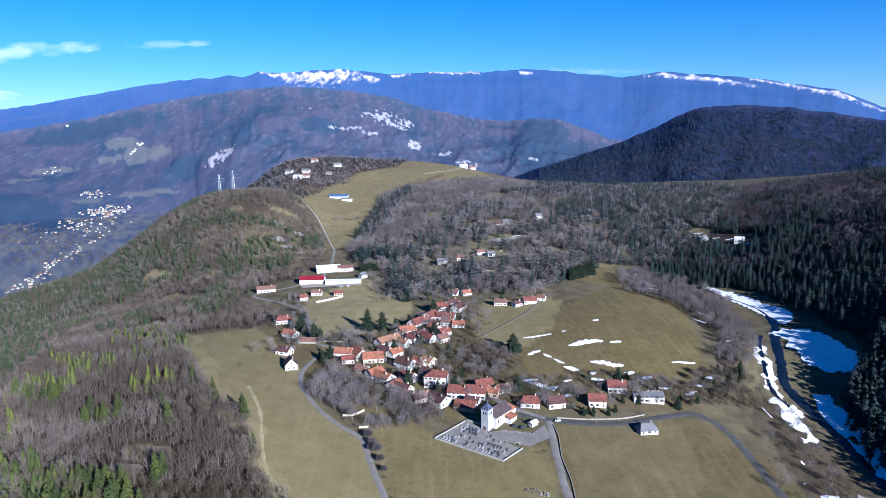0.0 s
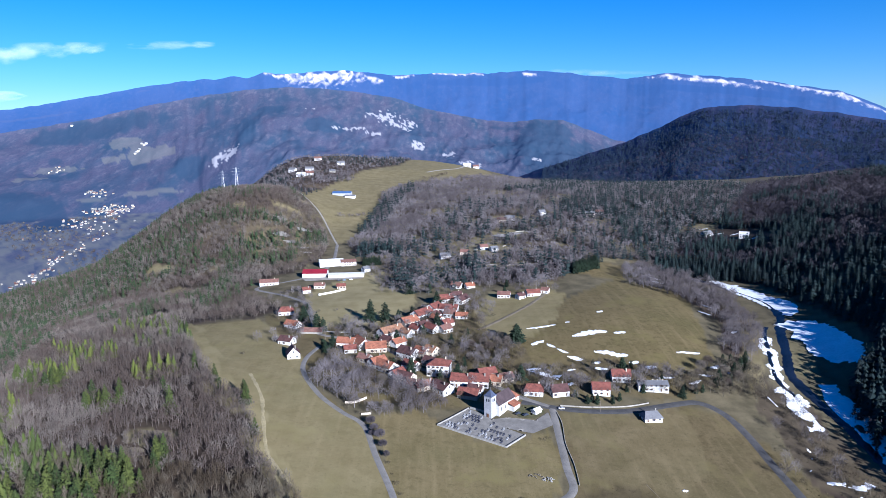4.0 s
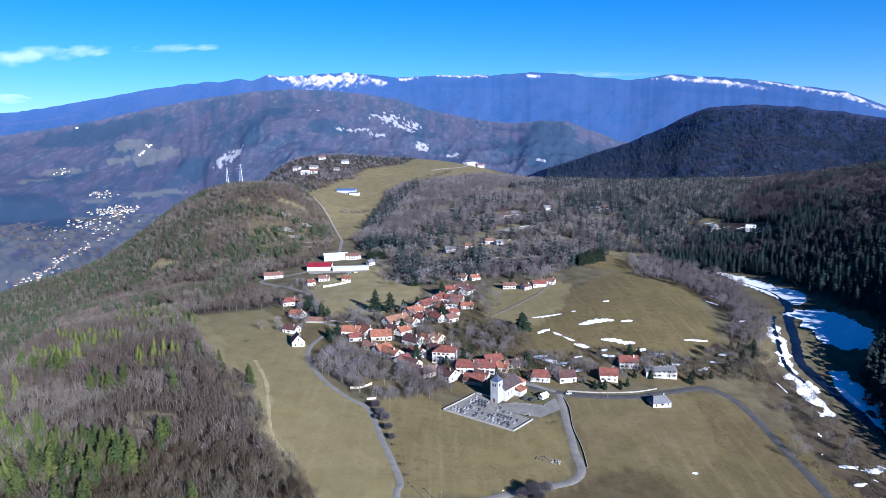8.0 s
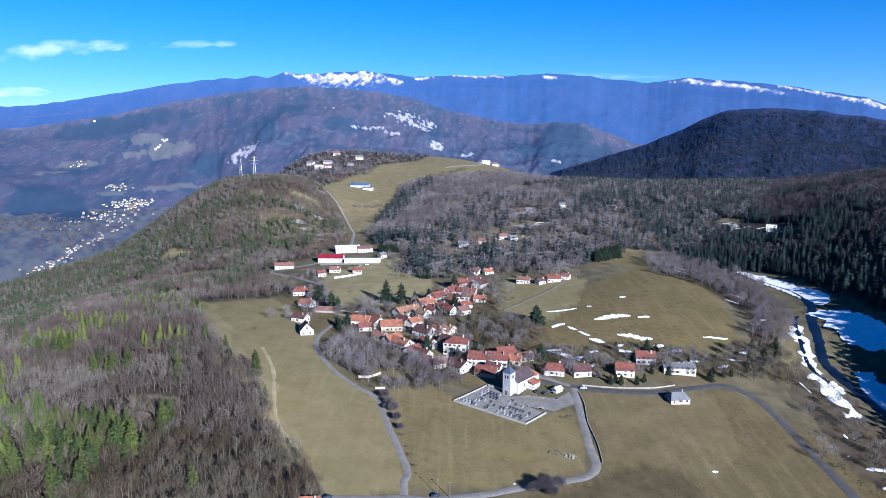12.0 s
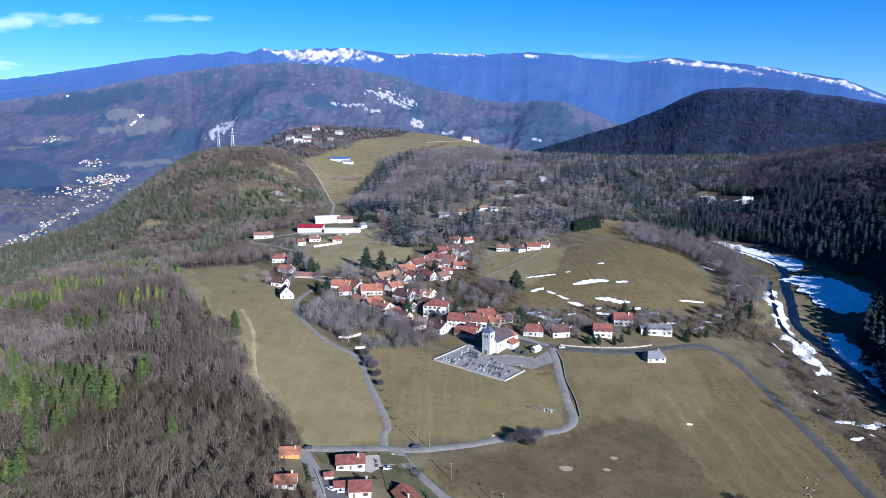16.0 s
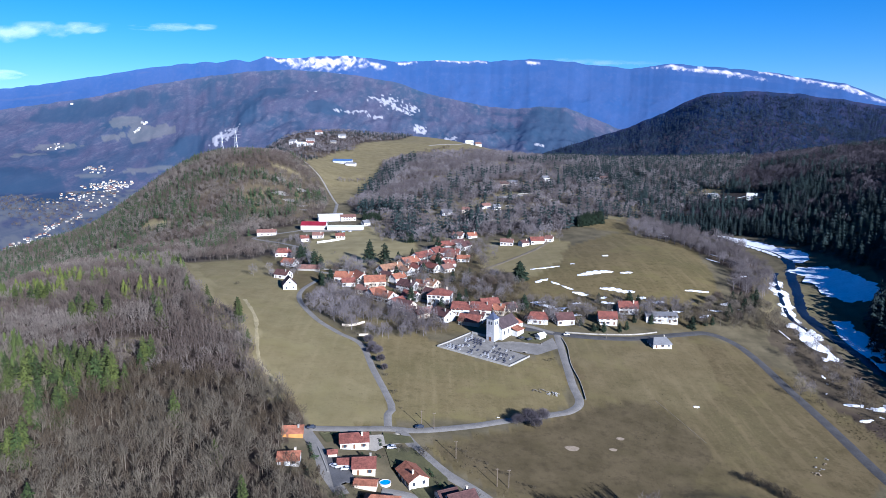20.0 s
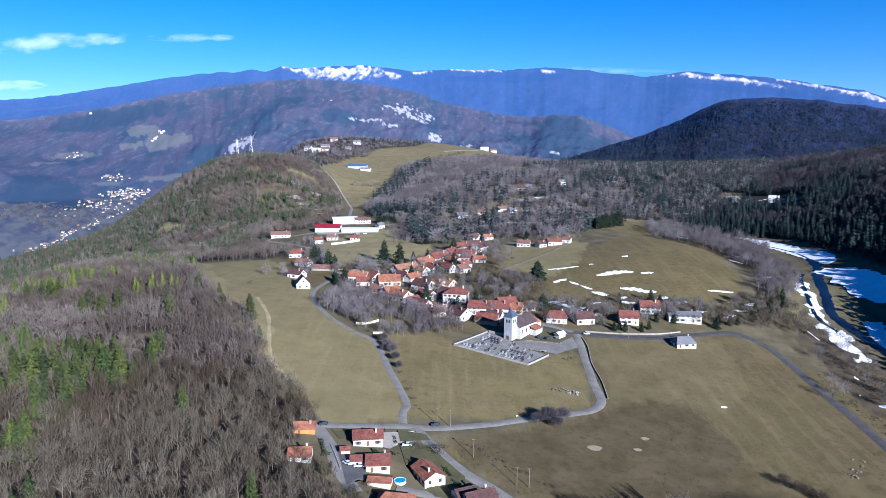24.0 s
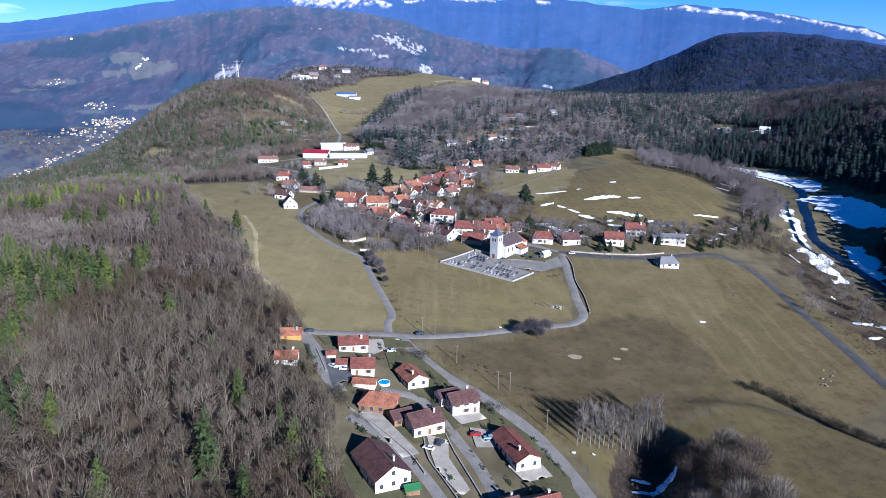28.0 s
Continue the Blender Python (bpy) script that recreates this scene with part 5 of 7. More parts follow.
def church(x, y, turn):
    """Square bell tower with a slate pyramid, a nave and a lower apse, in pale render."""
    z0 = g(x, y)
    ob = tagged(new("church"), "white village church with a square bell tower and slate cap", "church")
    ob.matrix_basis = pose(x, y, z0, 0, 0, turn)
    bm = bmesh.new()
    box(bm, -2.9, 2.9, -2.9, 2.9, -2, 14.5)
    box(bm, -3.05, 3.05, -3.05, 3.05, 10.2, 10.5)
    box(bm, -3.15, 3.15, -3.15, 3.15, 14.5, 14.9)
    part("tower", bm, "grey_render", ob)
    bm = bmesh.new()
    solid(bm, [[(a * s, b * s, z) for a, b in ((-1, -1), (1, -1), (1, 1), (-1, 1))] for s, z in ((3.4, 14.9), (2.2, 16.0), (0.06, 19.0))])
    part("spire", bm, "slate", ob, "dark slate pyramid spire")
    bm = bmesh.new()
    box(bm, -0.06, 0.06, -0.06, 0.06, 18.8, 20.6), box(bm, -0.5, 0.5, -0.05, 0.05, 19.8, 19.95)
    part("cross", bm, "steel", ob)
    for k in range(4):
        for s in (-0.9, 0.9):
            bm = bmesh.new()
            arch = [(s + 0.5 * math.cos(a), -2.95, 12.6 + 0.5 * math.sin(a)) for a in np.linspace(0, math.pi, 7)] + [(s - 0.5, -2.95, 11), (s + 0.5, -2.95, 11)]
            solid(bm, [arch, [(u, v + 0.1, w) for u, v, w in arch]])
            o = part("bell_opening", bm, "glass", ob, "dark arched bell opening")
            o.matrix_basis = pose(0, 0, 0, 0, 0, 90 * k)
    ny, l, w, h, rise = 2.9, 20, 11, 8.0, 5.0
    bm = bmesh.new()
    ring = lambda yy: [(-w / 2, yy, -2), (w / 2, yy, -2), (w / 2, yy, h), (0, yy, h + rise), (-w / 2, yy, h)]  # noqa: E731
    solid(bm, [ring(ny), ring(ny + l)])
    part("nave", bm, "white", ob)
    bm = bmesh.new()
    roof_slab(bm, l, w, h, rise, 0.5, 0.25, 0)
    for v in bm.verts:
        v.co.x, v.co.y = -v.co.y, v.co.x + ny + l / 2
    part("nave_roof", bm, "dark_tiles", ob)
    bm = bmesh.new()
    box(bm, -4.2, 4.2, ny + l, ny + l + 8, -2, 6)
    part("apse", bm, "white", ob)
    bm = bmesh.new()
    roof_slab(bm, 8, 8.4, 6, 3.2, 0.4, 0.25, 3.5)
    for v in bm.verts:
        v.co.x, v.co.y = -v.co.y, v.co.x + ny + l + 4
    part("apse_roof", bm, "tile_orange", ob)
    bm = bmesh.new()
    box(bm, w / 2, w / 2 + 5, ny + l - 9, ny + l - 1, -2, 4.4)
    part("sacristy", bm, "white", ob)
    bm = bmesh.new()
    solid(bm, [[(w / 2, yy, 6.2), (w / 2 + 5.5, yy, 4.4), (w / 2 + 5.5, yy, 4.65), (w / 2, yy, 6.45)] for yy in (ny + l - 9.4, ny + l - 0.6)])
    part("sacristy_roof", bm, "tile_orange", ob)
    for side in (-1, 1):
        for k in range(4):
            bm = bmesh.new()
            yy = ny + 3 + k * 4.6
            arch = [(side * (w / 2 + 0.04), yy + 0.55 * math.cos(a), 5.4 + 0.55 * math.sin(a)) for a in np.linspace(0, math.pi, 7)] + [(side * (w / 2 + 0.04), yy - 0.55, 3), (side * (w / 2 + 0.04), yy + 0.55, 3)]
            solid(bm, [arch, [(u - side * 0.12, v, q) for u, v, q in arch]])
            part("arched_window", bm, "glass", ob)
    bm = bmesh.new()
    box(bm, -0.9, 0.9, -3.02, -2.85, -0.2, 2.6, 0.03)
    part("door", bm, "shutter", ob)


church(36, 437, -38)


def cemetery():
    """A walled yard with rows of graves."""
    corners = [(0, 424), (43, 398), (57, 412), (22, 447)]
    gap = [(0, 424, 43, 398), (43, 398, 57, 412), (22, 447, 0, 424)]
    for x0, y0, x1, y1 in gap:
        n = max(2, int(math.hypot(x1 - x0, y1 - y0) / 4))
        bm = bmesh.new()
        d = Vector((x1 - x0, y1 - y0, 0)).normalized()
        s = Vector((-d.y, d.x, 0)) * 0.25
        rings = []
        for i in range(n + 1):
            px, py = x0 + (x1 - x0) * i / n, y0 + (y1 - y0) * i / n
            z = g(px, py)
            rings.append([(px - s.x, py - s.y, z - 0.6), (px + s.x, py + s.y, z - 0.6), (px + s.x, py + s.y, z + 1.05), (px - s.x, py - s.y, z + 1.05)])
        solid(bm, rings)
        ob = part("cemetery_wall", bm, "concrete")
        tagged(ob, "low pale wall of the cemetery", "wall", "cemetery walls")
    rng = random.Random(5)
    protos = []
    for k in range(4):
        e = tagged(new("grave"), ("pale stone grave with a headstone", "dark polished stone grave with a headstone")[k > 1], "grave", "graves in the cemetery")
        mat = ("grave", "dark_grave")[k > 1]
        bm = bmesh.new()
        box(bm, -0.55, 0.55, -1.1, 1.1, -0.3, 0.32, 0.04)
        part("slab", bm, mat, e)
        bm = bmesh.new()
        hh = (1.1, 0.9, 1.3, 1.0)[k]
        solid(bm, [[(-0.5, y, 0.2), (0.5, y, 0.2), (0.5, y, hh - 0.2), (0.25, y, hh), (-0.25, y, hh), (-0.5, y, hh - 0.2)] for y in (1.0, 1.2)])
        part("headstone", bm, mat, e)
        protos.append(e)
    u, v = Vector((43, -26)).normalized(), Vector((22, 23)).normalized()
    first = {}
    for r in range(9):
        for c in range(20):
            px, py = 2.5 + u.x * c * 2.25 + v.x * (2 + r * 3.0), 424 + u.y * c * 2.25 + v.y * (2 + r * 3.0)
            if rng.random() < 0.48 or not inside(np.array([px]), np.array([py]), [(3, 424), (42, 401), (54, 412), (42, 420), (30, 436), (21, 443)])[0] or c == 10 or r == 4:
                continue
            k = rng.randrange(4)
            m = pose(px, py, g(px, py) + 0.3, 0, 0, math.degrees(math.atan2(u.y, u.x)) + rng.uniform(-3, 3))
            if k not in first:
                first[k] = True
                protos[k].matrix_basis = m
            else:
                copy_thing(protos[k], m)


cemetery()


# ---------------------------------------------------------------- trees
def tube(vs, fs, a, b, ra, rb, n=4):
    """A tapered limb between two points, onto lists of vertices and triangles."""
    a, b = np.array(a, float), np.array(b, float)
    d = (b - a) / max(np.linalg.norm(b - a), 1e-6)
    p = np.cross(d, (0.3, 0.5, 0.81))
    p /= np.linalg.norm(p)
    q = np.cross(d, p)
    k = len(vs)
    for c, r in ((a, ra), (b, rb)):
        for i in range(n):
            w = 2 * math.pi * i / n
            vs.append(c + r * (math.cos(w) * p + math.sin(w) * q))
    for i in range(n):
        j = (i + 1) % n
        fs.append((k + i, k + j, k + n + j)), fs.append((k + i, k + n + j, k + n + i))


def bare_tree(seed, height=12.0, spread=3.6, limbs=9, twigs=90, thick=0.10, trunk_sides=5, subs=0):
    """A leafless tree: trunk and limbs, and a crown of fine twigs. Returns both as arrays, and the first tree's size is the real one."""
    rng = random.Random(seed)
    tv, tf, cv, cf = [], [], [], []
    fork = height * rng.uniform(0.08, 0.24)
    tip = np.array([rng.uniform(-0.5, 0.5), rng.uniform(-0.5, 0.5), height * 0.8])
    tube(tv, tf, (0, 0, -0.8), (0, 0, fork), 0.015 * height, 0.011 * height, trunk_sides)
    tube(tv, tf, (0, 0, fork), tip, 0.011 * height, 0.003 * height, trunk_sides)
    ends = [((0, 0, fork), tip)]
    for i in range(limbs):
        u = rng.uniform(0.0, 0.8)
        a = np.array([tip[0] * u, tip[1] * u, fork + (tip[2] - fork) * u])
        w = 2 * math.pi * (i / limbs + rng.uniform(-0.1, 0.1))
        reach = spread * (1 - 0.55 * u) * rng.uniform(0.6, 1.0)
        b = a + (0.8 * reach * math.cos(w), 0.8 * reach * math.sin(w), height * rng.uniform(0.22, 0.46) * (1 - 0.45 * u))
        tube(tv, tf, a, b, 0.0048 * height, 0.0015 * height, 3)
        ends.append((a, b))
    for a, b in ends[1:] if subs else ():
        for _ in range(subs):
            p = np.array(a) + (np.array(b) - np.array(a)) * rng.uniform(0.45, 1.0)
            d = (np.array(b) - np.array(a)) * 0.35 + np.array([rng.uniform(-1, 1), rng.uniform(-1, 1), rng.uniform(-0.1, 0.9)]) * 0.35 * spread
            tube(tv, tf, p, p + d, 0.0035 * height, 0.0012 * height, 3)
            ends.append((p, p + d))
    for _ in range(twigs):
        a, b = ends[rng.randrange(limbs + 1 if subs and rng.random() < 0.85 else 0, len(ends))]
        u = rng.uniform(0.35, 1.0) if not subs else rng.uniform(0.1, 1.0)
        p = np.array(a) + (np.array(b) - np.array(a)) * u
        out = np.array([p[0], p[1], 0]) / max(math.hypot(p[0], p[1]), 0.3)
        d = out * rng.uniform(0.0, 0.6) + np.array([rng.uniform(-0.6, 0.6), rng.uniform(-0.6, 0.6), rng.uniform(0.1, 1.3)])
        d /= np.linalg.norm(d)
        size = height * (rng.uniform(0.05, 0.12) if subs else rng.uniform(0.07, 0.17))
        s = np.cross(d, (rng.uniform(-1, 1), rng.uniform(-1, 1), rng.uniform(-1, 1)))
        s /= max(np.linalg.norm(s), 1e-3)
        k = len(cv)
        cv.extend([p - s * thick, p + s * thick, p + d * size])
        cf.append((k, k + 1, k + 2))
    return (np.array(tv), np.array(tf)), (np.array(cv), np.array(cf))


def conifer(seed, height=16.0, spread=3.0, levels=10, spokes=9, tufts=0):
    """A spruce: trunk, and whorls of drooping branch fans that narrow to the tip, with an uneven outline."""
    rng = random.Random(seed)
    tv, tf, cv, cf = [], [], [], []
    tube(tv, tf, (0, 0, -0.8), (0, 0, height * 0.9), 0.014 * height, 0.003 * height, 5)
    for l in range(levels):
        u = l / (levels - 1)
        z = height * (0.10 + 0.86 * u)
        r = (spread * (1 - u) ** 0.68 + 0.07 * spread) * rng.uniform(0.82, 1.1)
        off = rng.uniform(0, 6.28)
        for s in range(spokes):
            w = off + 2 * math.pi * (s + rng.uniform(-0.25, 0.25)) / spokes
            rr = r * rng.uniform(0.55, 1.15)
            half = math.pi / spokes * (rng.uniform(0.45, 0.9) if spokes > 11 else rng.uniform(0.7, 1.35))
            z = height * (0.10 + 0.86 * u) + rng.uniform(-0.02, 0.02) * height
            top = (0, 0, z + 0.09 * height)
            drop = rr * rng.uniform(0.1, 0.5)
            e = [(0.72 * rr * math.cos(w + q), 0.72 * rr * math.sin(w + q), z - 0.4 * drop) for q in (-half, half)]
            tip = (rr * math.cos(w), rr * math.sin(w), z - drop)
            if tufts:
                for _ in range(tufts):
                    q, size = rng.uniform(0.3, 1.0), rr * rng.uniform(0.2, 0.36) + 0.25
                    p = np.array([q * rr * math.cos(w), q * rr * math.sin(w), z - q * drop + rng.uniform(-0.2, 0.2)])
                    d = np.array([math.cos(w + rng.uniform(-0.9, 0.9)), math.sin(w + rng.uniform(-0.9, 0.9)), rng.uniform(-0.9, 0.3)]) * size
                    o = np.cross(d, (rng.uniform(-0.5, 0.5), rng.uniform(-0.5, 0.5), 1.0)) * 0.45
                    k = len(cv)
                    cv.extend([p - o, p + o, p + d + o * 0.5, p + d * 1.1 - o * 0.4])
                    cf.append((k, k + 1, k + 2)), cf.append((k, k + 2, k + 3))
                continue
            k = len(cv)
            cv.extend([top, e[0], tip, e[1]])
            cf.append((k, k + 1, k + 2)), cf.append((k, k + 2, k + 3))
    return (np.array(tv), np.array(tf)), (np.array(cv), np.array(cf))


def hazy_tree(seed, height=10.0, spread=4.2, twigs=70, thick=0.2):
    """A leafless tree seen from afar: trunk, a few limbs and a rounded cloud of rising twigs."""
    rng = random.Random(seed)
    tv, tf, cv, cf = [], [], [], []
    tube(tv, tf, (0, 0, -0.8), (0, 0, height * 0.7), 0.016 * height, 0.005 * height, 3)
    for i in range(3):
        w = 2.1 * i + rng.uniform(0, 1)
        tube(tv, tf, (0, 0, height * rng.uniform(0.15, 0.4)), (0.6 * spread * math.cos(w), 0.6 * spread * math.sin(w), height * rng.uniform(0.6, 0.85)), 0.009 * height, 0.003 * height, 3)
    lean = np.array([rng.uniform(-0.3, 0.3), rng.uniform(-0.3, 0.3), 0.0])
    for _ in range(twigs):
        d = np.array([rng.gauss(0, 1), rng.gauss(0, 1), rng.gauss(0.15, 1)])
        d /= max(np.linalg.norm(d), 1e-3)
        r = rng.random() ** 0.45
        p = np.array([0, 0, height * 0.58]) + lean + d * r * np.array([spread, spread, height * 0.38]) * rng.uniform(0.8, 1.1)
        up = d * 0.6 + np.array([rng.uniform(-0.4, 0.4), rng.uniform(-0.4, 0.4), rng.uniform(0.3, 1.0)])
        up *= height * rng.uniform(0.08, 0.17) / np.linalg.norm(up)
        side = np.cross(up, (rng.uniform(-1, 1), rng.uniform(-1, 1), rng.uniform(-0.3, 0.3)))
        side *= thick / max(np.linalg.norm(side), 1e-3)
        k = len(cv)
        cv.extend([p - side, p + side, p + up])
        cf.append((k, k + 1, k + 2))
    return (np.array(tv), np.array(tf)), (np.array(cv), np.array(cf))


def joined(a, b):
    """Trunk and crown in one: vertices, triangles, and how much each vertex takes on the crown's own colour."""
    share = np.concatenate([np.zeros(len(a[0])), np.ones(len(b[0]))])
    return np.concatenate([a[0], b[0]]), np.concatenate([a[1], b[1] + len(a[0])]), share


def planted(name, protos, spots, mat, label, category, level=None):
    """Many trees in one mesh: (x, y, size, turn, tint) each, taken from a few protos by turns."""
    vs, fs, ts, k = [], [], [], 0
    for i, (v, f, share) in enumerate(protos):
        mine = spots[i::len(protos)]
        if not len(mine):
            continue
        c, s = np.cos(mine[:, 3])[:, None], np.sin(mine[:, 3])[:, None]
        size, wide = mine[:, 2][:, None], (mine[:, 2] * (0.85 + 0.3 * ((mine[:, 3] * 7.1) % 1)))[:, None]
        x = (v[None, :, 0] * c - v[None, :, 1] * s) * wide + mine[:, 0][:, None]
        y = (v[None, :, 0] * s + v[None, :, 1] * c) * wide + mine[:, 1][:, None]
        z = v[None, :, 2] * size + (ground(mine[:, 0], mine[:, 1])[:, None] if level is None else level[i] if isinstance(level, list) else level)
        vs.append(np.stack([x, y, z], -1).reshape(-1, 3))
        fs.append((f[None] + (np.arange(len(mine)) * len(v))[:, None, None] + k).reshape(-1, 3))
        ts.append(np.clip(mine[:, 4][:, None] * (0.35 + 0.65 * share[None]) + 0.3 * share[None], 0, 1).ravel())
        k += len(mine) * len(v)
    ob = mesh_arrays(name, np.concatenate(vs), np.concatenate(fs), mat, attrs=[("tint", "FLOAT", np.concatenate(ts))])
    return tagged(ob, label, category, kind="stuff")


def scatter(poly, spacing, seed, lo=0.75, hi=1.2, keep=None, thin=0.0):
    """Jittered spots over a polygon of the plan: x, y, size, turn, tint."""
    rng = np.random.default_rng(seed)
    p0, p1 = np.min(poly, 0), np.max(poly, 0)
    x, y = np.meshgrid(np.arange(p0[0], p1[0], spacing), np.arange(p0[1], p1[1], spacing))
    x, y = x.ravel() + rng.uniform(-0.55, 0.55, x.size) * spacing, y.ravel() + rng.uniform(-0.55, 0.55, x.size) * spacing
    ok = inside(x, y, poly) & (rng.random(x.size) >= thin)
    ok &= np.all([((x - cx) / (1.3 if r > 10 else 2.4)) ** 2 + (y - cy) ** 2 > r**2 for cx, cy, r in CLEARINGS], 0)
    if keep is not None:
        ok &= keep(x, y, rng)
    x, y = x[ok], y[ok]
    return np.stack([x, y, rng.uniform(lo, hi, x.size), rng.uniform(0, 6.28, x.size), np.clip(2.2 * (patchy(x, y, 16, 9.1) - 0.5) + rng.normal(0.45, 0.35, x.size), 0, 1)], -1)


BARE_NEAR = [joined(*bare_tree(i, 10.5, 3.3, 8, 300, 0.042, 3)) for i in range(4)] + [joined(*hazy_tree(170 + i, 10.0, 3.4, 250, 0.075)) for i in range(4)]
BARE_BACK = [joined(*bare_tree(10 + i, 10.5, 3.5, 4, 125, 0.075, 3)) for i in range(2)] + [joined(*hazy_tree(180 + i, 10.0, 3.6, 110, 0.15)) for i in range(4)]
BARE_MID = [joined(*hazy_tree(20 + i, 9.5, 4.0, 74, 0.24)) for i in range(6)]
BARE_FAR = [joined(*hazy_tree(30 + i, 9.0, 4.3, 46, 0.46)) for i in range(6)]
HAZY_VILLAGE = [joined(*hazy_tree(150 + i, 10.5, 3.8, 210, 0.10)) for i in range(5)]
SCRUB_NEAR = [joined(*bare_tree(46 + i, 3.2, 2.2, 4, 70, 0.05, 3)) for i in range(4)]
SCRUB_FAR = [joined(*hazy_tree(56 + i, 4.0, 3.4, 26, 0.40)) for i in range(4)]
FIR_NEAR = [joined(*conifer(i, 14, 4.0, 12, 10)) for i in range(4)]
FIR_MID = [joined(*conifer(10 + i, 13, 4.0, 6, 7)) for i in range(4)]
FIR_FAR = [joined(*conifer(15 + i, 13, 4.2, 5, 6)) for i in range(3)]

SPRUCE_STANDS = ((-162, 254, 6, 8), (-166, 286, 9, 9), (-176, 312, 12, 9), (-180, 338, 9, 9), (-160, 328, 8, 8), (-154, 350, 5, 7), (-198, 316, 10, 11), (-268, 452, 8, 10), (-215, 415, 7, 9), (-140, 205, 6, 9), (-200, 280, 8, 10))
near_bare = scatter(WOOD_NEAR, 4.4, 1, 0.55, 1.25, lambda x, y, r: np.all([(x - cx) ** 2 + (y - cy) ** 2 > (0.8 * sp) ** 2 for cx, cy, _, sp in SPRUCE_STANDS], 0))
near_bare[:, 2] *= 0.7 + 0.6 * patchy(near_bare[:, 0], near_bare[:, 1], 6, 3.9)
front = (near_bare[:, 1] < 345) & (near_bare[:, 0] > -215)
planted("bare_woodland", BARE_NEAR, near_bare[front], "bark", "dense leafless deciduous wood beside the new houses", "woodland")
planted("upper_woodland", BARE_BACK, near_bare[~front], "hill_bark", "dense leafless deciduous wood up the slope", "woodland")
planted("undergrowth", SCRUB_NEAR, scatter(WOOD_NEAR, 4.6, 21, 0.5, 1.3, lambda x, y, r: (y < 345) & (x > -215)), "bark", "brown leafless undergrowth below the bare trees", "undergrowth")
planted("verge_scrub", SCRUB_NEAR, scatter([(-9, 308), (10, 302), (28, 293), (39, 275), (46, 250), (55, 232), (47, 224), (39, 247), (29, 265), (13, 283), (-3, 296)], 3.4, 27, 0.25, 0.75, lambda x, y, r: patchy(x, y, 7, 6.3) + 0.3 * r.random(x.size) > 0.62), "bark", "low leafless scrub on the verge of the estate road", "undergrowth")
# added with the dark litter to deepen the hollow's shade
planted("hollow_scrub", SCRUB_NEAR, scatter([(60, 212), (97, 205), (103, 244), (84, 254), (66, 246)], 3.4, 23, 0.5, 1.1), "bark", "dark leafless scrub added to deepen shade in the hollow", "undergrowth")
planted("woodland_conifers", FIR_NEAR, scatter(WOOD_NEAR, 5.5, 2, 0.6, 1.05, lambda x, y, r: (patchy(x, y, 20, 1.0) > 0.66) & (x < -190) & (y > 290) & (r.random(x.size) < 0.8)), "needles", "green spruces standing among bare trees", "woodland")
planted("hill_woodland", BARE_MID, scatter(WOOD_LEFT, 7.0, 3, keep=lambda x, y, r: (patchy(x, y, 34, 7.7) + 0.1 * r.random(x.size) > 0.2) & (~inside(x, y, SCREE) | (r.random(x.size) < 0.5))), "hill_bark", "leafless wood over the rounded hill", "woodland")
planted("hill_conifers", FIR_MID, scatter(WOOD_LEFT, 7.0, 4, 0.6, 1.1, lambda x, y, r: (patchy(x, y, 34, 2.0) + 0.0009 * (-x - 360) > 0.48) & (r.random(x.size) < 0.8)), "hill_needles", "green pines over the shoulder of the hill", "woodland")
planted("slope_woodland", BARE_FAR, scatter(WOOD_MID, 7.4, 5, 0.45, 1.45, lambda x, y, r: (patchy(x, y, 30, 3.3) + 0.3 * r.random(x.size) > 0.36) & (patchy(x, 2.2 * y, 13, 5.3) > 0.24)), "grey_bark", "leafless scrubby wood behind the village", "woodland")
planted("slope_scrub", SCRUB_FAR, scatter(WOOD_MID, 9.5, 22, 0.5, 1.3), "grey_bark", "grey leafless scrub between the trees of the slope", "undergrowth")
planted("scattered_conifers", FIR_FAR, scatter([(-60, 745), (60, 738), (150, 760), (330, 1000), (330, 1250), (60, 1300), (-60, 1000)], 12, 24, 1.0, 1.6, lambda x, y, r: r.random(x.size) < 0.2 + 0.4 * (patchy(x, y, 20, 8.4) > 0.58)), "slope_needles", "single dark conifers among the scrub", "woodland")
planted("slope_edge_trees", BARE_FAR, scatter([(-114, 1090), (-111, 1340), (-106, 1405), (-75, 1508), (0, 1562), (80, 1565), (60, 1420), (-20, 1250), (-60, 1100)], 10, 25, 0.7, 1.3, lambda x, y, r: patchy(x, y, 24, 2.2) > 0.36), "grey_bark", "leafless wood at the edge of the plateau meadow", "woodland")
planted("village_edge_trees", BARE_MID, scatter([(-60, 745), (-20, 722), (60, 738), (130, 715), (150, 762), (60, 815), (-50, 870), (-95, 880)], 8.5, 18, 0.5, 1.1, lambda x, y, r: patchy(x, y, 22, 4.7) > 0.42), "grey_bark", "leafless trees behind the upper houses", "woodland")
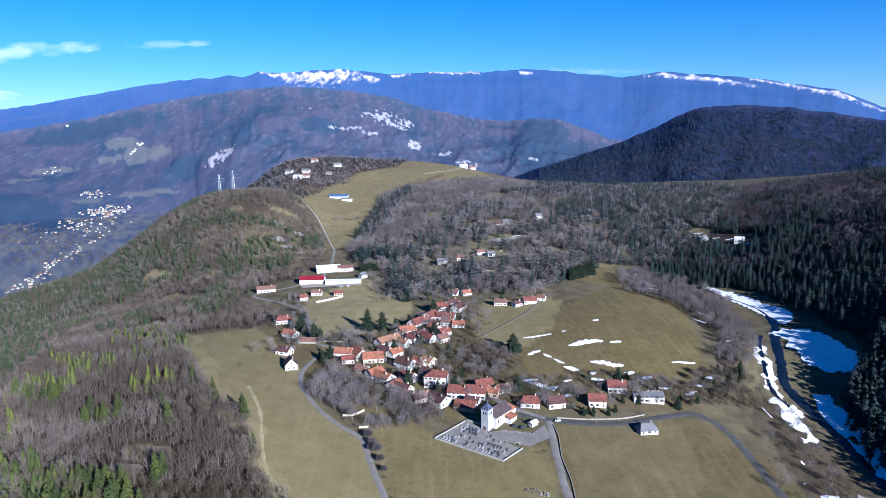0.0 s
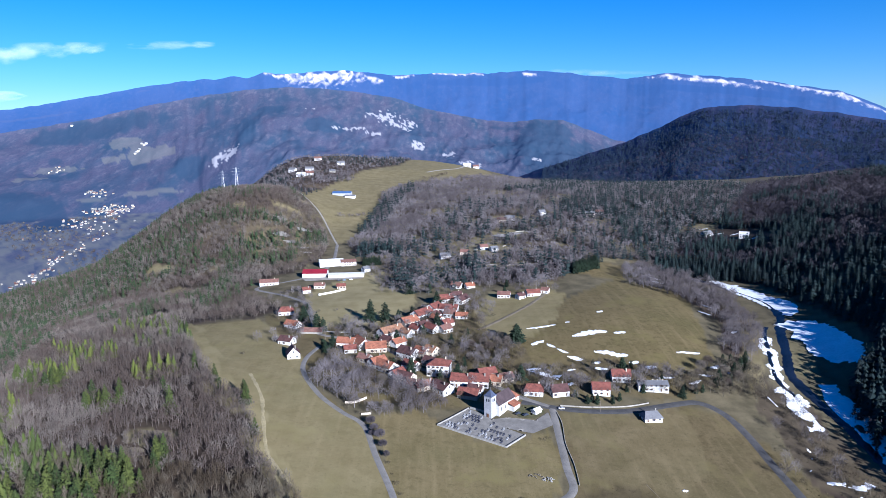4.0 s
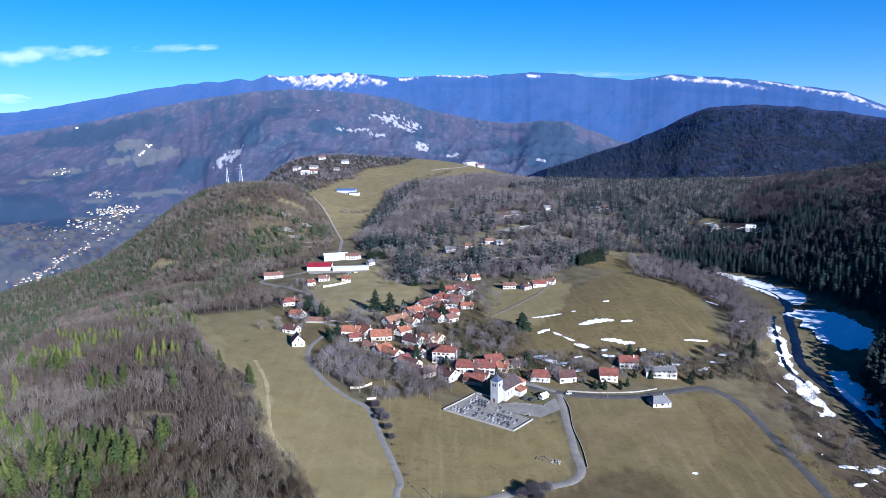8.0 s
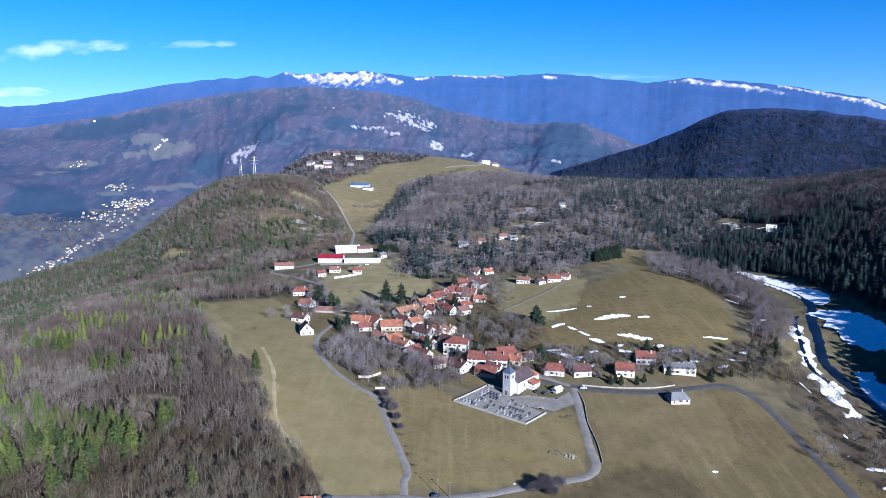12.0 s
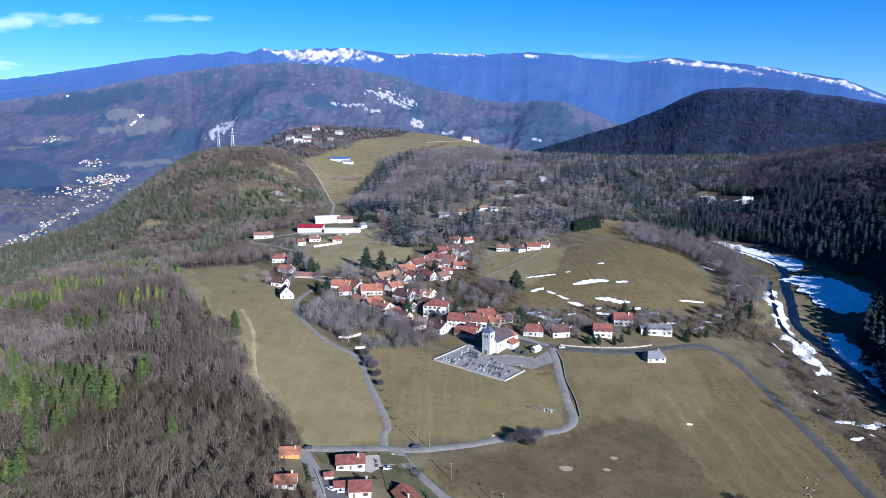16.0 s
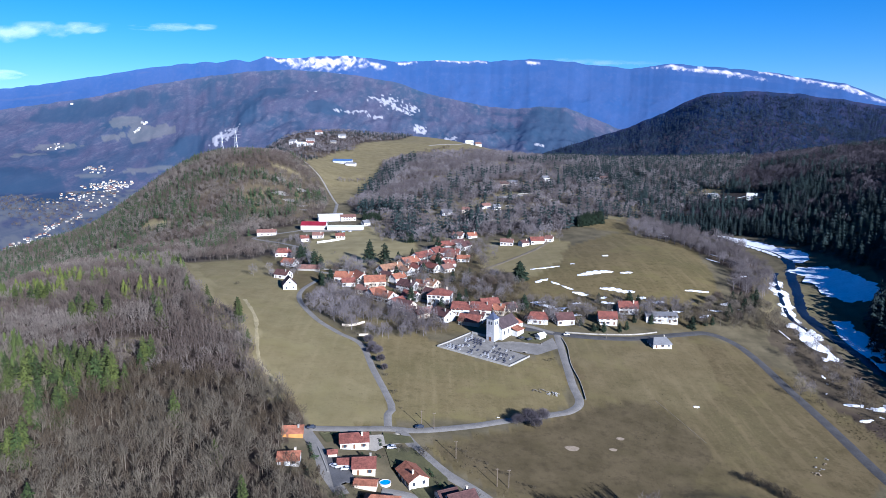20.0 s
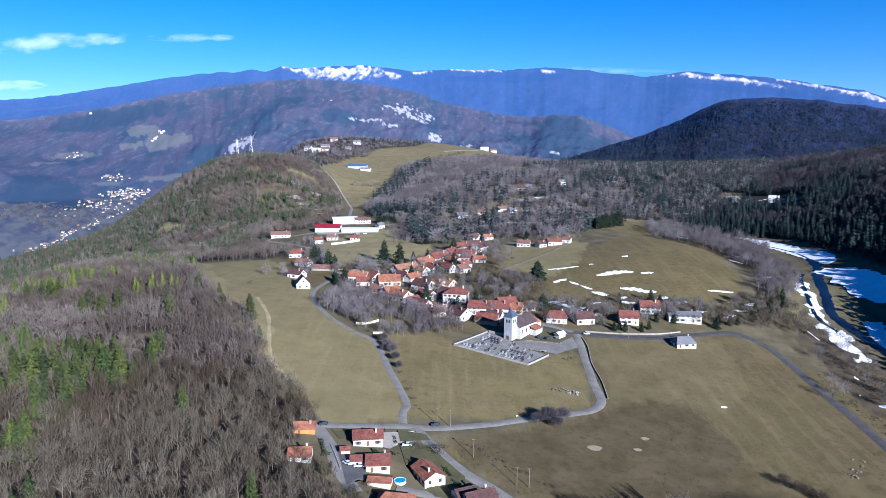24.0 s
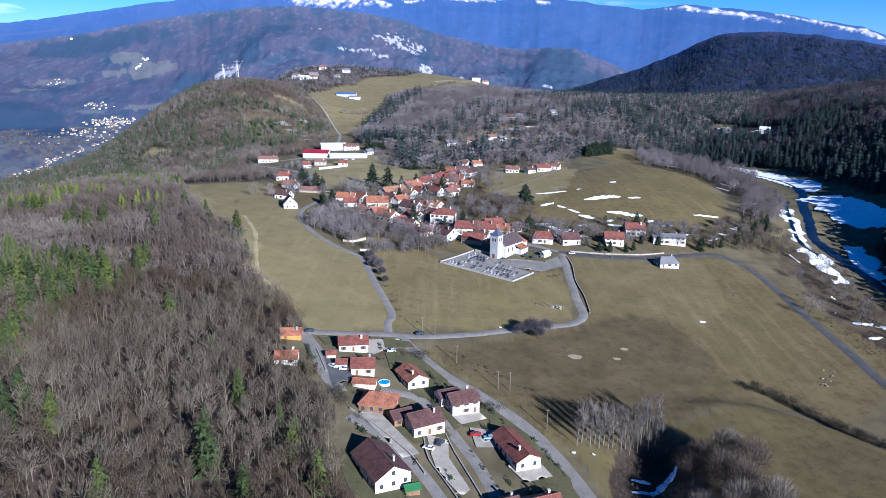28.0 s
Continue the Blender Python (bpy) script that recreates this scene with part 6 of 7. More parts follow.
for name, poly, spacing, share in (("edge_conifers", [(-128, 1100), (-119, 1243), (-99, 1322), (-82, 1384), (-60, 1500), (-30, 1500), (-60, 1380), (-78, 1240), (-96, 1090)], 8.5, 0.5), ("plantation", [(-112, 948), (-58, 952), (-58, 988), (-105, 992)], 6.0, 0.8),
                                   ("upper_conifers", [(-52, 765), (-22, 765), (-20, 880), (-50, 880)], 8.0, 0.5), ("terrace_conifers", [(0, 790), (60, 790), (150, 830), (150, 880), (40, 880), (0, 850)], 11.0, 0.35)):
    planted(name, FIR_FAR, scatter(poly, spacing, len(name), 1.1, 1.7, lambda x, y, r: r.random(x.size) < share), "slope_needles", "dark conifers at the edge of the scrubby wood", "woodland")
for name, pts, protos, mat in (("neck_hedge", [(-176, 1222), (-150, 1230), (-128, 1246), (-108, 1258)], BARE_FAR, "grey_bark"), ("plateau_hedge", [(-28, 1595), (-7, 1607), (16, 1655), (30, 1687)], BARE_FAR, "bark"),
                               ("barn_hedge", [(-214, 1440), (-190, 1432), (-166, 1440)], SCRUB_FAR, "grey_bark"), ("neck_conifers", [(-110, 1129), (-105, 1215), (-102, 1305), (-102, 1398), (-75, 1408), (-45, 1429), (-6, 1482)], FIR_FAR, "slope_needles")):
    row = curve_points(pts, 6.0)
    sway = np.random.default_rng(len(name)).uniform(-3.5, 3.5, row.shape)
    planted(name, protos, np.stack([row[:, 0] + sway[:, 0], row[:, 1] + sway[:, 1], 0.8 + 0.1 * sway[:, 0], np.arange(len(row)) * 1.7, 0.5 + 0.12 * sway[:, 1]], -1), mat, "dark trees in a loose row at the edge of the plateau meadow", "hedge")
planted("barn_trees", BARE_FAR, scatter([(-254, 1465), (-180, 1549), (-194, 1636), (-264, 1549)], 11, 95, 0.9, 1.5), "grey_bark", "dense leafless trees behind the blue barn", "woodland")
track = curve_points([(-160, 1055), (-195, 1181), (-227, 1258), (-268, 1340)], 5.0)
planted("track_hedge", SCRUB_FAR, np.stack([track[:, 0] - 5, track[:, 1], np.linspace(0.6, 1.0, len(track)), np.arange(len(track)) * 1.7, np.full(len(track), 0.6)], -1), "bark", "dark scrub along the hillside track", "undergrowth")
planted("slope_conifers", FIR_FAR, scatter(WOOD_MID, 8, 6, 0.7, 1.35, lambda x, y, r: (patchy(x, y, 34, 5.0) + 0.0026 * (x - 190) > 0.60) & (r.random(x.size) < 0.85)), "slope_needles", "dark conifers scattered through the scrubby wood", "woodland")
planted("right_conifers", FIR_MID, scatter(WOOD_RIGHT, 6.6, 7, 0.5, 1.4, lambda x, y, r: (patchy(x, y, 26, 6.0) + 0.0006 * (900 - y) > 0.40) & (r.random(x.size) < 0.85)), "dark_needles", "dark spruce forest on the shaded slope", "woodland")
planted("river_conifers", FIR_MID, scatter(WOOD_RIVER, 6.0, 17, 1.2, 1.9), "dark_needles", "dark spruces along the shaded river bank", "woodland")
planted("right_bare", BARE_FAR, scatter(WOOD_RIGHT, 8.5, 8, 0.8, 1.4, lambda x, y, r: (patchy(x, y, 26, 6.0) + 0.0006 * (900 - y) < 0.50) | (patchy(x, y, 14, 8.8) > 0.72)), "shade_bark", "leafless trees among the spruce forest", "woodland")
planted("bank_trees", HAZY_VILLAGE, scatter(WOOD_BANK, 6.2, 9, 0.6, 1.35), "grey_bark", "row of leafless trees along the river bank", "woodland")
planted("bank_wood", HAZY_VILLAGE, scatter([(212, 752), (236, 742), (262, 700), (296, 655), (322, 690), (312, 735), (290, 775), (258, 835), (226, 800)], 6.5, 91, 0.6, 1.35, lambda x, y, r: (x < 318 - 0.35 * np.abs(y - 700)) | (y > 740)), "grey_bark", "grey leafless trees between the meadow and the river", "woodland")
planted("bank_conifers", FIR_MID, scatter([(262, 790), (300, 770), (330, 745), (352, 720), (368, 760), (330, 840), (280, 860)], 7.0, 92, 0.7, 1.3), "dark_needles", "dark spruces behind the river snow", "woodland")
planted("river_thicket", HAZY_VILLAGE, scatter([(236, 325), (264, 330), (262, 420), (248, 445), (232, 400)], 8.0, 19, 0.3, 0.8), "bark", "dark leafless thicket between road and river", "woodland")
planted("roadside_trees", HAZY_VILLAGE, scatter(WOOD_ROAD, 6.0, 10, 0.6, 1.1), "bark", "leafless trees beside the valley road", "woodland")
planted("garden_trees", HAZY_VILLAGE, scatter(GARDEN_BELT, 4.8, 11, 0.4, 1.2, lambda x, y, r: patchy(x, y, 9, 2.7) + 0.25 * r.random(x.size) > 0.45), "grey_bark", "leafless orchard and garden trees below the houses", "woodland")
planted("plateau_woodland", BARE_FAR, scatter(WOOD_PLATEAU, 15, 12, 0.6, 1.0), "grey_bark", "leafless wood along the edge of the plateau", "woodland")
planted("plateau_conifers", FIR_FAR, scatter(WOOD_PLATEAU, 13, 13, 0.5, 0.9, lambda x, y, r: patchy(x, y, 40, 1.5) > 0.55), "dark_needles", "dark conifers along the edge of the plateau", "woodland")
VALLEY = [(-560, 1330), (-700, 1250), (-1150, 1350), (-1500, 2300), (-1450, 2650), (-900, 2500), (-700, 2000)]
planted("valley_trees", BARE_FAR, scatter(VALLEY, 22, 14, 0.7, 1.2, lambda x, y, r: patchy(x, y, 60, 4.4) > 0.5), "bark", "leafless trees over the valley floor", "woodland", -100.5)


def clothe(name, surface, n, lo, hi, s0, s1, protos, mat, label, seed, size):
    """Trees over a far slope, by bearing and share of the way down."""
    rng = np.random.default_rng(seed)
    a, s = rng.uniform(lo, hi, n), rng.uniform(s0, s1, n)
    x, y, z = surface(a, s)
    spots = np.stack([x, y, rng.uniform(0.6, 1.2, n) * size, rng.uniform(0, 6.28, n), rng.random(n)], -1)
    k = len(protos)
    order = np.concatenate([np.arange(i, n, k) for i in range(k)])
    heights = z[order]
    planted(name, protos, spots, mat, label, "woodland", [heights[sum(len(z[j::k]) for j in range(i)):][: len(z[i::k])][:, None] for i in range(k)])


FIR_TINY = [joined(*conifer(25 + i, 15, 4.4, 4, 4)) for i in range(3)]
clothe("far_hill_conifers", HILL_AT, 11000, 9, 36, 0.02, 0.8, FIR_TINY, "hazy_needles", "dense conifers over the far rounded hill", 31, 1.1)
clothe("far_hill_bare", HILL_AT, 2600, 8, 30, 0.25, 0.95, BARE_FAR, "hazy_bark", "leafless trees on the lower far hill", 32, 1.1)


def tussock(seed):
    """A low clump of dead grass blades."""
    rng = random.Random(seed)
    vs, fs = [], []
    for _ in range(9):
        w, r = rng.uniform(0, 6.28), rng.uniform(0, 0.35)
        x, y, k = r * math.cos(w), r * math.sin(w), len(vs)
        vs += [(x - 0.12, y, -0.05), (x + 0.12, y + 0.05, -0.05), (x + rng.uniform(-0.4, 0.4), y + rng.uniform(-0.4, 0.4), rng.uniform(0.2, 0.5))]
        fs.append((k, k + 1, k + 2))
    return np.array(vs), np.array(fs), np.ones(len(vs))


TUSSOCKS = [tussock(i) for i in range(4)]
planted("rough_grass", TUSSOCKS, scatter(ROUGH_FIELD, 1.6, 61, 0.25, 0.75, lambda x, y, r: patchy(x, y, 7, 3.1) + 0.3 * r.random(x.size) > 0.8), "dry_grass", "dead tussocks over the rough pasture", "grass")
planted("bank_grass", TUSSOCKS, scatter([(135, 294), (150, 300), (198, 320), (200, 440), (186, 452), (140, 438), (120, 362), (130, 335)], 2.2, 62, 0.25, 0.7, lambda x, y, r: patchy(x, y, 8, 4.1) + 0.3 * r.random(x.size) > 0.85), "dry_grass", "scattered dead tussocks over the meadow", "grass")
planted("river_grass", TUSSOCKS, scatter([(214, 300), (262, 300), (262, 470), (240, 500), (226, 440), (214, 400)], 1.9, 63, 0.5, 1.4, lambda x, y, r: patchy(x, y, 5, 5.1) > 0.5), "dry_grass", "dead reeds and grass between road and river", "grass")


# ---------------------------------------------------------------- single trees, each with trunk and crown
def tree_proto(kind, seed, bark, leaf, *size):
    (tv, tf), (cv, cf) = {"conifer": conifer, "bare": bare_tree, "hazy": hazy_tree}[kind](seed, *size)
    tints = [("tint", "FLOAT", np.full(len(cv), (seed * 0.37) % 1))]
    t = mesh_arrays("trunk", tv, tf, bark, attrs=[("tint", "FLOAT", np.zeros(len(tv)))])
    c = mesh_arrays("crown", cv, cf, leaf, attrs=tints)
    made = [t.data, c.data]
    bpy.data.objects.remove(t), bpy.data.objects.remove(c)
    return made


PROTO = {
    "tall": [tree_proto("bare", 50 + i, "pale_bark", "hill_bark", 16, 3.0, 15, 340, 0.04) for i in range(3)],
    "broad": [tree_proto("hazy", 60 + i, "pale_bark", "hill_bark", 14.0, 5.6, 2900, 0.045) for i in range(3)],
    "garden": [tree_proto("hazy", 70 + i, "bark", "grey_bark", 8.5, 3.2, 240, 0.075) for i in range(4)],
    "thorn": [tree_proto("hazy", 65 + i, "bark", "shade_bark", 11.0, 5.6, 3200, 0.07) for i in range(2)],
    "bush": [tree_proto("hazy", 80 + i, "bark", "hedge", 4, 2.3, 220, 0.06) for i in range(3)],
    "spruce": [tree_proto("conifer", 90 + i, "trunk", "needles", 15, 3.0, 18, 10, 4) for i in range(4)],
    "dark": [tree_proto("conifer", 95 + i, "trunk", "garden_needles", 13, 3.9, 15, 11, 6) for i in range(3)],
    "shrub": [tree_proto("conifer", 105 + i, "trunk", "hill_needles", 2.6, 1.9, 5, 7, 3) for i in range(3)],
    "round": [tree_proto("conifer", 99, "trunk", "garden_needles", 12, 6.0, 16, 14, 6)],
}
WORDS = {"tall": "tall slender leafless tree with pale bark", "thorn": "dark dense leafless tree at the roadside", "broad": "broad leafless tree with a wide grey crown", "garden": "small leafless grey garden tree", "bush": "low leafless brown twiggy bush",
         "spruce": "green spruce standing among bare trees", "dark": "dark green conifer beside the houses", "round": "broad dark conifer in the meadow", "shrub": "dark evergreen shrub beside a house"}


def tree(kind, x, y, size=1.0, group=""):
    rng = random.Random(int(x * 13 + y * 7))
    t, c = PROTO[kind][rng.randrange(len(PROTO[kind]))]
    ob = tagged(new("bush" if kind in ("bush", "shrub") else "conifer" if kind in ("spruce", "dark", "round") else "bare_tree"), WORDS[kind], "bush" if kind in ("bush", "shrub") else "tree", group)
    ob.matrix_basis = pose(x, y, g(x, y), 0, 0, rng.uniform(0, 360)) @ Matrix.Diagonal((size * rng.uniform(0.9, 1.1), size * rng.uniform(0.9, 1.1), size, 1))
    shared("trunk", t, ob)
    shared("crown", c, ob)
    return ob


for i in range(46):
    tree("tall", 52 + i * 0.78 + (i % 3) * 0.5, 242 + (i * 7 % 5) * 2.6 + max(0, i - 26) * 0.5, 0.68 + 0.09 * (i % 5), "row of slender trees")
# trees south of y 205 stand mostly out of view, added to shade the hollow
for x, y, s in ((90, 226, 1.05), (98, 219, 1.15), (104, 234, 1.0), (109, 224, 1.1), (95, 234, 0.9), (101, 212, 1.1), (88, 216, 0.8), (106, 202, 1.15), (97, 203, 1.1), (104, 193, 1.2), (92, 196, 1.1), (99, 186, 1.2), (88, 190, 1.1), (85, 203, 0.9), (94, 180, 1.2)):
    tree("broad", x, y, s, "clump of broad trees")
tree("thorn", 46, 331, 0.75), tree("thorn", 53, 334, 0.65), tree("thorn", 40, 329, 0.55), tree("thorn", 49, 327, 0.55)
HEDGE = [joined(*hazy_tree(160 + i, 3.6, 1.7, 130, 0.07)) for i in range(4)]
line = np.repeat(curve_points([(139, 290), (145, 286), (150, 281), (158, 268), (163, 256), (172, 246), (190, 236)], 1.3), 3, axis=0)
side = np.random.default_rng(81).uniform(-1.8, 1.8, line.shape)
size = np.random.default_rng(82).uniform(0.25, 1.35, len(line))
planted("field_hedge", HEDGE, np.stack([line[:, 0] + side[:, 0], line[:, 1] + 2.5 + side[:, 1], size, np.arange(len(line)) * 1.3, size - 0.4], -1), "hedge", "dark leafless hedge in the ditch below the mound", "hedge")
for x, y, s in ((-63, 634, 1.75), (-49, 635, 1.5), (-32, 737, 0.9), (-27, 736, 0.8), (-7, 738, 0.9), (13, 566, 0.75), (-12, 594, 0.8), (-93, 548, 0.8), (-88, 558, 0.9), (-96, 556, 0.7),
                (122, 508, 0.6), (99, 462, 0.45), (106, 454, 0.5), (124, 454, 0.5), (113, 453, 0.6), (110, 456, 0.5), (130, 458, 0.5), (178, 466, 0.7),
                (215, 492, 0.8), (222, 488, 0.7), (209, 484, 0.6), (152, 508, 0.5)):
    tree("dark", x, y, s, "conifers in the gardens")
tree("round", 69, 566, 1.35)
for x, y, s in ((44, 545, 0.7), (52, 552, 0.75), (58, 541, 0.7), (40, 556, 0.65), (50, 530, 0.6), (60, 558, 0.65), (36, 540, 0.6), (30, 552, 0.6), (-72, 590, 0.55), (-88, 585, 0.5), (-60, 604, 0.55), (-40, 486, 0.5), (-60, 492, 0.55),
                (-74, 502, 0.5), (206, 505, 0.7), (214, 512, 0.75), (222, 500, 0.7), (230, 492, 0.7), (200, 494, 0.6), (218, 482, 0.6)):
    tree("broad", x, y, s, "large trees between the houses")
for i in range(14):
    tree("dark", -96 + (i % 7) * 3.4, 898 + (i // 7) * 5, 0.75 + 0.08 * (i % 4), "small conifer plantation")
for i in range(24):
    tree("dark", 163 + (i % 8) * 4.6, 778 + (i % 8) * 4.2 + (i // 8) * 6, 0.9 + 0.08 * (i % 4), "dark conifer stand by the meadow")
for x, y, s in ((-70, 199, 1.15), (-72, 239, 0.8), (-92, 178, 0.8), (-36, 198, 0.8), (-55, 186, 0.8), (-47, 212, 0.7), (-135, 216, 0.8), (-120, 207, 0.8), (-91, 268, 0.6), (-117, 294, 0.9), (-48, 221, 0.6),
                (-54, 226, 0.6), (-128, 434, 0.9), (-131, 441, 0.8), (-160, 470, 0.7), (-181, 490, 0.8), (-170, 413, 1.0), (-183, 436, 0.8), (-220, 582, 0.8), (-226, 590, 0.7), (-112, 395, 0.6), (-150, 449, 0.6)):
    tree("spruce", x, y, s * 1.3, "spruces in the wood")
rng = random.Random(9)
for cx, cy, n, sp in SPRUCE_STANDS:
    for _ in range(n):
        tree("spruce", cx + rng.uniform(-sp, sp), cy + rng.uniform(-sp, sp), rng.uniform(0.85, 1.3), "spruces in the wood")


def clear_of_houses(x, y):
    return all((x - h.matrix_basis.translation.x) ** 2 + (y - h.matrix_basis.translation.y) ** 2 > 49 for h in HOUSES)


HOUSES = [o for o in scene.objects if o.parent is None and o.type == "EMPTY" and o.get("category") in ("house", "barn", "church", "workshop")]
for x, y, s in ((228, 517, 0.8), (250, 525, 0.85), (231, 502, 0.9), (240, 512, 0.9), (247, 517, 0.75), (236, 521, 0.7), (146, 478, 0.5), (139, 472, 0.45), (151, 471, 0.55), (118, 472, 0.5), (166, 479, 0.5),
                (158, 472, 0.4), (88, 467, 0.45), (196, 475, 0.5), (136, 484, 0.5), (170, 488, 0.45), (92, 474, 0.4), (184, 478, 0.4), (-52, 575, 0.5), (-34, 520, 0.5), (-20, 540, 0.45), (28, 590, 0.5), (-70, 545, 0.5), (4, 600, 0.45)):
    if clear_of_houses(x, y):
        tree("dark", x, y, s, "conifers in the gardens")
for poly, n in (([(38, 505), (66, 512), (70, 550), (48, 575), (24, 570), (20, 530)], 40), ([(-100, 560), (-62, 568), (-50, 600), (-70, 625), (-105, 600)], 26), ([(96, 480), (150, 505), (190, 500), (180, 480), (130, 470)], 30),
                ([(-160, 560), (-140, 600), (-165, 680), (-120, 690), (-105, 640), (-118, 560)], 30), ([(40, 600), (60, 640), (50, 700), (36, 700), (30, 650)], 16), ([(-20, 490), (10, 520), (-10, 560), (-40, 545)], 14),
                ([(60, 455), (100, 455), (112, 480), (70, 485)], 16), ([(-190, 740), (-150, 700), (-130, 730), (-160, 790)], 14), ([(190, 360), (250, 370), (258, 440), (225, 440)], 18), ([(236, 420), (262, 440), (262, 480), (248, 470)], 12),
                ([(45, 470), (66, 475), (70, 500), (50, 505)], 6), ([(-30, 300), (-8, 296), (2, 280), (-14, 292)], 4), ([(0, 256), (10, 250), (26, 258), (14, 268)], 5), ([(-48, 262), (-32, 262), (-28, 240), (-40, 236)], 8)):
    p0, p1 = np.min(poly, 0), np.max(poly, 0)
    done, tries = 0, 0
    while done < n and tries < 900:
        tries += 1
        x, y = rng.uniform(p0[0], p1[0]), rng.uniform(p0[1], p1[1])
        if inside(np.array([x]), np.array([y]), poly)[0] and clear_of_houses(x, y):
            done += 1
            tree("garden" if y > 320 and rng.random() < 0.8 else "bush", x, y, rng.uniform(0.7, 1.4), "garden trees and bushes")
for poly, n in (([(-70, 570), (-20, 560), (30, 630), (40, 700), (10, 720), (-40, 640)], 40), ([(-60, 500), (0, 460), (60, 470), (60, 500), (10, 560), (-50, 560)], 40), ([(60, 455), (190, 470), (200, 500), (120, 515), (60, 500)], 30),
                ([(-160, 640), (-110, 590), (-80, 600), (-90, 680), (-140, 720)], 14), ([(30, 720), (120, 690), (140, 710), (60, 760)], 18)):
    p0, p1 = np.min(poly, 0), np.max(poly, 0)
    done, tries = 0, 0
    while done < n and tries < 900:
        tries += 1
        x, y = rng.uniform(p0[0], p1[0]), rng.uniform(p0[1], p1[1])
        if inside(np.array([x]), np.array([y]), poly)[0] and clear_of_houses(x, y):
            done += 1
            tree("dark" if rng.random() < 0.07 else "garden", x, y, rng.uniform(0.45, 0.8) if rng.random() < 0.4 else rng.uniform(0.9, 1.35), "trees between the houses")
for i, (x, y) in enumerate(curve_points([(-20, 335), (-33, 382), (-44, 421), (-62, 440)], 9)):
    tree("bush", x + 1.5, y, (0.35 if y < 385 else 0.7) + 0.2 * (i % 3), "bushes along the lane")
spots = scatter([(-90, 560), (-60, 500), (-20, 455), (60, 465), (190, 468), (205, 500), (150, 515), (75, 510), (70, 560), (45, 600), (45, 700), (20, 722), (-20, 650), (-60, 600)], 7.5, 71, 0.4, 0.85)
HOUSE_AT = np.array([h.matrix_basis.translation[:2] for h in HOUSES])
spots = spots[np.min((spots[:, :1] - HOUSE_AT[None, :, 0]) ** 2 + (spots[:, 1:2] - HOUSE_AT[None, :, 1]) ** 2, 1) > 64]
planted("orchard_trees", HAZY_VILLAGE, spots, "bark", "leafless fruit trees crowding the village gardens", "woodland")
for x, y, size in ((-46, 420, 0.55), (-43, 411, 0.5), (-39, 402, 0.6), (-36, 391, 0.5), (-33, 380, 0.4), (-44, 405, 0.35)):
    tree("thorn", x + 2.5, y, size, "bushes along the lane")
tree("bush", -157, 533, 0.8), tree("bush", 68, 405, 0.7), tree("bush", 72, 407, 0.6), tree("bush", -58, 657, 1.0), tree("bush", -91, 615, 0.9)
for i in range(14):
    tree("bush", 6 + i * 3.2, 302 - i * 2.5 + (i % 3), 0.3 + 0.1 * (i % 3), "scrub along the roadside bank")


# evergreen hedges and shrubs round the new houses
for line, step, size in (([(-33, 309), (-28, 303), (-26, 297)], 1.6, 0.6), ([(-20, 285), (-15, 282), (-3, 281)], 1.7, 0.7), ([(-3, 279), (2, 268), (1, 262)], 1.6, 0.9), ([(-1, 262), (-2, 256), (0, 252)], 1.4, 1.3),
                         ([(14, 266), (21, 259), (26, 251)], 1.6, 0.7), ([(17, 248), (20, 243), (24, 243)], 1.5, 1.1), ([(36, 244), (41, 232), (45, 220)], 1.8, 0.6), ([(-50, 303), (-47, 300)], 1.5, 0.6),
                         ([(-30, 259), (-36, 256), (-41, 258)], 1.5, 0.8), ([(-20, 228), (-28, 236), (-32, 240)], 1.7, 0.8), ([(-7, 222), (-10, 208), (-8, 200)], 1.8, 0.9), ([(8, 204), (5, 212), (3, 218)], 1.9, 0.6),
                         ([(24, 218), (27, 212), (38, 212)], 1.7, 0.8), ([(12, 232), (16, 222), (20, 214)], 2.0, 0.5), ([(-56, 271), (-54, 282), (-58, 292)], 2.0, 0.9), ([(-35, 290), (-30, 287), (-24, 289)], 1.7, 0.6)):
    for i, (x, y) in enumerate(curve_points(line, step)):
        if i % 5 != 3:
            tree("shrub" if i % 2 else "bush", x + rng.uniform(-0.6, 0.6), y + rng.uniform(-0.6, 0.6), (1.0 if i % 2 else 0.42) * size * rng.uniform(0.6, 1.25), "shrubs round the new houses")


# ---------------------------------------------------------------- poles, cars, pool and other small things
def pole(x, y, h=8.5):
    ob = tagged(new("utility_pole"), "weathered wooden utility pole with a short crossarm", "pole", "roadside poles")
    ob.matrix_basis = pose(x, y, g(x, y))
    bm = bmesh.new()
    solid(bm, [[(r * math.cos(a), r * math.sin(a), z) for a in np.linspace(0, 2 * math.pi, 9)[:-1]] for r, z in ((0.17, -0.8), (0.15, h * 0.5), (0.11, h))])
    part("post", bm, "timber", ob)
    bm = bmesh.new()
    box(bm, -0.7, 0.7, -0.06, 0.06, h - 0.5, h - 0.36, 0.01)
    arm = part("crossarm", bm, "timber", ob)
    for dx in (-0.6, 0.0, 0.6):
        bm = bmesh.new()
        solid(bm, [[(dx + r * math.cos(a), r * math.sin(a), z) for a in np.linspace(0, 2 * math.pi, 7)[:-1]] for r, z in ((0.05, h - 0.36), (0.08, h - 0.26), (0.04, h - 0.16))])
        part("insulator", bm, "concrete", arm)


for x, y in ((-8, 319), (-2, 318), (8, 294), (25, 276), (30, 276), (42, 251), (112, 441), (-97, 575)):
    pole(x, y)


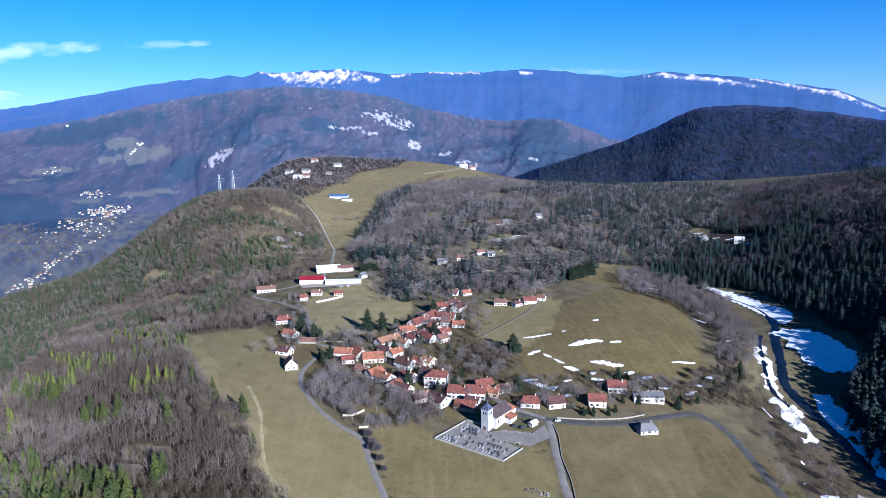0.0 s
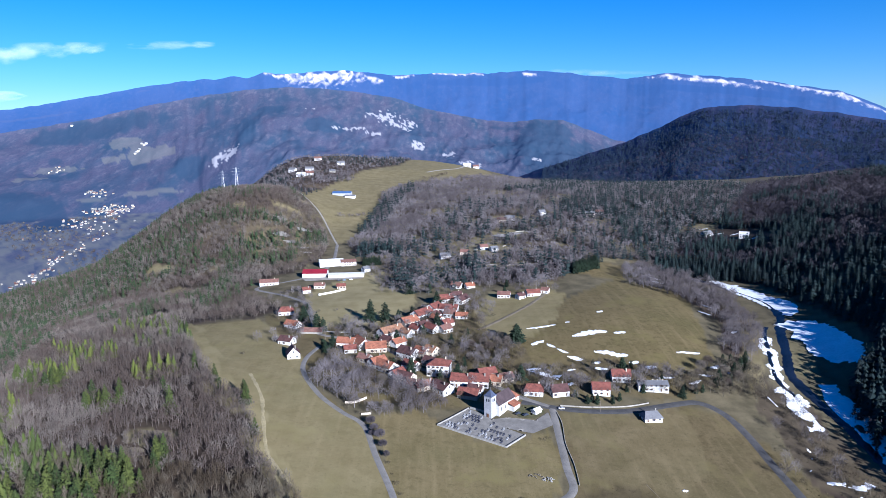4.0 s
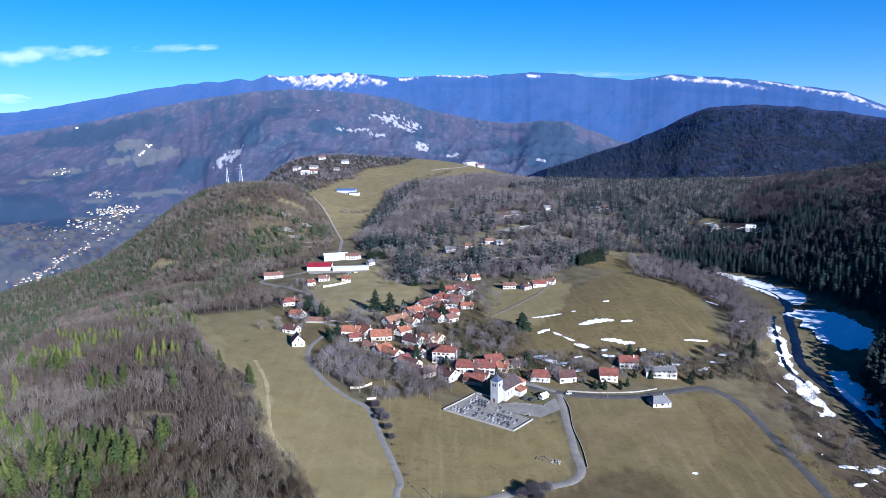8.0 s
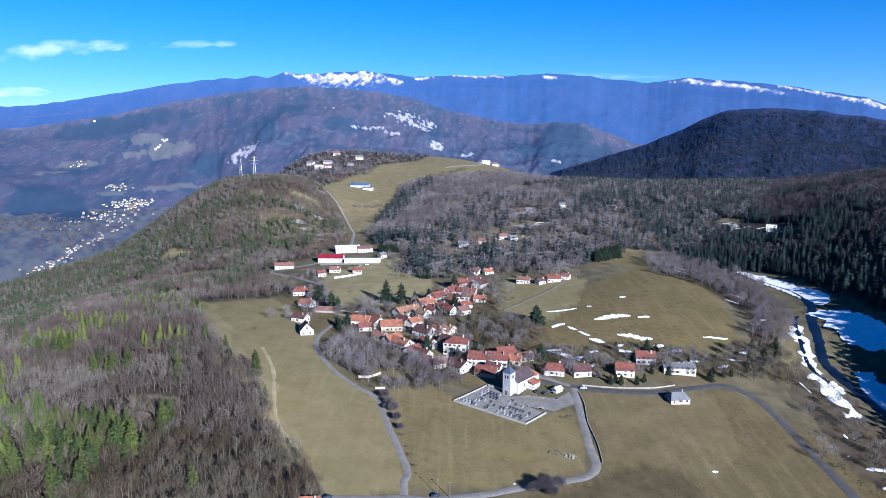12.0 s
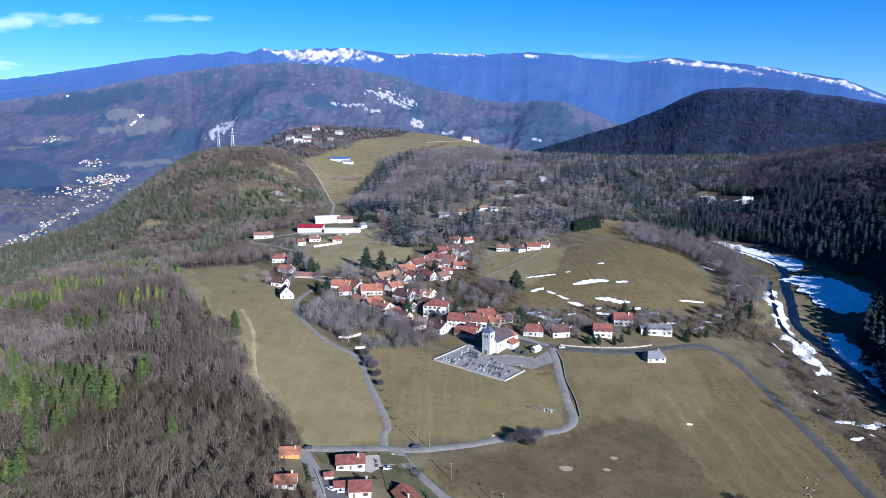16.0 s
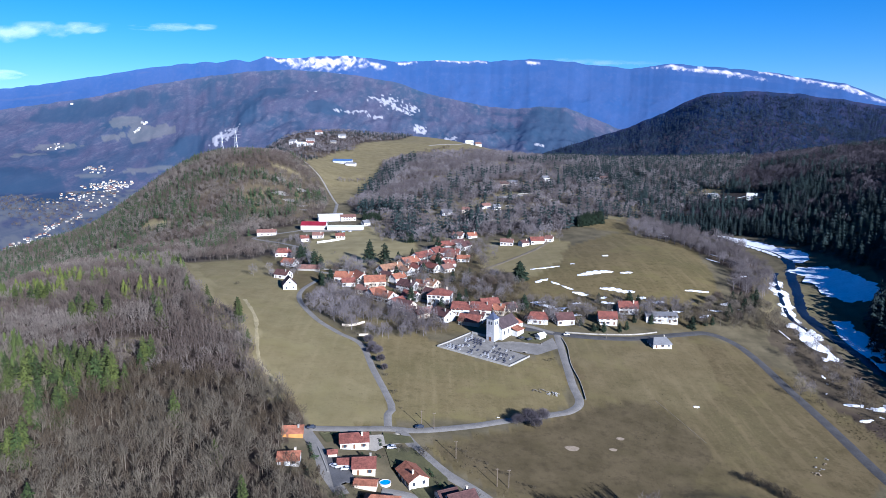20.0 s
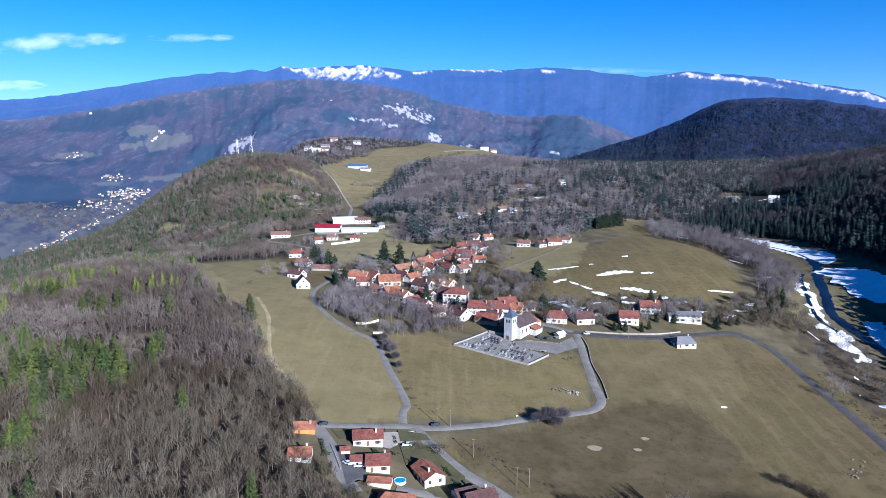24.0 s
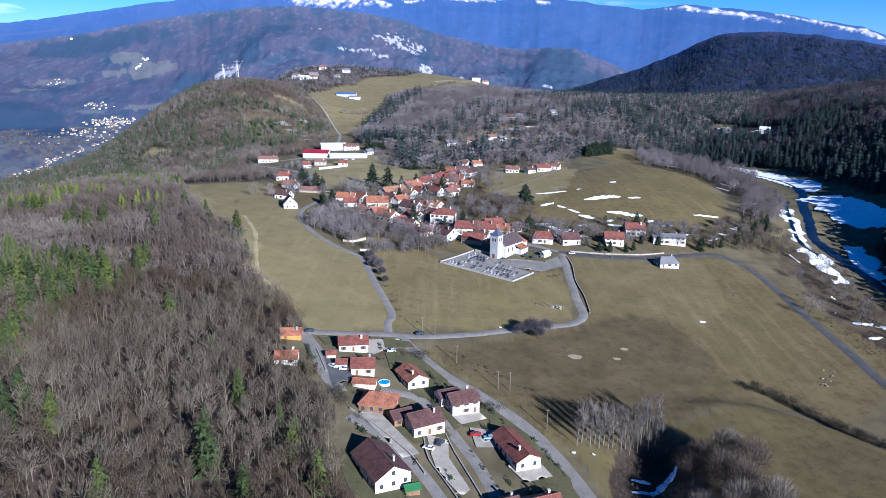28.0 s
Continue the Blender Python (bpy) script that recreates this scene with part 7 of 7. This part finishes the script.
def car_meshes():
    bm = bmesh.new()
    prof = [(-2.05, 0.35), (-2.1, 0.75), (-1.95, 0.95), (-1.0, 1.02), (1.55, 1.05), (2.05, 0.95), (2.1, 0.6), (2.0, 0.35)]
    solid(bm, [[(x, y * k, z) for x, z in prof] for y, k in ((-0.86, 0.95), (-0.86, 1), (0.86, 1), (0.86, 0.95))])
    body = bm
    bm = bmesh.new()
    solid(bm, [[(-1.05, -0.8, 1.0), (1.6, -0.8, 1.0), (1.6, 0.8, 1.0), (-1.05, 0.8, 1.0)], [(-0.35, -0.66, 1.48), (1.25, -0.66, 1.48), (1.25, 0.66, 1.48), (-0.35, 0.66, 1.48)]])
    cabin = bm
    bm = bmesh.new()
    solid(bm, [[(-0.35, -0.68, 1.46), (1.27, -0.68, 1.46), (1.27, 0.68, 1.46), (-0.35, 0.68, 1.46)], [(-0.25, -0.6, 1.53), (1.15, -0.6, 1.53), (1.15, 0.6, 1.53), (-0.25, 0.6, 1.53)]])
    roof = bm
    bm = bmesh.new()
    solid(bm, [[(0.33 * r * math.cos(a), y, 0.33 * r * math.sin(a)) for a in np.linspace(0, 2 * math.pi, 13)[:-1]] for y, r in ((-0.11, 0.9), (-0.09, 1), (0.09, 1), (0.11, 0.9))])
    return body, cabin, roof, bm


def car(x, y, turn, paint, label, lift=0.45):
    ob = tagged(new("car"), label, "car", "parked cars")
    ob.matrix_basis = pose(x, y, g(x, y) + lift, 0, 0, turn)
    body, cabin, roof, wheel = car_meshes()
    part("body", body, paint, ob)
    part("cabin_glass", cabin, "glass", ob, "dark car windows")
    part("roof", roof, paint, ob)
    first = part("wheel", wheel, "tyre", ob)
    first.matrix_basis = pose(-1.3, -0.8, 0.33)
    for dx, dy in ((1.3, -0.8), (-1.3, 0.8), (1.3, 0.8)):
        shared("wheel", first.data, ob, pose(dx, dy, 0.33))


car(-59, 306, 10, "dark_paint", "dark car parked at the edge of the lane")
car(-44, 276, -40, "white_paint", "white car parked in the tarmac yard")
car(-39, 275, 10, "white_paint", "white car parked before the garage")
car(-3, 229, -25, "white_paint", "white car parked on the pale drive")
car(14, 241, 5, "red_paint", "red car parked beside the long house")
car(19, 240, 5, "blue_paint", "pale blue car parked beside the long house")
car(-9, 317, 5, "dark_paint", "dark car driving onto the fork")
car(-21, 296, 10, "white_paint", "white car on the pale forecourt")
car(86, 444, 0, "white_paint", "white car parked by the church road")
car(1, 233, 60, "dark_paint", "dark car on the pale drive")
for x, y, t in ((-8, 524, 60), (-15, 520, 60), (-4, 512, 20), (60, 436, 30), (55, 438, 35), (-118, 815, 10), (-112, 816, 10), (-104, 818, 10)):
    car(x, y, t, ("white_paint", "dark_paint", "blue_paint")[(x + y) % 3], ("white car", "dark car", "pale blue car")[(x + y) % 3] + " parked in the village street", 0.4)


def pool(x, y, r):
    ob = tagged(new("swimming_pool"), "round above-ground pool with blue water and pale rim", "pool")
    ob.matrix_basis = pose(x, y, g(x, y))
    ring = lambda q, z: [(q * math.cos(a), q * math.sin(a), z) for a in np.linspace(0, 2 * math.pi, 33)[:-1]]  # noqa: E731
    bm = bmesh.new()
    solid(bm, [ring(r, -0.6), ring(r, 0.75), ring(r + 0.12, 0.8), ring(r + 0.1, 0.86), ring(r - 0.18, 0.86), ring(r - 0.18, 0.3)], caps=False)
    part("wall", bm, "white", ob)
    bm = bmesh.new()
    solid(bm, [ring(r - 0.15, 0.5), ring(r - 0.15, 0.7)])
    part("water", bm, "pool", ob)


pool(-22, 269, 2.4)


def low_wall(pts, h, mat, label, thick=0.35):
    c = curve_points(pts, 2.0)
    d = np.gradient(c, axis=0)
    d /= np.maximum(np.hypot(d[:, 0], d[:, 1]), 1e-6)[:, None]
    s = np.stack([-d[:, 1], d[:, 0]], -1) * thick / 2
    bm = bmesh.new()
    rings = []
    for (x, y), (sx, sy) in zip(c, s):
        z = g(x, y)
        rings.append([(x - sx, y - sy, z - 0.5), (x + sx, y + sy, z - 0.5), (x + sx, y + sy, z + h), (x - sx, y - sy, z + h)])
    solid(bm, rings)
    return tagged(part("garden_wall", bm, mat), label, "wall", "low walls")


low_wall([(-33, 247), (-24, 240), (-16, 232), (-9, 224), (-4, 215)], 1.0, "concrete", "low pale retaining wall along the lane")
low_wall([(-5, 236), (-3, 224), (2, 214), (7, 204), (10, 196)], 0.7, "concrete", "low pale wall beside the drive")
low_wall([(3, 240), (6, 230), (11, 217), (15, 206), (18, 196)], 0.6, "concrete", "low pale wall beside the estate road")
low_wall([(-53, 290), (-49, 280), (-46, 272)], 0.7, "concrete", "low concrete wall along the access lane")
low_wall([(82, 440), (83, 425), (81, 402), (82, 380), (81, 360)], 0.7, "stone", "mossy stone wall along the road")
low_wall([(86, 449), (107, 447), (132, 449), (150, 455)], 0.9, "stone", "grey stone garden wall along the valley road")
low_wall([(-132, 748), (-118, 757), (-104, 770)], 2.2, "white", "long white wall below the works")
low_wall([(-140, 700), (-126, 655), (-113, 612), (-98, 600), (-78, 598)], 0.9, "concrete", "pale parapet along the village street")
low_wall([(-64, 449), (-57, 451), (-50, 459)], 1.6, "cream", "weathered yellow garden wall below the orchard")
low_wall([(-51, 433), (-45, 435)], 1.3, "cream", "weathered yellow wall stub beside the lane")
low_wall([(23, 447), (33, 441)], 1.5, "concrete", "low pale wall beside the church")
for i, (x, y, half) in enumerate(((101, 953, 12), (69, 846, 19), (134, 1029, 26), (61, 937, 16), (187, 1144, 23), (60, 1048, 13), (95, 835, 20), (48, 1158, 27), (168, 980, 17), (129, 878, 24))):
    low_wall([(x - 0.45 * half, y - 3 + i % 4), (x, y + 2), (x + 0.45 * half, y - 4 + i % 3)], 1.2, "stone", "pale dry-stone terrace wall on the slope", 1.2)
for k in range(5):
    low_wall([(1.5 + k * 1.1, 222 - k * 3.6), (4.5 + k * 1.1, 223 - k * 3.6)], 0.35, "timber", "timber edge of a terraced garden bed", 0.3)


def heap(x, y, r, mat, label, name, n=26, seed=0):
    """A pile of separate lumps."""
    rng = random.Random(seed)
    ob = tagged(new(name), label, name.replace("_", " "))
    ob.matrix_basis = pose(x, y, g(x, y))
    for _ in range(n):
        bm = bmesh.new()
        q = rng.uniform(0.25, 0.7)
        bmesh.ops.create_icosphere(bm, subdivisions=1, radius=q)
        for v in bm.verts:
            v.co *= rng.uniform(0.7, 1.15)
            v.co.z *= 0.55
        a, d = rng.uniform(0, 6.28), r * math.sqrt(rng.random())
        o = part("lump", bm, mat, ob)
        px, py = d * math.cos(a), 0.6 * d * math.sin(a)
        o.matrix_basis = pose(px, py, g(x + px, y + py) - g(x, y) + 0.15 + 0.5 * (1 - d / r), 0, 0, rng.uniform(0, 360))


heap(64, 365, 4.0, "concrete", "heap of pale stones in the meadow", "stone_heap", 26, 1)
heap(57, 368, 4.5, "bark", "heap of cut brushwood in the meadow", "brushwood_heap", 22, 2)
for i in range(4):
    heap(176 + i * 3.4, 300 + i * 4.5, 3.0, ("earth", "concrete")[i % 2], "pale rubble scattered down the bank", "rubble", 7 - i, 30 + i)
heap(50, 237, 1.0, "snow", "small white mound beside the road", "snow_mound", 4, 4)
heap(57, 237, 1.2, "snow", "small white mound in the grass", "snow_mound", 4, 5)
heap(31, 335, 0.9, "white", "small white block at the roadside", "boundary_stone", 2, 6)
for x, y, r in ((64, 311, 2.3), (84, 312, 1.3), (90, 322, 1.4)):
    draped("earth_patch", [(x + r * 1.5 * math.cos(a) * (1 + 0.15 * math.sin(3 * a)), y + r * math.sin(a)) for a in np.linspace(0, 2 * math.pi, 15)[:-1]], 3, 0.12, "earth", "bare trodden earth in the meadow", "earth")
for i, (x, y, r, m) in enumerate(((105, 1011, 11, "concrete"), (120, 1019, 7, "concrete"), (-2, 990, 8, "earth"), (112, 838, 5, "earth"), (-203, 478, 2.6, "earth"), (-175, 362, 5, "track"), (-169, 385, 4.5, "track"), (-318, 852, 6, "earth"), (-215, 1100, 7, "stone"), (-240, 1060, 8, "stone"), (-222, 1035, 6, "stone"), (-255, 1120, 6, "stone"), (-200, 1010, 5, "stone"), (-190, 985, 4, "stone"))):
    draped("rock_patch", [(x + r * 1.6 * math.cos(a) * (1 + 0.3 * math.sin(3 * a + i)), y + r * math.sin(a) * (1 + 0.25 * math.cos(2 * a + i))) for a in np.linspace(0, 2 * math.pi, 19)[:-1]], 4, 0.5, m, "pale stones and bare earth on the slope", "rocks", ragged=1.4)
house(-8, 205.5, 4.5, 3.5, 1.9, 20, "green_roof", "brown_wall", name="shed", chimney=0, windows=False, rise=0.9, group="new houses by the wood", label="small garden shed under a green canvas roof")


def pylon(x, y, h):
    ob = tagged(new("pylon"), "grey steel lattice pylon on the hilltop", "pylon", "pylons")
    ob.matrix_basis = pose(x, y, g(x, y), 0, 0, 20)
    w = lambda z: 3.4 * (1 - 0.85 * z / h)  # noqa: E731
    for sx in (-1, 1):
        for sy in (-1, 1):
            vs, fs = [], []
            tube(vs, fs, (sx * w(0), sy * w(0), -1), (sx * w(h), sy * w(h), h), 0.2, 0.15, 4)
            mesh_arrays("leg", vs, fs, "steel", ob)
    for k in range(9):
        a, b = h * k / 9, h * (k + 1) / 9
        for s in (-1, 1):
            vs, fs = [], []
            tube(vs, fs, (-w(a), s * w(a), a), (w(b), s * w(b), b), 0.09, 0.09, 3)
            mesh_arrays("brace", vs, fs, "steel", ob)
    for z, half in ((h * 0.7, 7), (h * 0.82, 9), (h * 0.94, 6)):
        vs, fs = [], []
        tube(vs, fs, (-half, 0, z), (half, 0, z), 0.16, 0.16, 4)
        mesh_arrays("crossarm", vs, fs, "steel", ob)


pylon(-402, 1300, 46)
pylon(-376, 1300, 46)


# the small town down in the valley and farms on the far slope
def far_house(x, y, z, l, w, h, turn, roof, group):
    ob = tagged(new("house"), f"small pale valley house with a {ROOF_WORD[roof]} roof", "house", group)
    ob.matrix_basis = pose(x, y, z, 0, 0, turn)
    bm = bmesh.new()
    solid(bm, [[(s * l / 2, -w / 2, -8), (s * l / 2, w / 2, -8), (s * l / 2, w / 2, h), (s * l / 2, 0, h + w * 0.33), (s * l / 2, -w / 2, h)] for s in (-1, 1)])
    part("wall", bm, ("stone", "cream", "white")[int(abs(x) + abs(y)) % 3], ob)
    bm = bmesh.new()
    roof_slab(bm, l, w, h, w * 0.36, 0.5, 0.4, 0)
    part("roof", bm, roof, ob)


rng = random.Random(21)
TOWN = ([(-25.5, 0.75, 0.458, 0.011)] * 95 + [(-26.3, 0.45, 0.376, 0.010)] * 22 + [(-28.9, 0.5, 0.213, 0.008)] * 9 + [(-27.2, 1.1, 0.56, 0.05)] * 36 + [(-29.5, 1.2, 0.66, 0.05)] * 16)
RIVER_STREET = [(-25.1, 0.495), (-26.16, 0.692), (-27.76, 0.785), (-29.5, 0.85), (-30.13, 0.913), (-31.1, 0.939), (-32.6, 0.955)]
for _ in range(70):
    u = rng.random() * (len(RIVER_STREET) - 1)
    (a0, s0), (a1, s1) = RIVER_STREET[int(u)], RIVER_STREET[int(u) + 1]
    TOWN.append((a0 + (a1 - a0) * (u % 1), 0.22, s0 + (s1 - s0) * (u % 1), 0.008))
for mean, spread, down, spread_down in TOWN:
    az, s = rng.gauss(mean, spread), max(0.05, min(0.98, rng.gauss(down, spread_down)))
    x, y, z = (float(v) for v in RIDGE_AT(np.array(az), np.array(s)))
    k = 0.66 if s < 0.6 else 0.46
    far_house(x, y, z, rng.uniform(6, 13) * k, rng.uniform(6, 9) * k, rng.uniform(3.5, 6.5) * k, rng.uniform(-40, 40), rng.choice(("tile_pink", "tile_grey", "tile_brown", "tile_grey")), "houses of the valley town")
for az, s in ((-22.9, 0.150), (-22.75, 0.158), (-23.1, 0.172), (-23.3, 0.182), (-23.45, 0.188), (-22.6, 0.152), (-23.2, 0.178), (-27.5, 0.012)):
    x, y, z = (float(v) for v in RIDGE_AT(np.array(az), np.array(s)))
    far_house(x, y, z, 10, 8, 4, rng.uniform(-40, 40), "white_roof", "farms on the far slope")


# ---------------------------------------------------------------- thin clouds over the skyline
def cloud_material():
    m = bpy.data.materials.new("thin_cloud")
    m.use_nodes = True
    n, ln = m.node_tree.nodes, m.node_tree.links
    b = n["Principled BSDF"]
    b.inputs["Base Color"].default_value, b.inputs["Roughness"].default_value = (0.35, 0.36, 0.38, 1), 1.0
    # faint emission painted in to keep the veil bright against the sky
    b.inputs["Emission Color"].default_value, b.inputs["Emission Strength"].default_value = (0.85, 0.82, 1.0, 1), 0.04
    at = n.new("ShaderNodeAttribute")
    at.attribute_name = "veil"
    ln.new(at.outputs["Fac"], b.inputs["Alpha"])
    return m


CLOUD = cloud_material()


def cloud(az0, az1, el, tall, seed, dense=1.0, slope=0.0):
    n, k = 160, 40
    a, v = np.meshgrid(np.linspace(az0, az1, n), np.linspace(-1, 1, k))
    u = (a - az0) / (az1 - az0)
    e = el + slope * (u - 0.5) + tall * v * (0.5 + 0.5 * np.sin(np.pi * u))
    r = 4860.0
    body = (1 - v**2) * np.sin(np.pi * u) ** 0.6 + 0.55 * fractal(a * 0.9, v * 1.2, seed, 5) - 0.25 - 0.3 * (v < 0) * -v
    veil = np.clip(body * 0.9, 0, 1) * dense * (1 - v**2) ** 0.5 * np.clip(np.sin(np.pi * u) * 4, 0, 1)
    verts = np.stack([r * np.sin(np.radians(a)), r * np.cos(np.radians(a)), 190 + r * np.tan(np.radians(e))], -1).reshape(-1, 3)
    i, j = np.meshgrid(np.arange(n - 1), np.arange(k - 1))
    i, j = i.ravel(), j.ravel()
    faces = np.stack([j * n + i, j * n + i + 1, (j + 1) * n + i + 1, (j + 1) * n + i], -1)
    ob = mesh_arrays("backdrop_cloud", verts, faces, CLOUD, attrs=[("veil", "FLOAT", veil.ravel())], smooth=True)
    tagged(ob, "thin white streak of cloud low in the blue sky", "cloud", kind="structure")


cloud(-38, -24.4, 5.5, 0.75, 61, 0.34, 1.6)
cloud(-23.5, -16.4, 6.6, 0.38, 62, 0.24, 0.3)
cloud(-34.5, -30, 2.6, 0.45, 63, 0.45, 0.3)
cloud(6, 18, 4.5, 0.4, 64, 0.16, -0.3)
